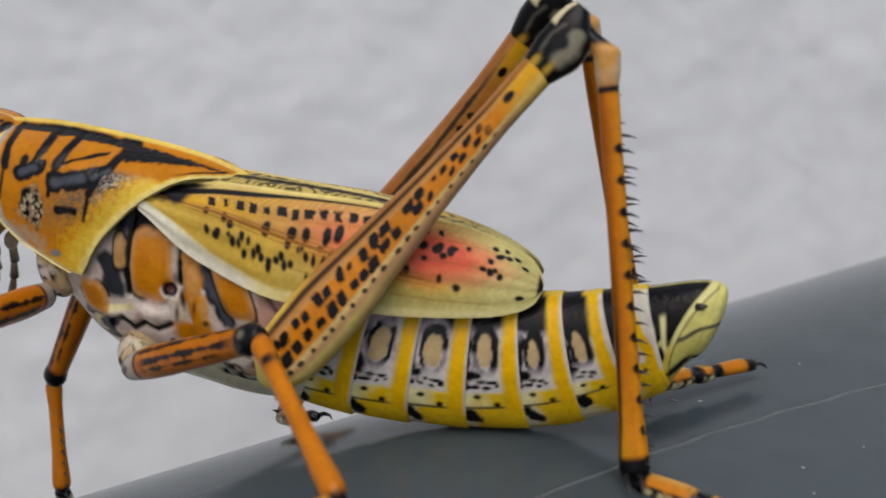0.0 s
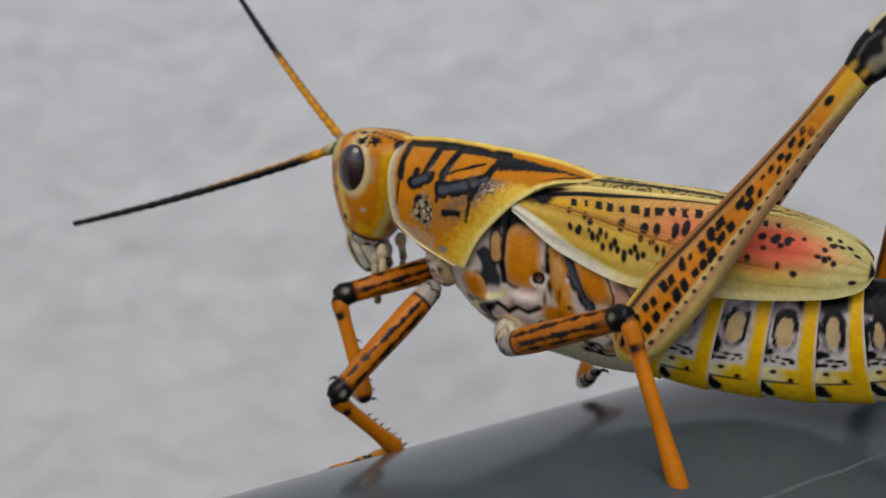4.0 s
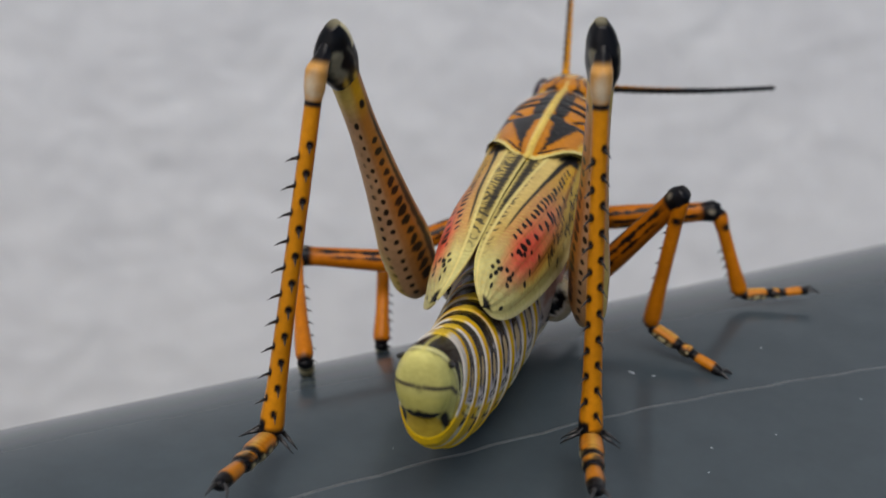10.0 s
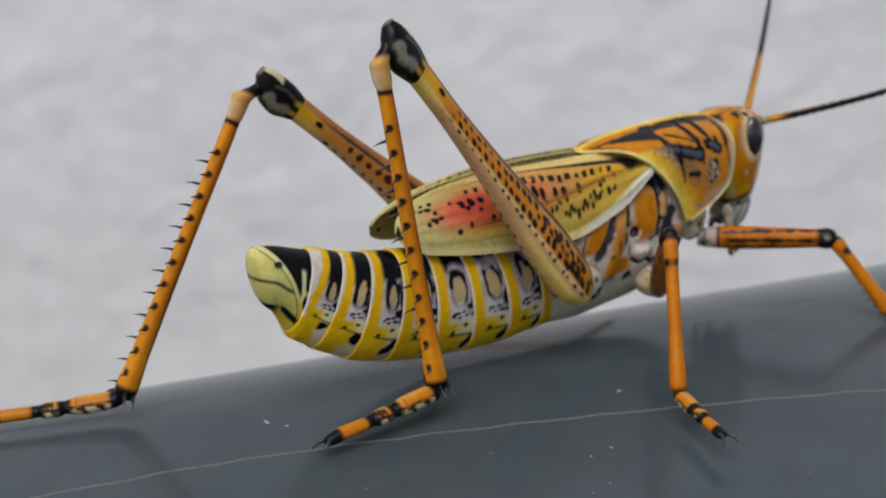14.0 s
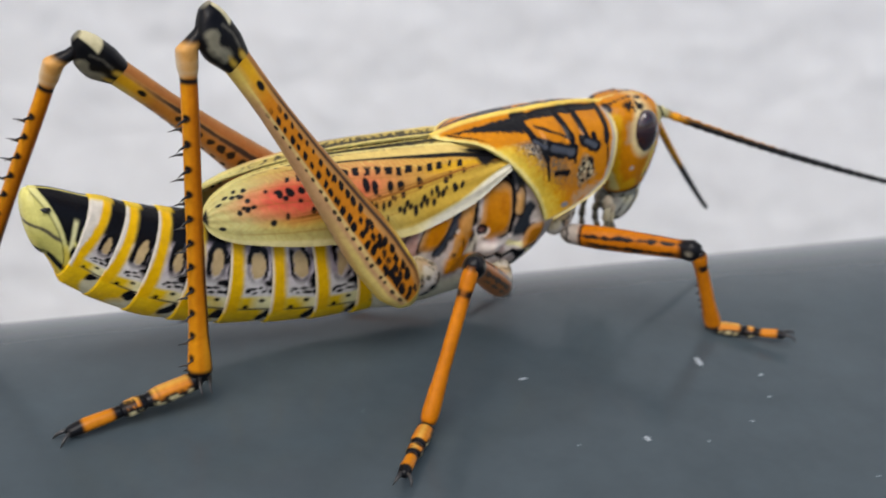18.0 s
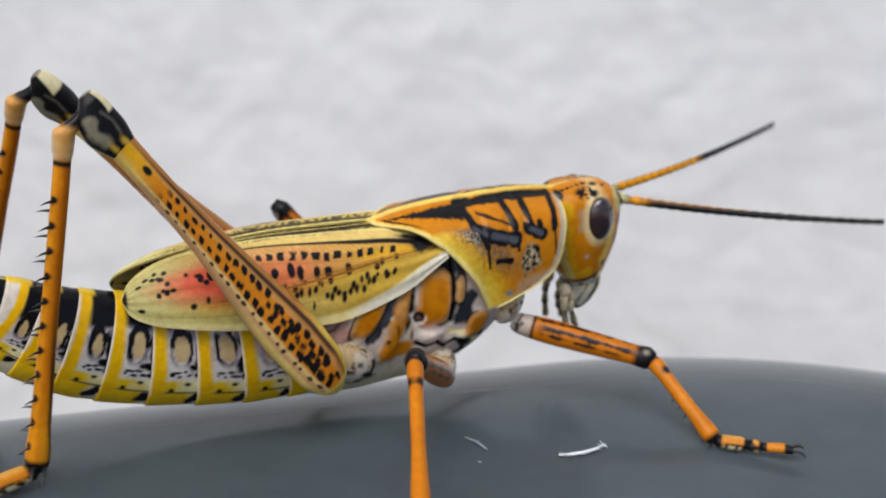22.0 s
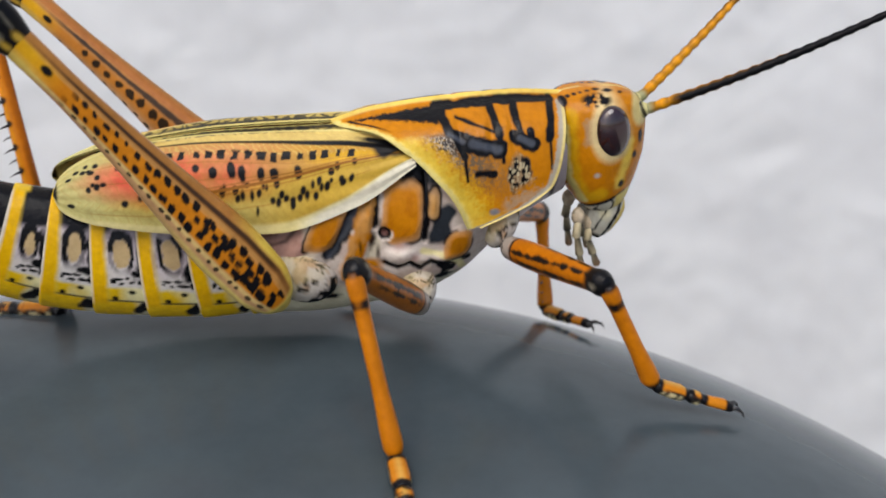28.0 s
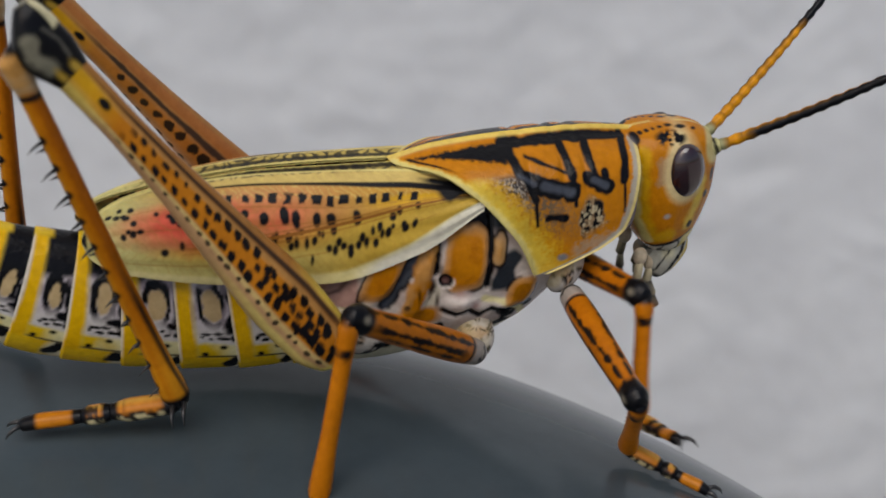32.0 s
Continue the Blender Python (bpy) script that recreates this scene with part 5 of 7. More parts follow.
# ---- fluff and dust on the lid ----
def down_mesh():
    """A bent shaft with ragged barbs."""
    rng = random.Random(4)
    bm = bmesh.new()

    def hair(p, q, r0, r1):
        bm.from_mesh(tube([p, ((p[0] + q[0]) / 2 + 0.05, (p[1] + q[1]) / 2, (p[2] + q[2]) / 2 + 0.08), q], [r0, (r0 + r1) / 2, r1], 5))
    line = [(-2.4, -0.9, 0.12), (-1.2, -0.7, 0.2), (0.2, -0.2, 0.22), (1.3, 0.5, 0.25), (2.1, 1.5, 0.2)]
    bm.from_mesh(tube(line, [0.06, 0.14, 0.17, 0.14, 0.05], 6))
    for _ in range(46):
        f = rng.uniform(0, 3.999)
        a, b = line[int(f)], line[int(f) + 1]
        p = tuple(u + (v - u) * (f % 1) for u, v in zip(a, b))
        hair(p, (p[0] + rng.uniform(-0.3, 0.7), p[1] + rng.uniform(-0.45, 0.45), max(0.04, p[2] + rng.uniform(-0.2, 0.25))), 0.05, 0.012)
    me = bpy.data.meshes.new("down")
    bm.to_mesh(me)
    bm.free()
    return me


fluff = down_mesh()
ob = tagged(part("feather_scrap", fluff, DOWN, None), "tiny white scrap of down lying on the lid", "feather")
ob.matrix_world = pose(0.1570, 0.1062, 0.0002, 0, 0, 22) @ Matrix.Scale(0.85, 4)
sliver = tube([(-1.2, 0.6, 0.1), (0, 0.1, 0.14), (1.1, -0.8, 0.1)], [0.05, 0.10, 0.04], 6)
ob = tagged(part("bark_sliver", sliver, DUST, None), "pale thin sliver lying on the lid", "debris")
ob.matrix_world = pose(0.1485, 0.1035, 0.0001, 0, 0, 10)


def dust_mesh():
    rng = random.Random(21)
    verts, faces = [], []
    spots_ = [(117.9, 72.4, 0.28), (116.7, 59.1, 0.22), (105, 62, 0.16), (31, 2, 0.15)]
    for _ in range(170):
        a, b = rng.uniform(-90, 195), rng.uniform(-130, -19)
        x, y, _z = on_lid(a, b)
        spots_.append((x, y, rng.choice((0.04, 0.05, 0.06, 0.07, 0.09, 0.12))))
    for x, y, r in spots_:
        w, st = rng.uniform(0, math.pi), rng.uniform(1.0, 3.0)
        n0 = len(verts)
        for k in range(6):
            a = 2 * math.pi * k / 6
            dx, dy = r * st * math.cos(a), r * math.sin(a)
            verts.append(((x + dx * math.cos(w) - dy * math.sin(w)) * MM, (y + dx * math.sin(w) + dy * math.cos(w)) * MM, 0.00002))
        verts.append((x * MM, y * MM, (0.05 + r * 0.5) * MM))
        faces += [(n0 + k, n0 + (k + 1) % 6, n0 + 6) for k in range(6)]
    me = bpy.data.meshes.new("dust")
    me.from_pydata(verts, [], faces)
    return me


tagged(part("dust", dust_mesh(), DUST, None), "fine pale dust specks on the lid", "dust", kind="stuff")


# ---- movement ----
def bone(p, q, outer):
    x = (Vector(q) - Vector(p)).normalized()
    z = Vector(outer)
    z = (z - x * z.dot(x)).normalized()
    y = z.cross(x)
    m = Matrix((x, y, z)).transposed().to_4x4()
    m.translation = Vector(p) * MM
    return m


BONES = {"H": (31.0, 28.6, 11.0), "M": (16.5, 13.2, 7.5), "F": (12.9, 9.1, 6.5)}


def halved(rows):
    """The rows with three even steps put in between each two."""
    out = [rows[0]]
    for a, b in zip(rows, rows[1:]):
        for f in (0.25, 0.5, 0.75):
            out.append(tuple(p + (q - p) * f for p, q in zip(a, b)))
        out.append(b)
    return out


def step_leg(leg, rows):
    femur, tibia, tarsus = legs[leg]
    side = 1 if leg[1] == "L" else -1
    rx, ry, rz = ROOTS[leg[0]]
    hip = Vector((rx, ry * side, rz))
    tracks = ([], [], [])
    thigh, shin, foot = BONES[leg[0]]
    for t, *v in halved(rows):
        knee, ankle, toe = Vector(v[0:3]), Vector(v[3:6]), Vector(v[6:9])
        knee = hip + (knee - hip).normalized() * thigh
        ankle = knee + (ankle - knee).normalized() * shin
        outer = knee - (hip + ankle) / 2 + (Vector((0, -0.12 * side, 0.2)) * thigh if leg[0] == "H" else Vector((0, 0.6 * side, 0.6)))
        rear = Vector((-0.5 * thigh, 0.12 * side * thigh, 0)) if leg[0] == "H" else Vector()
        tracks[0].append((t, bone(hip, knee, outer)))
        tracks[1].append((t, bone(knee, ankle, outer + rear)))
        tracks[2].append((t, bone(ankle, toe, (0, 0, 1))))
    for ob, track in zip((femur, tibia, tarsus), tracks):
        walk(ob, track)


def sway(which, rows):
    side = 1 if which == "L" else -1
    walk(antennae[which], [(t, bone((23.9, 1.05 * side, -0.1), (23.9 + dx, 1.05 * side + dy, -0.1 + dz), (-0.5, 0, 1))) for t, dx, dy, dz in rows])


def motions():
    walk(bug, [
        (0, pose(0.00000, 0.00000, 0.01647, -2.21, -5.45, 169.56)),
        (0.5, pose(0.00009, -0.00008, 0.01647, -0.66, -4.18, 168.37)),
        (1, pose(0.00018, -0.00015, 0.01647, 0.94, -2.77, 166.97)),
        (1.5, pose(0.00022, -0.00018, 0.01647, 0.55, -3.13, 166.69)),
        (2, pose(0.00026, -0.00020, 0.01647, 0.09, -3.52, 166.6)),
        (2.5, pose(0.00037, -0.00031, 0.01647, -1.83, -1.59, 166.87)),
        (3, pose(0.00049, -0.00042, 0.01647, -3.65, 0.38, 166.98)),
        (3.5, pose(0.00057, -0.00049, 0.01647, -2.86, 0.63, 166.62)),
        (5.5, pose(0.00410, -0.00332, 0.01647, -0.66, 2.42, 140.6)),
        (6, pose(0.00519, -0.00427, 0.01647, -0.21, 3.16, 138.2)),
        (6.5, pose(0.00480, -0.00370, 0.01647, -0.48, 2.95, 132.36)),
        (7, pose(0.00446, -0.00307, 0.01647, -0.69, 2.74, 126.53)),
        (7.5, pose(0.00583, -0.00179, 0.01647, -0.01, 1.29, 116.09)),
        (8, pose(0.00810, -0.00234, 0.01647, 0.89, -0.09, 106.1)),
        (8.5, pose(0.00999, -0.00023, 0.01647, 0.02, -1.62, 107.53)),
        (9, pose(0.01293, 0.00150, 0.01647, 0.21, -3.35, 99.56)),
        (9.5, pose(0.01701, 0.00413, 0.01647, 1.23, -2.32, 92.09)),
        (10, pose(0.02021, 0.00639, 0.01647, 1.79, -1.1, 87.1)),
        (10.5, pose(0.02385, 0.00901, 0.01647, 1.65, -1.16, 79.37)),
        (11, pose(0.02699, 0.01380, 0.01647, 1.51, -1.41, 74.2)),
        (11.5, pose(0.03138, 0.01829, 0.01647, -1.67, 0.91, 68.2)),
        (12, pose(0.03615, 0.02072, 0.01647, -5.28, 2.53, 63.71)),
        (12.5, pose(0.03863, 0.02115, 0.01647, -4.73, 1.79, 63.09)),
        (13, pose(0.04114, 0.02161, 0.01647, -4.13, 1.09, 63.57)),
        (13.5, pose(0.04479, 0.02627, 0.01647, -3.47, 0.76, 59.32)),
        (15.5, pose(0.06474, 0.04687, 0.01647, -0.67, 0.05, 48.39)),
        (16, pose(0.07065, 0.05218, 0.01647, 0.04, -0.02, 49.8)),
        (16.5, pose(0.07589, 0.05551, 0.01647, -2, 0.15, 52.14)),
        (17, pose(0.08087, 0.05867, 0.01647, -4.06, 0.1, 51.78)),
        (17.5, pose(0.08636, 0.06405, 0.01647, -2.35, 0.06, 49.76)),
        (18, pose(0.09194, 0.06944, 0.01647, -0.63, 0.11, 50.68)),
        (18.5, pose(0.09725, 0.07397, 0.01647, -2.43, -0.3, 52.37)),
        (19, pose(0.10237, 0.07843, 0.01647, -4.18, -0.98, 52.47)),
        (19.5, pose(0.10771, 0.08385, 0.01647, -2.84, -1.28, 50.27)),
        (20, pose(0.11375, 0.08904, 0.01647, -1.53, -1.45, 50.61)),
        (20.5, pose(0.11976, 0.09367, 0.01647, -1.68, -2.09, 52.14)),
        (21, pose(0.12480, 0.09746, 0.01647, -1.68, -2.83, 51.53)),
        (21.5, pose(0.13132, 0.10384, 0.01647, 1.34, -1.66, 47.53)),
        (22, pose(0.13605, 0.10725, 0.01647, 4.16, -0.6, 46.82)),
        (22.5, pose(0.14122, 0.11041, 0.01647, 1.6, -1.06, 45.81)),
        (23, pose(0.14687, 0.11342, 0.01647, -0.92, -1.47, 43.64)),
        (23.5, pose(0.15133, 0.11566, 0.01647, 1, -1.03, 40.95)),
        (24, pose(0.15622, 0.11961, 0.01647, 2.9, -0.48, 39.75)),
        (24.5, pose(0.16158, 0.12248, 0.01647, 2.43, -0.18, 35.96)),
        (26.5, pose(0.17851, 0.13120, 0.01647, 0.44, 0.5, 29.35)),
        (27, pose(0.18286, 0.13327, 0.01647, -0.04, 0.59, 31.85)),
        (27.5, pose(0.18581, 0.13481, 0.01647, -0.36, 0.89, 28.88)),
        (28, pose(0.18861, 0.13553, 0.01647, -0.69, 1.19, 26.68)),
        (28.5, pose(0.19135, 0.13735, 0.01647, -0.6, 0.12, 27.66)),
        (29, pose(0.19305, 0.13892, 0.01647, -0.56, -0.93, 29.8)),
        (29.5, pose(0.19497, 0.14088, 0.01647, 0.2, -1.13, 32.91)),
        (30, pose(0.19473, 0.14156, 0.01647, 0.86, -1.44, 38.73)),
        (30.5, pose(0.19502, 0.14050, 0.01647, 1.28, -2.03, 38.57)),
        (31, pose(0.19573, 0.13965, 0.01647, 1.69, -2.61, 37.81)),
        (31.5, pose(0.19655, 0.13857, 0.01647, 1.68, -1.01, 34.25)),
        (32, pose(0.19734, 0.13824, 0.01647, 1.56, 0.53, 32.9)),
    ])
    walk(abdomen, [(t, Matrix.Translation((AB_ROOT + Vector((slide, 0, 0))) * MM) @ pose(0, 0, 0, 0, lift, swing)) for t, swing, lift, slide in (
        (0, -1, -1.3, 1.6), (1, -1.2, -1.5, 1.5), (2, -1, -1.8, 1.2), (3, -0.8, -1.8, 0.9), (6, 2.5, -1.2, 0.7), (7, 3.6, -1.6, 1.0), (7.5, 2.6, -1.7, 1.4), (8, 1.2, -1.1, 2.1), (8.5, 2.0, -0.2, 1.6), (9, 3.6, 1.4, 1.4), (9.5, 0.9, 1.6, 1.1), (10, 1.1, -0.6, 1.1),
        (10.5, 2.3, 1.2, 1.1), (11, 4.9, -1.5, 1.1), (11.5, 5.6, -5.0, 1.2), (12, 7.1, -3.2, 1.3), (12.5, 7, -1.9, 1.0), (13, 5.2, -1.1, 0.8), (13.5, 4.4, -3.1, 0.6), (15.5, -0.7, 1.6, -0.3), (16, -0.3, 1.8, -0.1), (16.5, 0, 1.9, -0.2), (17, -0.5, 1.6, -0.2), (17.5, -0.3, 1.4, -0.2),
        (18, -0.5, 2.4, -0.3), (18.5, -0.9, 3.4, -0.3), (19, -0.3, 2.0, -0.3), (19.5, -0.4, 1.6, -0.3), (20, -1, 2.6, -0.4), (20.5, -1, 2.8, -0.4), (21, -0.5, 2.2, -0.2), (23, -0.3, 1.6, -0.2), (23.5, 0, 0.8, -0.1), (32, 0, 0.8, 0))])
    sway("L", (
        (0, 0.806, 0.389, 0.446), (1, 0.806, 0.389, 0.446), (2, 0.793, 0.382, 0.475), (3, 0.744, 0.32, 0.586), (3.5, 0.828, 0.547, 0.127), (5.5, 0.666, 0.491, -0.561), (6, 0.836, 0.236, 0.496), (7, 0.762, 0.154, 0.629), (8, 0.8, 0.333, 0.499), (8.5, 0.784, 0.313, 0.536), (9, 0.796, 0.098, 0.597), (9.5, 0.809, 0.118, 0.576), (10, 0.816, 0.157, 0.556), (10.5, 0.747, 0.434, 0.504), (11, 0.762, 0.395, 0.514), (11.5, 0.651, 0.621, 0.437), (12, 0.878, 0.274, 0.394), (12.5, 0.986, 0.061, -0.156), (13, 0.783, 0.546, 0.298), (13.5, 0.729, 0.541, 0.42), (15.5, 0.782, 0.421, 0.459), (16, 0.676, 0.409, -0.613), (16.5, 0.863, 0.42, -0.282), (17, 0.705, 0.327, -0.629), (17.5, 0.783, 0.604, 0.15), (18, 0.65, 0.229, -0.725), (18.5, 0.783, 0.62, 0.044), (19, 0.84, 0.478, 0.257), (19.5, 0.824, 0.438, -0.358), (20, 0.68, 0.442, -0.585), (20.5, 0.652, 0.755, 0.068), (21, 0.691, 0.645, 0.326), (21.5, 0.619, 0.626, 0.475), (22, 0.962, 0.262, 0.077), (22.5, 0.637, 0.346, -0.689), (23, 0.791, 0.566, 0.233), (23.5, 0.861, 0.406, 0.306), (24, 0.86, 0.232, -0.454), (24.5, 0.864, 0.46, 0.204), (26.5, 0.891, 0.366, 0.269), (27, 0.885, 0.328, 0.332), (27.5, 0.805, 0.371, 0.463), (28, 0.745, 0.397, 0.536), (28.5, 0.752, 0.385, 0.535), (29, 0.678, 0.433, 0.595), (30, 0.791, 0.349, 0.502), (30.5, 0.823, 0.321, 0.468), (31, 0.849, 0.299, 0.436), (31.5, 0.755, 0.387, 0.529), (32, 0.737, 0.401, 0.544)))
    sway("R", (
        (0, 0.874, -0.244, 0.42), (1, 0.874, -0.244, 0.42), (2, 0.889, -0.25, 0.384), (3, 0.828, -0.315, 0.464), (3.5, 0.795, -0.344, 0.5), (5.5, 0.701, -0.455, 0.548), (6, 0.533, -0.703, 0.471), (7, 0.591, -0.674, 0.443), (8, 0.736, -0.45, 0.506), (8.5, 0.709, -0.546, 0.447), (9, 0.654, -0.752, -0.074), (9.5, 0.709, -0.699, -0.092), (10, 0.598, -0.798, -0.071), (10.5, 0.646, -0.259, -0.718), (11, 0.938, -0.346, -0.031), (11.5, 0.885, -0.225, 0.407), (12, 0.781, -0.308, -0.544), (12.5, 0.899, -0.412, -0.147), (13, 0.885, -0.357, 0.3), (13.5, 0.877, -0.46, 0.14), (15.5, 0.83, -0.349, 0.436), (16, 0.836, -0.515, 0.192), (16.5, 0.599, -0.542, -0.59), (17, 0.832, -0.552, -0.055), (17.5, 0.836, -0.421, 0.352), (18, 0.754, -0.634, -0.174), (18.5, 0.71, -0.651, -0.269), (19, 0.819, -0.495, 0.289), (19.5, 0.818, -0.501, 0.282), (20, 0.704, -0.669, -0.237), (20.5, 0.807, -0.441, 0.393), (21, 0.745, -0.302, 0.595), (21.5, 0.8, -0.413, 0.435), (22, 0.789, -0.612, 0.057), (22.5, 0.696, -0.689, -0.201), (23, 0.799, -0.498, 0.338), (23.5, 0.775, -0.393, 0.495), (24, 0.786, -0.396, 0.474), (24.5, 0.832, -0.52, 0.194), (26.5, 0.817, -0.451, 0.359), (27, 0.801, -0.412, 0.435), (27.5, 0.807, -0.422, 0.413), (28, 0.788, -0.387, 0.479), (28.5, 0.784, -0.374, 0.495), (29, 0.768, -0.355, 0.534), (30, 0.793, -0.392, 0.466), (30.5, 0.792, -0.386, 0.473), (31, 0.792, -0.386, 0.472), (31.5, 0.766, -0.342, 0.544), (32, 0.767, -0.345, 0.541)))
    step_leg("HL", (
        (0, -21.85, 1.33, 13.79, -29.82, 7.44, -12.99, -40.02, 11.5, -12.26),
        (0.5, -22.27, 4.71, 13.89, -29.33, 5.98, -13.59, -39.55, 10.04, -13.16),
        (1, -22.83, 6.82, 13.79, -28.99, 4.96, -14.08, -39.21, 9.03, -14.04),
        (1.5, -22.6, 7, 13.94, -29.69, 8.07, -13.79, -39.91, 12.13, -13.66),
        (2, -22.06, 5.87, 14.29, -28.64, 6.34, -13.54, -38.54, 11.14, -13.3),
        (2.5, -21.27, 4.22, 14.59, -28.29, 7.44, -12.91, -38.5, 11.5, -14.43),
        (3, -21.43, 2.2, 14.25, -28.29, 7.53, -13, -38.5, 11.59, -13.55),
        (3.5, -20.91, 3.51, 14.57, -27.73, 10.51, -12.57, -37.94, 14.57, -13.12),
        (5.5, -22.65, 6.28, 13.9, -24.5, 1.99, -14.32, -32.95, 8.93, -13.11),
        (6, -22.67, 9.24, 13.82, -24.5, 2.1, -13.8, -32.9, 9, -12.6),
        (6.5, -23.19, 8.65, 13.49, -23.7, 1.3, -14.15, -33.56, 6.07, -13.09),
        (7, -22.96, 9.01, 13.63, -22.7, 1.4, -13.94, -33.13, 4.18, -11.82),
        (7.5, -23.79, 8.33, 13.05, -23.75, 1.6, -14.74, -33.68, -0.23, -10.38),
        (8, -22.43, 14.65, 12.96, -13.41, 7.47, -13.22, -23.51, 11.63, -14.47),
        (8.5, -23.18, 13.87, 12.64, -16.26, 8.11, -14.46, -26.75, 11.43, -13.78),
        (9, -20.95, 8.3, 15, -18.19, 9.16, -13.45, -28.76, 11.04, -11.07),
        (9.5, -20.48, 9.41, 15.23, -23.49, 10.54, -13.14, -34.48, 11.39, -10.84),
        (10, -21.99, 10.19, 14.19, -27.79, 11.7, -13.77, -38.37, 10.94, -10.88),
        (10.5, -21.52, 9.5, 14.56, -34.48, 11.17, -10.93, -43.72, 14.32, -10.68),
        (11, -18.87, 11.41, 15.85, -23.1, 11.49, -12.44, -30.38, 18.84, -16.18),
        (11.5, -22.67, 8.9, 13.86, -33.13, 8.6, -12.76, -40.49, 16.09, -15.07),
        (12, -24.79, 6.43, 12.27, -38.13, 11.39, -12.54, -45.25, 19.22, -15.53),
        (12.5, -22.28, 3.28, 13.92, -33.99, 9.01, -11.63, -41, 18.52, -14.54),
        (13, -20.41, 4.24, 15.17, -24.61, 9.41, -12.64, -32.55, 16.59, -15.17),
        (13.5, -23.71, 4.28, 12.92, -33.51, 11.64, -13.15, -41.55, 18.52, -15.4),
        (14, -28.21, 7.29, 8.93, -43.52, 6.28, -15.2, -53.73, 10.34, -15.75),
        (14.5, -24.55, 6.04, 12.45, -33.37, 6.39, -14.76, -43.57, 10.45, -15.31),
        (15, -21.91, 2.48, 13.98, -23.21, 6.49, -14.31, -33.41, 10.55, -14.86),
        (15.5, -24.27, 7.93, 12.69, -33.71, 8.32, -14.3, -44.7, 8.77, -14.51),
        (16, -28.21, 7.29, 8.93, -43.52, 6.28, -15.2, -53.73, 10.34, -15.75),
        (16.5, -24.55, 6.04, 12.45, -33.37, 6.39, -14.76, -43.57, 10.45, -15.31),
        (17, -21.91, 2.48, 13.98, -23.21, 6.49, -14.31, -33.41, 10.55, -14.86),
        (17.5, -24.8, 5.84, 12.28, -33.86, 9.39, -14.61, -43.95, 13.4, -15.13),
        (18, -28.39, 6.31, 8.71, -38.08, 12.77, -17.41, -48.06, 16.74, -19.76),
        (18.5, -23.02, 0.24, 12.84, -28.58, 8.02, -13.89, -38.13, 12.96, -14.33),
        (19, -22.99, 4.06, 13.48, -24.27, 7.15, -14.93, -33.39, 13.07, -16.61),
        (19.5, -24.52, 2.82, 12.41, -33.55, 5.18, -14.4, -43.22, 10.18, -16.12),
        (20, -27.74, 6.3, 9.44, -41.45, 6.29, -15.66, -51.67, 10.36, -15.76),
        (20.5, -24.45, 5.93, 12.61, -31.54, 4.79, -14.96, -41.75, 8.85, -15.32),
        (21, -21.61, 3.08, 14.29, -21.61, 3.28, -14.31, -31.82, 7.34, -15.54),
        (21.5, -23.42, 5.71, 13.25, -30.34, 7, -14.63, -40.54, 11.06, -15.18),
        (22, -25.49, 7.67, 11.67, -32.28, 15.72, -14.92, -42.49, 19.78, -15.46),
        (22.5, -27.57, 6.99, 9.75, -35.24, 12.15, -16.92, -45.45, 16.21, -17.46),
        (23, -30.12, 6.32, 6.51, -44.63, 15.44, -16.39, -54.84, 19.49, -16.94),
        (23.5, -25.66, 4.96, 11.61, -37.43, 8.78, -14.08, -47.64, 12.85, -14.62),
        (24, -23.73, 6.75, 13.12, -22.83, 5.47, -15.44, -33.04, 9.53, -15.99),
        (24.5, -23.51, 4.4, 13.13, -29.64, 4.55, -14.8, -39.85, 8.61, -15.35),
        (25, -30.66, 7.86, 5.74, -41.09, 18, -18.88, -51.3, 22.06, -19.43),
        (25.5, -25.93, 5.73, 11.22, -35.66, 10.06, -15.32, -45.87, 14.13, -15.87),
        (26, -23.73, 6.75, 13.12, -22.83, 5.47, -15.44, -33.04, 9.53, -15.99),
        (26.5, -26.18, 19.76, 10.47, -14.42, -2.08, -10.79, -24.63, 1.98, -11.34),
        (27, -23.15, 10.57, 13.33, -14.42, -2.08, -10.79, -24.63, 1.98, -11.34),
        (27.5, -26.82, 17.71, 9.54, -19.04, 11.18, -17.68, -29.19, 15.21, -20.45),
        (28, -26.48, 15.67, 9.09, -23.35, 5.38, -17.41, -33.44, 9.39, -19.16),
        (28.5, -25.23, 11.71, 11.66, -24.83, 3.23, -15.88, -34.97, 7.26, -17.25),
        (29, -23.88, 9.3, 12.92, -26.3, 1.08, -14.36, -36.49, 5.13, -15.32),
        (29.5, -23.03, 13.34, 12.86, -26.73, 7.84, -14.91, -36.92, 11.9, -17.33),
        (30, -23.51, 13.7, 12.43, -27, 9, -15.57, -37.21, 13.06, -16.99),
        (30.5, -23.51, 13.7, 12.43, -27, 9, -15.57, -37.21, 13.06, -16.49),
        (31, -23.51, 13.7, 12.43, -27, 9, -15.57, -37.21, 13.06, -16.08),
        (31.5, -23.51, 13.7, 12.43, -27, 9, -15.57, -37.21, 13.06, -17.37),
        (32, -24.15, 6.58, 12.79, -27, 9, -15.57, -37.21, 13.06, -18.37),
    ))
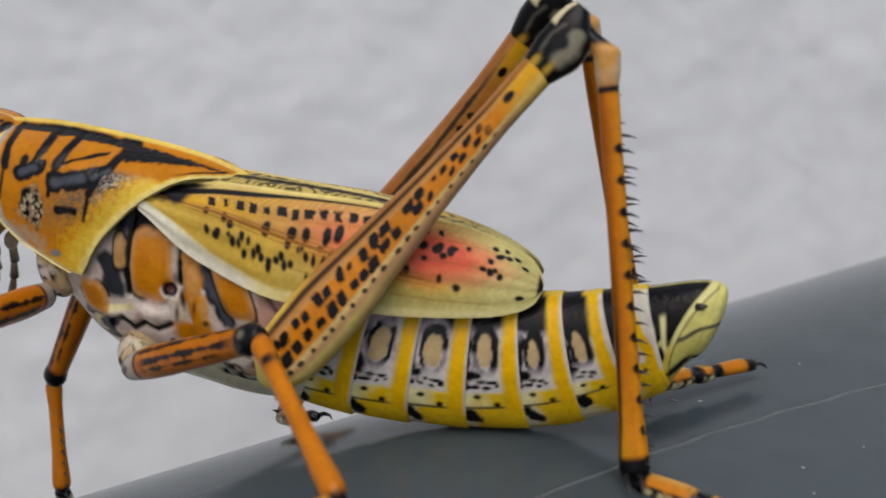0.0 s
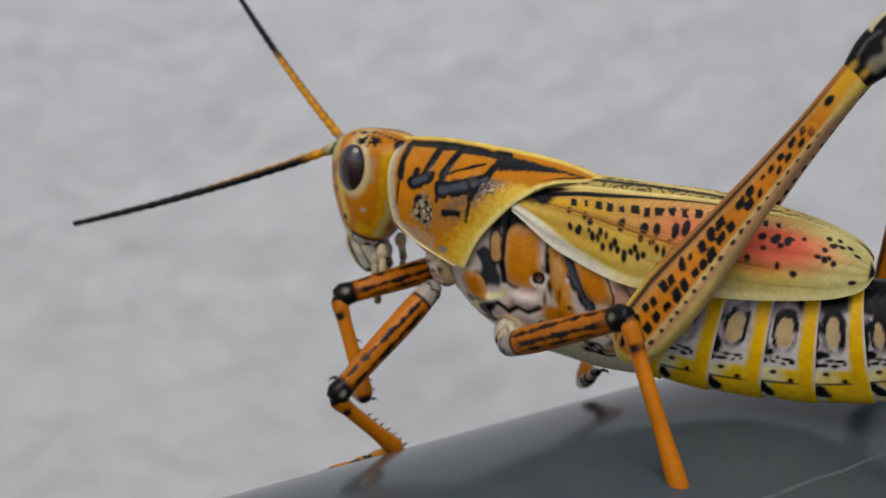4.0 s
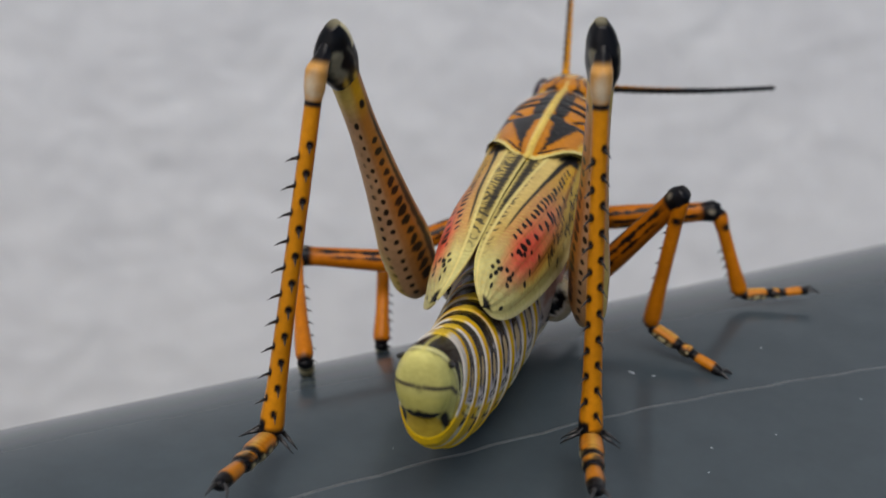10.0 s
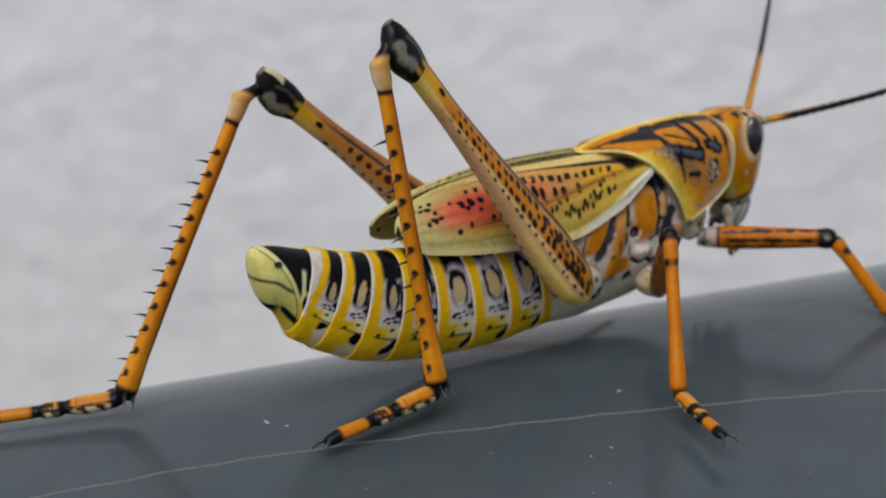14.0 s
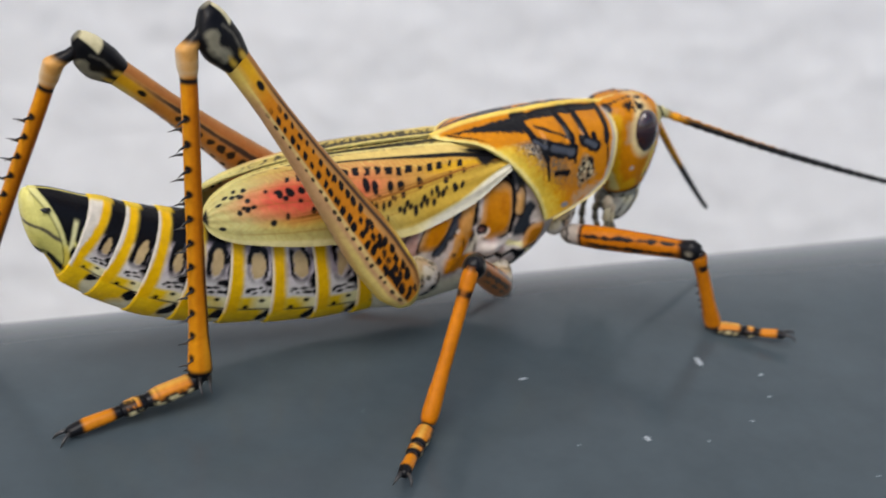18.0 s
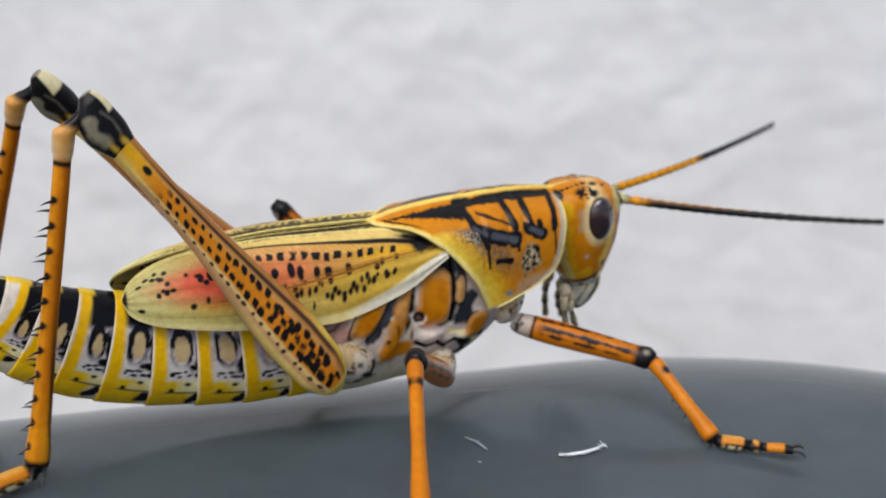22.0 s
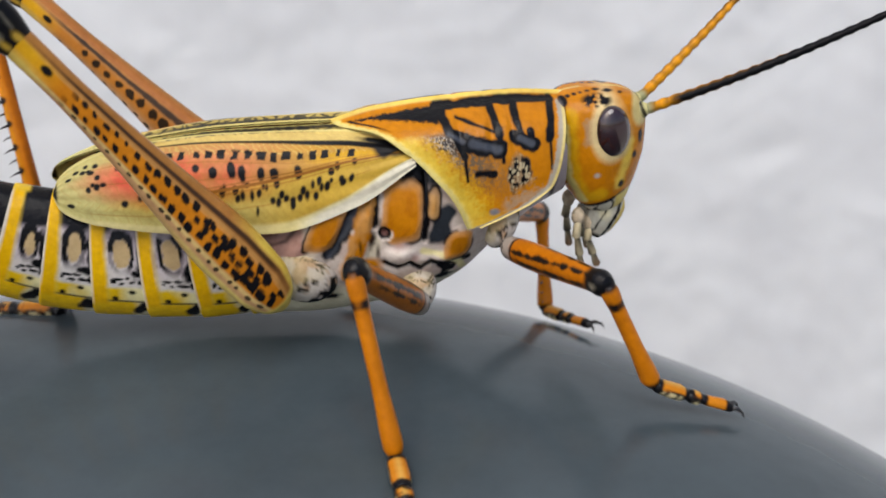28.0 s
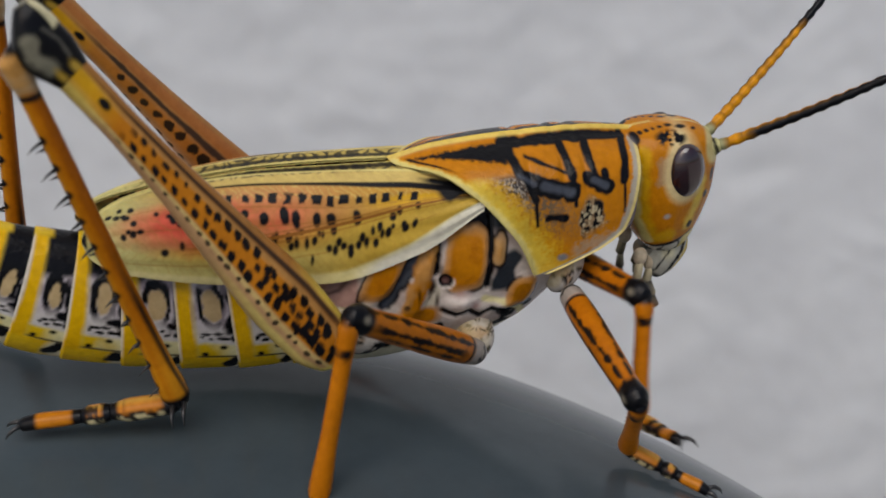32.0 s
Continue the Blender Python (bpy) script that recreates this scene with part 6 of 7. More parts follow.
    step_leg("HR", (
        (0, -19.99, -1.2, 14.91, -29.23, -4.72, -11.93, -37.05, -12.45, -12.13),
        (0.5, -19.64, -0.92, 15.13, -27.87, -5.13, -12.04, -41.99, -6.99, -10.76),
        (1, -19.53, -2.46, 15.42, -26.49, -5.56, -12.15, -34.37, -13.22, -12.49),
        (1.5, -19.4, -1.62, 15.4, -26.14, -5, -12.26, -38, -9.34, -12.2),
        (2, -19.43, -2.14, 15.41, -25.8, -4.44, -12.37, -33.82, -11.81, -13.92),
        (2.5, -21.96, -1.94, 13.73, -23.41, -6.01, -14.88, -30.75, -13.66, -16.7),
        (3, -20.57, -4.04, 15.06, -26.66, -2.51, -12.84, -33.31, -10.43, -16.59),
        (3.5, -20.66, -1.7, 14.56, -26.66, -2.51, -12.84, -33.31, -10.43, -16.56),
        (5.5, -21.89, -23.98, 8.46, -3.82, -30.89, -12.78, -3.49, -41.36, -16.12),
        (6, -10.62, -23.76, 14.07, -3.82, -30.89, -12.78, -3.49, -41.36, -16.12),
        (6.5, -0.94, -25.05, 12.34, -3.19, -27.8, -15.86, -3.16, -37.35, -21.57),
        (7, -22.34, -3.1, 13.8, -27.25, -12.51, -12.76, -36.6, -6.8, -12.3),
        (7.5, -23.5, -1.79, 12.67, -25.79, -13.5, -13.29, -25.81, -25.97, -19.65),
        (8, -22.13, 0.59, 13.07, -22.43, -13.25, -11.96, -22.75, -23.35, -16.31),
        (8.5, -21.23, -1.13, 14.06, -23.26, -12.02, -12.11, -20.38, -25.58, -20.97),
        (9, -18.89, -6.5, 16.15, -18.85, -13, -11.7, -29.5, -12.1, -8.9),
        (9.5, -18.57, -6.19, 16.3, -19.2, -11.68, -11.73, -21.54, -19.11, -17.9),
        (10, -19.2, -7.62, 16, -21.54, -10.38, -12.37, -32.07, -12.17, -9.71),
        (10.5, -15.89, -7.54, 17.53, -27.07, -10.8, -8.06, -29.9, -11.09, -13.03),
        (11, -17.13, -8.35, 16.96, -32.4, -15.96, -5.99, -27.83, -12.45, -15.36),
        (11.5, -22.75, -9.17, 13.76, -35.84, -16.01, -11.05, -38, -17.48, -14.6),
        (12, -25.73, -12.52, 10.83, -32.5, -9.46, -16.78, -41.31, -15.85, -15.13),
        (12.5, -27.27, -12.8, 9.13, -36.91, -5.31, -16.76, -46.45, -10.56, -16.38),
        (13, -30.36, -13.07, 5.19, -42.46, -2.6, -18.52, -52.65, -6.66, -17.73),
        (13.5, -25.7, -9.23, 11.36, -30.46, -4.63, -16.51, -37.88, 3.47, -16.51),
        (14, -23.1, -4.82, 13.48, -22.7, -9.4, -14.75, -33.62, -9.98, -15.95),
        (14.5, -23.72, -6.82, 13.13, -29.88, -4.98, -14.73, -40.66, -3.42, -16.2),
        (15, -25.63, -7.24, 11.55, -38.83, -5.79, -13.78, -44.43, -14.22, -9.46),
        (15.5, -23.87, -2.62, 12.59, -33.75, -3.78, -14.23, -37.61, 6.01, -17.61),
        (16, -23.1, -4.82, 13.48, -22.7, -9.4, -14.75, -33.62, -9.98, -15.95),
        (16.5, -23.72, -6.82, 13.13, -29.88, -4.98, -14.73, -40.66, -3.42, -16.2),
        (17, -25.63, -7.24, 11.55, -38.83, -5.79, -13.78, -44.43, -14.22, -9.46),
        (17.5, -23.7, -3.53, 12.87, -31.8, -5.09, -14.52, -40.73, 1.15, -16.17),
        (18, -22.19, -5.59, 14.18, -23.68, -7.98, -14.28, -34.5, -8.75, -16.13),
        (18.5, -22.28, -8.04, 14.27, -30.88, -7.09, -12.97, -38.48, -14.28, -9.59),
        (19, -25.84, -6.56, 11.35, -38.26, -3.96, -14.29, -48.47, -8.02, -14.78),
        (19.5, -23.13, -7.2, 13.66, -31.33, -8.42, -13.8, -38.28, 0.06, -14.77),
        (20, -22.34, -6.12, 14.1, -21.12, -7.87, -14.42, -31.87, -10.09, -15.13),
        (20.5, -21.61, -6.32, 14.62, -30.04, -10.09, -12.52, -38.71, -3.97, -14.53),
        (21, -23.05, -7.17, 13.63, -34.23, -6.9, -12.69, -44.45, -4.43, -13.93),
        (21.5, -25.62, -3.47, 11.21, -35.92, -1.02, -15.07, -46.14, -5.08, -14.28),
        (22, -23.1, -2.98, 13.24, -29.35, -7.28, -14.34, -39.57, -11.34, -14.29),
        (22.5, -22.77, -4.9, 13.69, -21.94, -8.21, -14.59, -32.77, -10.15, -14.71),
        (23, -23.21, -8.35, 13.49, -27.35, -6.97, -14.78, -38.11, -9.25, -14.92),
        (23.5, -22.34, -12.32, 14.1, -31.66, -9.18, -12.75, -41.86, -13.23, -14.11),
        (24, -24.83, -9.22, 12.16, -35.81, -5.15, -13.93, -46.02, -9.22, -13.75),
        (24.5, -24.94, -12.43, 12.17, -36.54, -9.06, -13.74, -46.75, -13.12, -13.83),
        (25, -23.47, -8.59, 13.28, -27.29, -6.64, -15, -38.05, -8.92, -15.14),
        (25.5, -23.16, -10.27, 13.36, -32.14, -7.44, -13.65, -42.34, -11.5, -15.01),
        (26, -26.21, -4.87, 10.89, -36.84, -2.01, -15.5, -47.05, -6.08, -15.32),
        (26.5, -18.18, -13.23, 15.86, -27.93, -10.59, -10.9, -38.13, -14.65, -11.45),
        (27, -20.15, -10.12, 15.33, -27.92, -8.24, -12.13, -38.13, -12.3, -12.68),
        (27.5, -19.95, -11.59, 15.24, -27.55, -11.19, -12.32, -37.76, -15.25, -12.87),
        (28, -22.58, -9.8, 13.83, -28.8, -7.36, -13.98, -39.01, -11.43, -14.53),
        (28.5, -19.7, -18.17, 13.43, -23.67, -14.54, -14.66, -33.88, -18.6, -16.24),
        (29, -21, -14.18, 14.05, -25.55, -10.44, -13.94, -35.75, -14.5, -15.53),
        (29.5, -20.21, -13.16, 14.79, -21.53, -9.52, -13.56, -32.17, -14.11, -16.27),
        (30, -20.37, -9.7, 15.25, -17.52, -8.61, -13.19, -26.21, -3.22, -17.24),
        (30.5, -22.19, -8.83, 14.18, -16.04, -7.84, -13.63, -27.29, -8.44, -16.14),
        (31, -21.2, -13.14, 14.19, -15.88, -7.81, -13.4, -21.36, -16.17, -8.82),
        (31.5, -22.56, -10.84, 13.77, -15.32, -7.64, -13.71, -25.48, -2.62, -16.5),
        (32, -22.47, -7.97, 14.03, -15.81, -6.98, -13.77, -26.6, -5.59, -15.36),
    ))
    step_leg("ML", (
        (0, -6.37, 13.1, -5.55, -14.75, 22.45, -9.64, -10.25, 28.45, -10.01),
        (0.5, -6.02, 14.3, -6.33, -14.31, 24.17, -9.17, -9.82, 30.16, -9.55),
        (1, -6.35, 14.13, -6.67, -14.92, 23.56, -10.14, -10.42, 29.55, -10.51),
        (1.5, -6.62, 14.02, -7.03, -14.86, 23.12, -11.84, -10.36, 29.11, -12.21),
        (2, -6.32, 14.23, -6.74, -14.03, 23.96, -11.22, -9.54, 29.95, -11.59),
        (2.5, -6.78, 13.16, -6.11, -12.62, 21.2, -12.81, -8.14, 27.2, -13.2),
        (3, -5.79, 13.14, -4.76, -10.33, 12.03, -17.11, -5.84, 18.01, -16.59),
        (3.5, -6.82, 12.01, -5.08, -10.62, 14.38, -16.74, -6.14, 20.36, -16.77),
        (5.5, -6.4, 14.45, -7.2, -16.26, 19.86, -14.1, -12.46, 25.7, -14.07),
        (6, -4.07, 13.2, -2.9, -4.62, 12.57, -16.07, -6.75, 19.76, -15.92),
        (6.5, -4.63, 12.77, -3.13, -5.05, 13.71, -16.42, -8.3, 20.55, -15.91),
        (7, -4.97, 13.28, -3.88, -6.14, 15.83, -16.78, -9.23, 22.61, -15.99),
        (7.5, -5.76, 13.26, -4.87, -9.45, 16.99, -16.71, -12.68, 23.99, -15.69),
        (8, -6.31, 15.03, -7.95, -15.78, 20.33, -15.46, -19.45, 26.85, -14.82),
        (8.5, -4.42, 15, -5.22, -7.64, 17.86, -16.69, -9.86, 22.8, -15.62),
        (9, -1.82, 19.31, -9.26, -12.15, 23.1, -16.54, -16.86, 28.62, -14.61),
        (9.5, -1.23, 19.19, -8.14, -5.88, 25.33, -18.2, -13.56, 27.2, -13.12),
        (10, 0.07, 20.76, -12.78, -11.2, 15.31, -16.97, -6.09, 16.7, -22.28),
        (10.5, -1.29, 20.29, -11.44, -6.44, 25.16, -22.85, -12.29, 22.62, -17.68),
        (11, -4.89, 17.84, -14.43, -15.17, 22.29, -21.4, -22.43, 21.68, -19.62),
        (11.5, -4.33, 17.82, -9.32, -13.06, 19.82, -19.39, -14.45, 22.52, -17.56),
        (12, -4.79, 17.21, -9.23, -14.83, 8.65, -9.37, -10.34, 14.65, -9.74),
        (12.5, -5.44, 16.59, -9.08, -16.97, 10.19, -9.04, -12.48, 16.18, -9.41),
        (13, -6.07, 16.27, -10.18, -17.35, 9.55, -8.79, -12.85, 15.55, -9.16),
        (13.5, -6.07, 16.27, -10.18, -17.35, 9.55, -8.79, -12.85, 15.55, -9.16),
        (14, 12.43, 19.72, -9.01, 1, 19, -15.57, 5.49, 24.99, -15.94),
        (14.5, 12.43, 19.72, -9.01, 1, 19, -15.57, 5.49, 24.99, -15.94),
        (15, 12.43, 19.72, -9.01, 1, 19, -15.57, 5.49, 24.99, -15.94),
        (15.5, 12.43, 19.72, -9.01, 1, 19, -15.57, 5.49, 24.99, -15.94),
        (16, 12.43, 19.72, -9.01, 1, 19, -15.57, 5.49, 24.99, -15.94),
        (16.5, 12.43, 19.72, -9.01, 1, 19, -15.57, 5.49, 24.99, -15.94),
        (17, 12.43, 19.72, -9.01, 1, 19, -15.57, 5.49, 24.99, -15.94),
        (17.5, -3.39, 14.97, -3.79, 1, 19, -15.57, 5.49, 24.99, -15.94),
        (18, 12.43, 19.72, -9.01, 1, 19, -15.57, 5.49, 24.99, -15.94),
        (18.5, 12.43, 19.72, -9.01, 1, 19, -15.57, 5.49, 24.99, -15.94),
        (19, 12.43, 19.72, -9.01, 1, 19, -15.57, 5.49, 24.99, -15.94),
        (19.5, -4.1, 14.66, -4.19, 1, 19, -15.57, 5.49, 24.99, -15.94),
        (20, 12.43, 19.72, -9.01, 1, 19, -15.57, 5.49, 24.99, -15.94),
        (20.5, 12.43, 19.72, -9.01, 1, 19, -15.57, 5.49, 24.99, -15.94),
        (21, 12.43, 19.72, -9.01, 1, 19, -15.57, 5.49, 24.99, -15.94),
        (21.5, 12.43, 19.72, -9.01, 1, 19, -15.57, 5.49, 24.99, -15.94),
        (22, -4.27, 14.58, -4.3, 1, 19, -15.57, 5.49, 24.99, -15.94),
        (22.5, 12.43, 19.72, -9.01, 1, 19, -15.57, 5.49, 24.99, -15.94),
        (23, 12.43, 19.72, -9.01, 1, 19, -15.57, 5.49, 24.99, -15.94),
        (23.5, 12.43, 19.72, -9.01, 1, 19, -15.57, 5.49, 24.99, -15.94),
        (24, 12.43, 19.72, -9.01, 1, 19, -15.57, 5.49, 24.99, -15.94),
        (24.5, 12.43, 19.72, -9.01, 1, 19, -15.57, 5.49, 24.99, -15.94),
        (25, 12.43, 19.72, -9.01, 1, 19, -15.57, 5.49, 24.99, -15.94),
        (25.5, 12.43, 19.72, -9.01, 1, 19, -15.57, 5.49, 24.99, -15.94),
        (26, 12.43, 19.72, -9.01, 1, 19, -15.57, 5.49, 24.99, -15.94),
        (26.5, 12.43, 19.72, -9.01, 1, 19, -15.57, 5.49, 24.99, -15.94),
        (27, 12.43, 19.72, -9.01, 1, 19, -15.57, 5.49, 24.99, -15.94),
        (27.5, 12.43, 19.72, -9.01, 1, 19, -15.57, 5.49, 24.99, -15.94),
        (28, 12.43, 19.72, -9.01, 1, 19, -15.57, 5.49, 24.99, -15.94),
        (28.5, 12.43, 19.72, -9.01, 1, 19, -15.57, 5.49, 24.99, -15.94),
        (29, 12.43, 19.72, -9.01, 1, 19, -15.57, 5.49, 24.99, -15.94),
        (29.5, 12.43, 19.72, -9.01, 1, 19, -15.57, 5.49, 24.99, -15.94),
        (30, 12.43, 19.72, -9.01, 1, 19, -15.57, 5.49, 24.99, -15.94),
        (30.5, 12.43, 19.72, -9.01, 1, 19, -15.57, 5.49, 24.99, -15.94),
        (31, 12.43, 19.72, -9.01, 1, 19, -15.57, 5.49, 24.99, -15.94),
        (31.5, 12.43, 19.72, -9.01, 1, 19, -15.57, 5.49, 24.99, -15.94),
        (32, 12.43, 19.72, -9.01, 1, 19, -15.57, 5.49, 24.99, -15.94),
    ))
    step_leg("MR", (
        (0, -2.27, -18.18, -19.92, -2.3, -5, -20.64, -6.55, 0.1, -17.15),
        (0.5, -1.83, -18.62, -19.56, -1.39, -5.43, -19.85, -1.44, -5.89, -19.65),
        (1, 0.33, -19.48, -19.91, -0.08, -6.35, -21.11, -4.7, -1.28, -18.08),
        (1.5, -0.89, -18.16, -21.39, 0.03, -5, -20.83, -4.11, 0.4, -17.71),
        (2, -6.04, -12.81, -22.2, -1.46, -0.76, -19.35, -5.1, 4.96, -16.15),
        (2.5, -0.29, -18.88, -20.61, -0.38, -5.7, -21.32, -3.97, -0.09, -17.89),
        (3, -3.06, -16.46, -21.82, -1.01, -3.51, -20.3, -4.55, 2.01, -16.65),
        (3.5, 3.65, -21.22, -17.25, 1.18, -9.72, -23.25, -2.36, -4.21, -19.59),
        (5.5, 12.07, -18.03, -21.92, 10.58, -5, -20.4, 15.07, -10.99, -23.03),
        (6, 5.17, -21.47, -10.28, 7.43, -11.45, -18.58, 11.92, -17.45, -21.2),
        (6.5, 9.1, -18.72, -4.49, 4.28, -17.91, -16.75, 6.55, -24.64, -17.28),
        (7, 3.16, -18.13, -3.47, 1.12, -24.36, -14.93, 1.19, -31.83, -15.61),
        (7.5, 3.42, -21.02, -9.1, 9.58, -28.84, -17.77, 10.84, -36.12, -19.12),
        (8, 7.93, -17.21, -2.28, 9.69, -24.29, -13.28, 12.14, -31.38, -13.25),
        (8.5, 4.22, -13.15, 0.95, 5.17, -21.1, -7.93, 9.5, -27.91, -8.6),
        (9, 12.99, -18.76, -7.22, 2.38, -21.56, -14.56, 0.81, -28.84, -15.44),
        (9.5, 13.57, -19.4, -9.72, 1.64, -14.75, -14.79, -0.09, -22.02, -15.41),
        (10, -0.75, -13.3, -0.64, 0.57, -12.19, -13.73, -2.05, -18.94, -15.69),
        (10.5, 20.25, -12.86, -9.27, 17.34, -23.26, -16.93, 22.75, -28.61, -17.45),
        (11, 6.65, -19.33, -4.86, 8.86, -27.67, -14.85, 10.49, -34.99, -15.07),
        (11.5, 3, -17.3, -4.62, 4.79, -23.22, -17.89, 5.55, -30.54, -17.92),
        (12, -1.09, -16.18, -3.18, 0.24, -17.58, -16.24, -1.14, -24.91, -16.95),
        (12.5, 0.08, -16.32, -2.79, 1.83, -17.59, -15.83, 5.96, -22.05, -17.01),
        (13, 2.42, -19.52, -5.84, 6.48, -21.41, -18.26, 6.23, -28.9, -18.06),
        (13.5, -2.05, -18.01, -6.74, -8.51, -24.41, -15.02, -12.01, -31.39, -13.44),
        (14, -3.03, -15.55, -4.05, -6.78, -20.75, -15.59, -9.2, -27.83, -15.94),
        (14.5, -0.27, -17.24, -3.87, 2.15, -20.85, -16.34, 4.07, -28.05, -16.95),
        (15, 3.39, -18.85, -4.4, 8.6, -22.82, -15.87, 12.94, -28.42, -18),
        (15.5, -0.84, -17.14, -4.12, -1.13, -23.19, -15.85, -0.37, -30.09, -15.21),
        (16, -3.03, -15.55, -4.05, -6.78, -20.75, -15.59, -10.07, -27.44, -14.82),
        (16.5, -0.18, -17.28, -3.9, 2.17, -20.54, -16.52, 2.34, -28.4, -15.64),
        (17, 3.58, -18.93, -4.47, 8.64, -22.2, -16.22, 10.36, -29.5, -16.5),
        (17.5, -1.5, -16.32, -3.67, -0.68, -19.24, -16.57, -4.06, -27.32, -15.71),
        (18, -3.83, -14.87, -4.13, -8.81, -18.52, -15.8, -13.76, -24.1, -15.02),
        (18.5, 3.09, -16.94, -2.03, 8.44, -22.17, -13, 8.92, -29.81, -11.43),
        (19, 1.7, -18.46, -4.43, 5.85, -21.13, -16.68, 6.5, -28.6, -16.96),
        (19.5, -2.06, -16.01, -3.62, -2.27, -20.17, -16.28, -4.98, -27.46, -16.03),
        (20, -4.24, -14.69, -4.37, -9.32, -18.65, -15.89, -14.27, -24.22, -15.05),
        (20.5, 0.37, -16.2, -2.28, 2.58, -23.58, -13.21, 2.33, -30.88, -10.39),
        (21, 4.31, -19.17, -4.7, 9.68, -22.37, -16.32, 12.36, -29.34, -17.01),
        (21.5, 0.53, -17.38, -3.48, 0.6, -24.38, -14.59, 2.43, -31.64, -14.86),
        (22, -1.84, -16.39, -3.97, -5.54, -28.06, -8.91, -1.05, -34.06, -9.28),
        (22.5, -3.1, -15.4, -3.98, -8.01, -21.49, -14.49, -3.24, -27.45, -13.76),
        (23, -0.98, -16.56, -3.53, -1.01, -20.49, -16.13, -3.84, -27.11, -14.01),
        (23.5, 3.63, -19, -4.52, 7.92, -25.39, -14.03, 9.63, -32.65, -12.96),
        (24, 1.89, -18.65, -4.62, 1.96, -29.63, -11.95, 1.65, -37.09, -11.31),
        (24.5, -0.24, -17.46, -4.29, -2.34, -27.87, -12.23, -4.34, -35.16, -11.62),
        (25, -1.06, -16.76, -3.81, -0.65, -20.7, -16.4, -4.05, -27.38, -16.31),
        (25.5, 3.41, -18.85, -4.39, 8.86, -23.82, -15.33, 10.49, -31.13, -15.61),
        (26, 1.53, -18.15, -4.07, 3.48, -26.28, -14.28, 3.58, -33.78, -14.31),
        (26.5, 2.04, -17.79, -3.39, 4.55, -22.75, -15.36, 5.13, -30.21, -15.69),
        (27, 1.88, -18.44, -4.32, 5.64, -24.27, -15.55, 10.14, -30.26, -15.88),
        (27.5, 1.32, -17.99, -3.96, 3.86, -23.44, -15.71, 4.37, -30.9, -16.1),
        (28, -0.1, -17, -3.47, 1.95, -21.23, -15.81, 2.28, -28.67, -16.27),
        (28.5, -0.91, -16.71, -3.7, -0.33, -19.98, -16.59, 4.17, -25.96, -17.01),
        (29, -2.28, -16.6, -4.6, -2.71, -20.17, -17.3, 1.78, -26.15, -17.81),
        (29.5, 2.61, -19.86, -6.44, -5.69, -22.59, -16.14, -1.21, -28.58, -16.61),
        (30, -3.62, -16.67, -6.14, -8.68, -25.02, -15.02, -4.18, -31.01, -15.4),
        (30.5, -4.15, -16.5, -6.51, -8.66, -28.82, -8.52, -4.17, -34.8, -8.88),
        (31, -4.54, -15.32, -5.44, -8.5, -27.58, -8.31, -4.01, -33.58, -8.67),
        (31.5, -4.53, -13.86, -3.95, -7.34, -16.94, -15.83, -2.83, -22.94, -15.48),
        (32, -5.02, -13.22, -3.89, -7.57, -15.42, -16.65, -3.07, -21.42, -16.48),
    ))
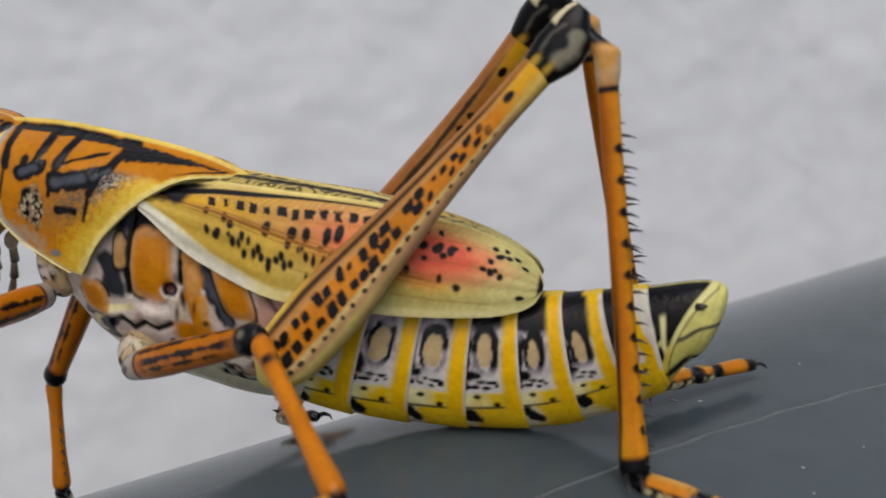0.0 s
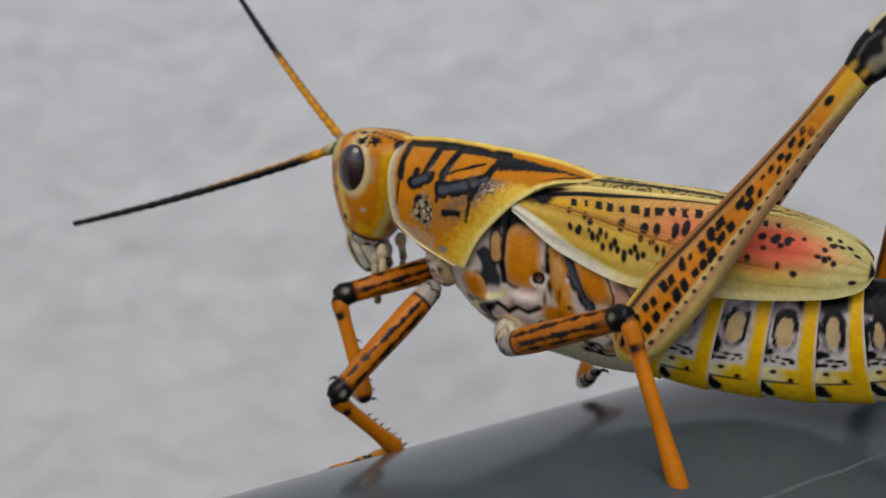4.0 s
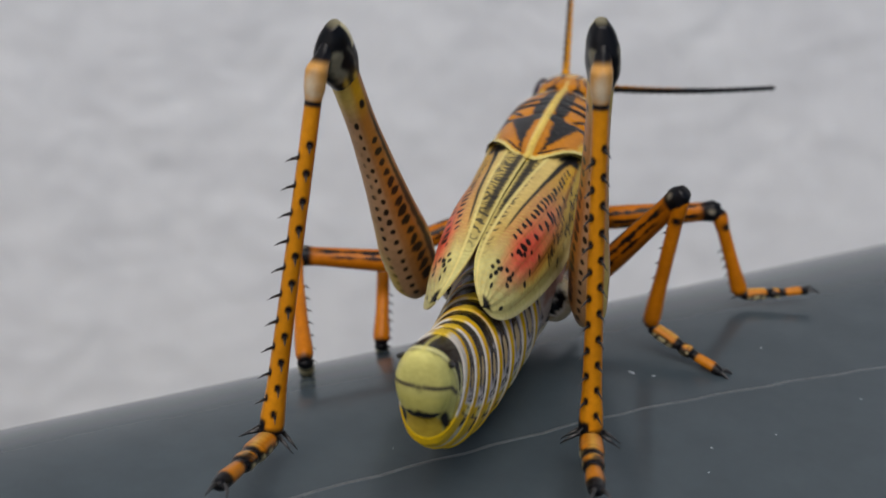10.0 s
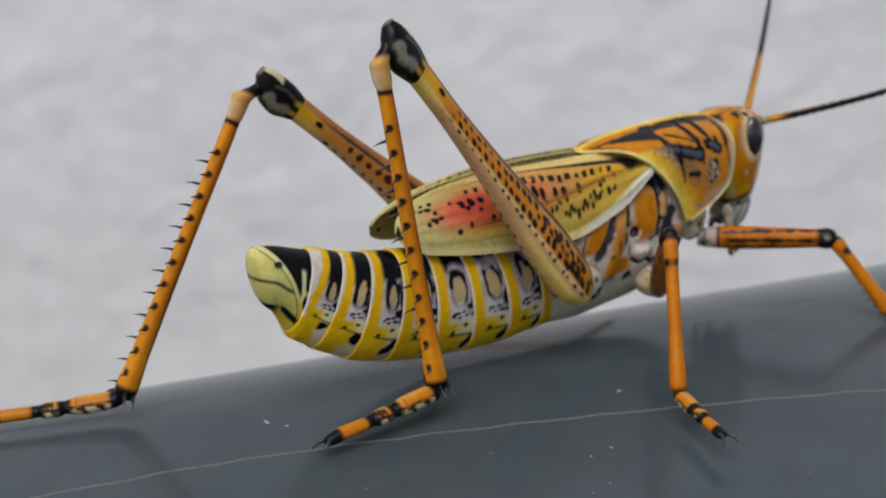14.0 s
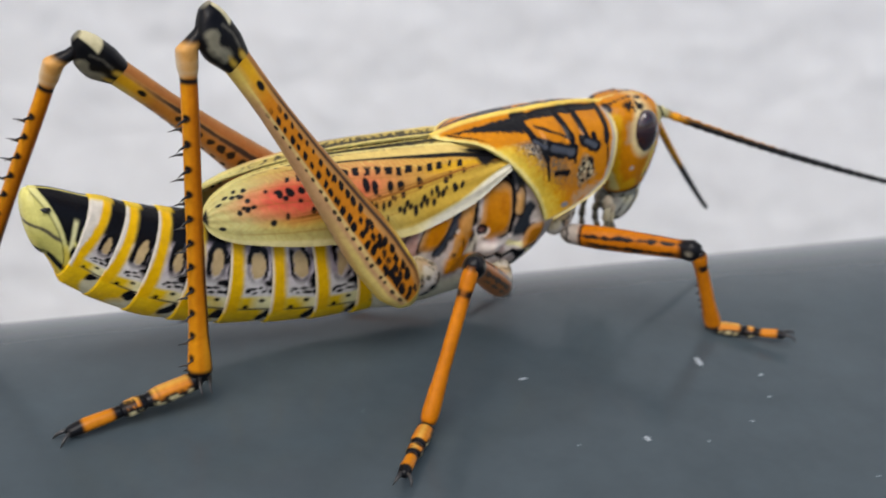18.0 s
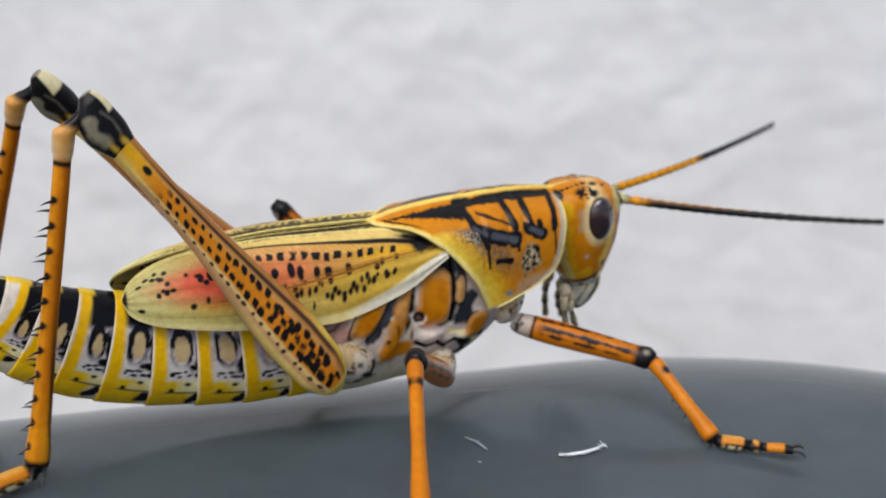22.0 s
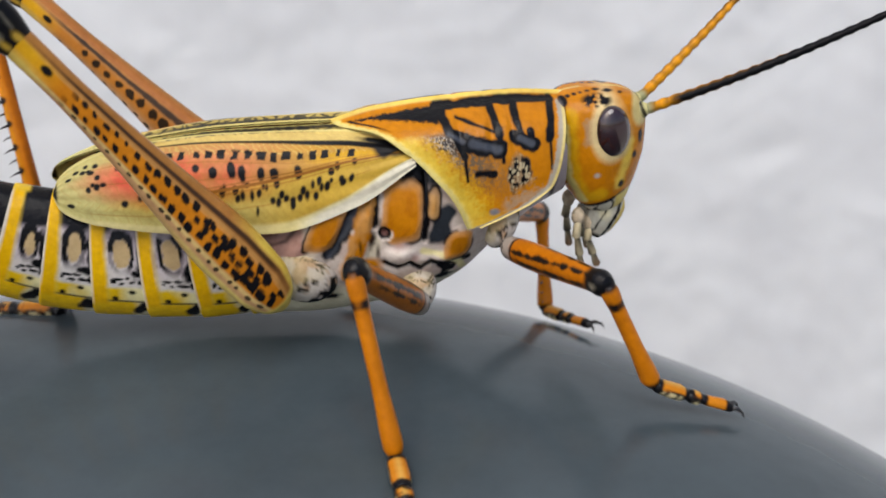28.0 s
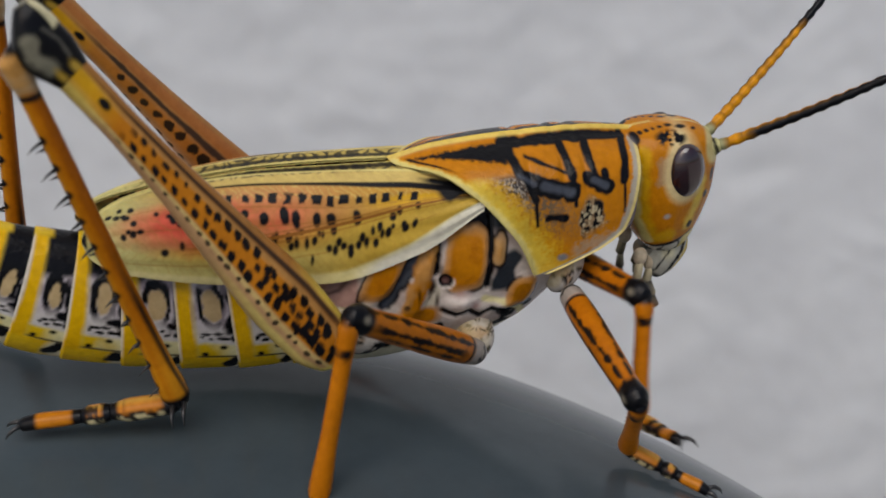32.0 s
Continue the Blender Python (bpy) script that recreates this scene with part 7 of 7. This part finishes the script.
    step_leg("FL", (
        (0, 13.28, 15.76, -8.09, 15.63, 13.22, -16.51, 20.5, 17.51, -16.83),
        (0.5, 13.78, 15.8, -8.66, 16.31, 12.38, -16.88, 21.41, 16.59, -17.27),
        (1, 14.07, 15.76, -8.67, 16.2, 13.55, -17.24, 18, 19.67, -18.49),
        (1.5, 15.71, 13.44, -16.25, 11.61, 12.98, -20.49, 17.24, 17.27, -23.23),
        (2, 17.27, 11.32, -18.16, 9.6, 16.15, -18.98, 10.3, 22.58, -18.3),
        (2.5, 17.3, 11.7, -17.46, 12, 11.41, -21.23, 18.62, 15.53, -23.83),
        (3, 16.94, 11.5, -18.17, 14.7, 4.82, -23.92, 17.64, 10.61, -24.12),
        (3.5, 17.6, 11.39, -18.08, 15.11, 4.94, -24.01, 22.43, 8.76, -27.29),
        (5.5, 14.8, 15.47, -12.21, 12.66, 19.09, -20.2, 6.41, 19.68, -18.55),
        (6, 14.45, 16, -12.83, 13.36, 19.7, -21.08, 17.48, 16.21, -24.69),
        (6.5, 14.88, 15.62, -9.71, 14.53, 12.12, -18.35, 3.7, 14.25, -16),
        (7, 11.3, 14.83, -16.01, 10.22, 7.27, -20.96, 14.23, 4.04, -24.93),
        (7.5, 9.67, 14.27, -15.34, 8.56, 8.25, -21.38, 2.52, 8.12, -19.09),
        (8, 8.44, 14.39, -15.51, 0.48, 12.63, -19.56, 5.42, 9.9, -22.79),
        (8.5, 6.42, 13.04, -10.05, 6.64, 10.92, -17.46, 6.03, 12.99, -17.09),
        (9, 3.48, 10.81, -5.79, 8.85, 7.12, -12.14, 13.46, 11.17, -14.29),
        (9.5, 10.57, 13.83, -11.72, 10.23, 6.27, -17.21, 10.37, 6.49, -16.66),
        (10, 6.76, 14.17, -14.34, 0.42, 12.09, -20.53, 4.68, 12.8, -25.39),
        (10.5, 7.16, 13.69, -14.27, 0.58, 12.14, -20.37, 0.86, 12.47, -19.88),
        (11, 7.16, 13.69, -14.27, 0.58, 12.14, -20.37, 5.46, 16.43, -22.64),
        (11.5, 11.87, 15.76, -8.09, 17, 15, -15.57, 21.87, 19.29, -15.89),
        (12, 11.87, 15.76, -8.09, 17, 15, -15.57, 21.87, 19.29, -15.89),
        (12.5, 11.87, 15.76, -8.09, 17, 15, -15.57, 21.87, 19.29, -15.89),
        (13, 11.87, 15.76, -8.09, 17, 15, -15.57, 21.87, 19.29, -15.89),
        (13.5, 11.87, 15.76, -8.09, 17, 15, -15.57, 21.87, 19.29, -15.89),
        (14, 11.87, 15.76, -8.09, 17, 15, -15.57, 21.87, 19.29, -15.89),
        (14.5, 11.87, 15.76, -8.09, 17, 15, -15.57, 21.87, 19.29, -15.89),
        (15, 11.87, 15.76, -8.09, 17, 15, -15.57, 21.87, 19.29, -15.89),
        (15.5, 11.87, 15.76, -8.09, 17, 15, -15.57, 21.87, 19.29, -15.89),
        (16, 11.87, 15.76, -8.09, 17, 15, -15.57, 21.87, 19.29, -15.89),
        (16.5, 11.87, 15.76, -8.09, 17, 15, -15.57, 21.87, 19.29, -15.89),
        (17, 11.87, 15.76, -8.09, 17, 15, -15.57, 21.87, 19.29, -15.89),
        (17.5, 11.87, 15.76, -8.09, 17, 15, -15.57, 21.87, 19.29, -15.89),
        (18, 11.87, 15.76, -8.09, 17, 15, -15.57, 21.87, 19.29, -15.89),
        (18.5, 17.12, 12.25, -11.66, 22.5, 12.86, -18.84, 27.37, 17.14, -19.16),
        (19, 22.37, 8.73, -15.23, 28, 10.71, -22.11, 32.87, 15, -22.43),
        (19.5, 17.12, 12.25, -11.66, 22.5, 12.86, -18.84, 27.37, 17.14, -19.16),
        (20, 11.87, 15.76, -8.09, 17, 15, -15.57, 21.87, 19.29, -15.89),
        (20.5, 11.87, 15.76, -8.09, 17, 15, -15.57, 21.87, 19.29, -15.89),
        (21, 11.87, 15.76, -8.09, 17, 15, -15.57, 21.87, 19.29, -15.89),
        (21.5, 11.87, 15.76, -8.09, 17, 15, -15.57, 21.87, 19.29, -15.89),
        (22, 11.87, 15.76, -8.09, 17, 15, -15.57, 21.87, 19.29, -15.89),
        (22.5, 21.07, 10.09, -15.23, 28.56, 9.88, -19.95, 33.3, 14.06, -22.16),
        (23, 19.29, 12.24, -15.45, 26.51, 14.1, -20.67, 31.11, 18.16, -22.82),
        (23.5, 22.77, 5.86, -12.93, 28.56, 9.88, -19.95, 33.3, 14.06, -22.16),
        (24, 22.79, 7.73, -15.32, 19.92, -0.86, -16.21, 24.8, 3.43, -18.49),
        (24.5, 18.41, 13.19, -14.86, 15.91, 4.58, -16.43, 20.78, 8.87, -18.7),
        (25, 22.86, 7.94, -15.02, 30.61, 5.67, -19.22, 35.48, 9.96, -21.49),
        (25.5, 24.55, 3.71, -12.71, 30.61, 5.67, -19.22, 35.48, 9.96, -21.49),
        (26, 22.79, 7.73, -15.32, 19.92, -0.86, -16.21, 24.8, 3.43, -18.49),
        (26.5, 23.64, 7.24, -13.33, 27.3, 3.62, -22.15, 29.78, -2.28, -20.98),
        (27, 23.08, 7.78, -14.71, 24.68, 2.55, -21.98, 27.15, -3.35, -20.81),
        (27.5, 16.93, -6.71, -9.86, 19.83, -2.17, -19.01, 22.44, -7.95, -17.62),
        (28, 18.79, 12.65, -15.37, 18.41, 7.26, -22.69, 21.17, 1.6, -21.08),
        (28.5, 12.57, -8.7, -9.52, 13.12, -3.3, -16.83, 15.57, -9.06, -13.18),
        (29, 14.49, 13.62, -17.71, 12.77, 7.2, -23.93, 16.37, 9.32, -28.91),
        (29.5, 10.18, 9.4, -20.38, 10.05, 0.34, -21.24, 11.41, -5.58, -19.09),
        (30, 7.51, -8.25, -9.46, 7.34, -6.49, -18.39, 10.65, -3.56, -23.15),
        (30.5, 7.73, -7.69, -9.57, 7.1, -5.73, -18.43, 7.79, -11.74, -16.05),
        (31, 13.67, 11.04, -20.29, 9.63, 3.51, -23.44, 12.8, 6.02, -28.53),
        (31.5, 7.26, -7.45, -10.58, 8.02, -2.01, -17.83, 9.4, -1.94, -15.89),
        (32, 16.3, -7.95, -7.76, 16.16, -11.04, -16.33, 16.56, -16.98, -13.74),
    ))
    step_leg("FR", (
        (0, 17.41, -5.35, -21.64, 15.26, -2.88, -30.13, 16.81, -7.1, -34.83),
        (0.5, 18.05, -6.15, -20.54, 16.74, -3.46, -29.02, 21.62, -7.76, -29.34),
        (1, 18.62, -5.23, -21.09, 18.01, -3.86, -30.07, 19.4, -7.91, -34.95),
        (1.5, 11.88, 7.01, -16.39, 8.17, 14.37, -19.79, 12.92, 10.21, -22.01),
        (2, 11.99, 7.88, -15.65, 8.48, 14.88, -20.29, 10.35, 10.05, -24.22),
        (2.5, 11.8, 7.81, -14.46, 8.03, 16.33, -17.58, 12.64, 12.29, -19.73),
        (3, 11.82, 8.94, -12.73, 8.32, 16.13, -17.07, 9.8, 11.42, -21.3),
        (3.5, 11.93, 8.36, -12.63, 9.99, 13.7, -18.04, 14.59, 9.65, -20.18),
        (3.75, 15.45, 6.04, -10.96, 14.6, 9.45, -19.33, 19.47, 5.16, -21.36),
        (4, 18.37, 3.47, -10.95, 17.62, 7.67, -18.93, 22.5, 3.38, -20.71),
        (4.25, 20.32, 0.9, -11.26, 19.68, 5.89, -18.69, 24.55, 1.6, -20.23),
        (4.5, 21.01, -1.67, -11.99, 20.47, 4.11, -18.66, 25.34, -0.18, -19.96),
        (4.75, 20.32, -4.24, -13.17, 19.89, 2.34, -18.86, 24.76, -1.95, -19.91),
        (5, 18.37, -6.8, -14.78, 18.04, 0.56, -19.27, 22.92, -3.73, -20.08),
        (5.25, 15.45, -9.37, -16.71, 15.23, -1.22, -19.84, 20.1, -5.51, -20.41),
        (5.5, 12.01, -11.94, -18.82, 11.89, -3, -20.5, 16.76, -7.29, -20.82),
        (6, 12.01, -11.94, -18.82, 11.89, -3, -20.5, 16.76, -7.29, -22.77),
        (6.5, 1.46, -0.14, -13.64, 3.38, 4.76, -18.16, 3.08, 3.8, -17.84),
        (7, 1.83, 2.82, -12.84, 7.46, 3.28, -19.98, 11.55, -0.46, -23.36),
        (7.5, 1.77, 1.66, -11.98, 5.83, -1.61, -17.96, 5.4, -2.45, -17.77),
        (8, 1.21, 0.81, -11.26, 4.1, -6.51, -15.82, 8.72, -10.57, -17.94),
        (8.5, 14.67, -7.59, -5.32, 15.64, -17.41, -10.62, 20.39, -21.59, -10.89),
        (9, 24.88, -4.23, -9.79, 16.05, -3.07, -11.63, 20.92, -7.36, -11.97),
        (9.5, 17.86, -9.79, -7.53, 15.39, -11.6, -11.82, 17.93, -17.39, -10.42),
        (10, 13.68, -15.59, -7.28, 14.34, -19.51, -15.47, 16.03, -25.74, -14.73),
        (10.5, 14.8, -15.54, -8.28, 16.07, -12, -16.34, 16.55, -18.69, -15.4),
        (11, 17.1, -14.87, -7.8, 13.64, -10.49, -14.98, 12.95, -16.92, -15.54),
        (11.5, 19.36, -13.42, -6.24, 23.29, -17.67, -12.89, 26.34, -23.17, -10.13),
        (12, 18.3, -14.49, -9.35, 22.1, -16.52, -17.36, 24.62, -22.51, -17.26),
        (12.5, 14.05, -15.11, -7.42, 15.69, -12.23, -16.02, 19.05, -17.35, -17.8),
        (13, 12.84, -14.82, -4.77, 14.9, -12.53, -13.34, 18.85, -17.35, -15.19),
        (13.5, 23.8, -9.19, -9.91, 30.25, -12.55, -15.24, 34.19, -17.37, -18.46),
        (14, 20.74, -12.81, -9.41, 23.98, -18.1, -16.07, 29.25, -21.92, -15.96),
        (14.5, 15.83, -15.15, -7.06, 17.13, -14.87, -16.06, 20.9, -20.13, -16.62),
        (15, 11.66, -15.3, -6.12, 10.33, -12.29, -14.6, 7.34, -17.94, -13.41),
        (15.5, 22.37, -10.82, -7.91, 28.83, -14.77, -13.25, 33.69, -19.04, -13.58),
        (16, 21.07, -12.52, -9.9, 24.75, -17.42, -16.63, 30.01, -21.23, -16.52),
        (16.5, 16, -15, -7.3, 17.52, -14.53, -16.34, 21.28, -19.78, -16.9),
        (17, 11.66, -15.3, -6.12, 10.33, -12.29, -14.6, 7.34, -17.94, -13.41),
        (17.5, 22.41, -11.04, -8.24, 28.39, -14.95, -13.7, 33.49, -18.43, -11.73),
        (18, 19.8, -14.1, -7.7, 23.2, -14.4, -16.1, 27.8, -19, -15.4),
        (18.5, 14.16, -14.36, -6.11, 14.78, -13.41, -15.2, 18.77, -18.68, -14.94),
        (19, 12.97, -14.31, -3.76, 13.83, -13.63, -12.79, 16.96, -19.32, -13.02),
        (19.5, 23.95, -8.82, -10.67, 30.95, -11.88, -15.7, 36.52, -14.55, -14.1),
        (20, 21.72, -11.85, -9.74, 25.41, -14.07, -17.76, 30.15, -18.49, -17.28),
        (20.5, 17.15, -14.6, -8.16, 17.31, -12.71, -17.21, 21.4, -18.12, -17.31),
        (21, 12.05, -15.5, -6.74, 11.2, -11.69, -14.95, 14.52, -16.89, -17.21),
        (21.5, 19.27, -13.09, -6.42, 22.86, -13.94, -15, 29.01, -14.93, -16.81),
        (22, 22.7, -11.5, -11, 24.7, -19.6, -14.7, 29.7, -23.6, -14.1),
        (22.5, 17.73, -14.31, -8.06, 21.49, -15.59, -16.51, 25.44, -20.81, -16.21),
        (23, 14.58, -15.51, -7.45, 16.01, -13.68, -16.24, 21.04, -17.76, -16.8),
        (23.5, 11.43, -15.26, -6.05, 12.05, -13.13, -14.87, 15.93, -18.21, -15.94),
        (24, 14.97, -14.9, -5.57, 16.08, -14.51, -14.59, 19.86, -19.78, -15.15),
        (24.5, 19.11, -13.91, -8.16, 23.51, -18.15, -14.91, 29.73, -20, -15.23),
        (25, 14.58, -15.51, -7.45, 16.01, -13.68, -16.24, 21.04, -17.76, -16.8),
        (25.5, 11.43, -15.26, -6.05, 12.05, -13.13, -14.87, 15.93, -18.21, -15.94),
        (26, 14.97, -14.9, -5.57, 16.08, -14.51, -14.59, 19.86, -19.78, -15.15),
        (26.5, 13.74, -15.62, -7.45, 14.57, -11.45, -15.49, 19.73, -14.73, -17.93),
        (27, 12.59, -16.1, -6.62, 12.77, -11.85, -14.66, 17.6, -15.34, -17.27),
        (27.5, 13.59, -15, -5.28, 14.68, -13.25, -14.14, 19.25, -17.01, -17.37),
        (28, 17.41, -14.64, -7.31, 21.33, -15.93, -15.42, 27.23, -16.56, -17.7),
        (28.5, 19.15, -14.01, -9.96, 22.36, -15.2, -18.39, 28.14, -17.49, -20.35),
        (29, 17.14, -15.01, -10.46, 19.82, -15.71, -19.13, 24.58, -19.9, -20.53),
        (29.5, 14.67, -15.71, -10.28, 16.7, -18.18, -18.8, 21.57, -22.47, -20.57),
        (30, 14.15, -15.76, -10.82, 13.58, -20.65, -18.47, 16.2, -26.57, -19.02),
        (30.5, 13.7, -15.85, -10.05, 13.27, -19.71, -18.27, 18.14, -24, -19.98),
        (31, 13.26, -15.88, -9.63, 13.32, -18.43, -18.36, 17.91, -22.67, -19.96),
        (31.5, 13.24, -15.88, -9.91, 14.68, -13.51, -18.57, 19.55, -17.8, -19.95),
        (32, 13.47, -15.85, -10.56, 15.29, -11.75, -18.48, 20.17, -16.04, -19.7),
    ))



motions()
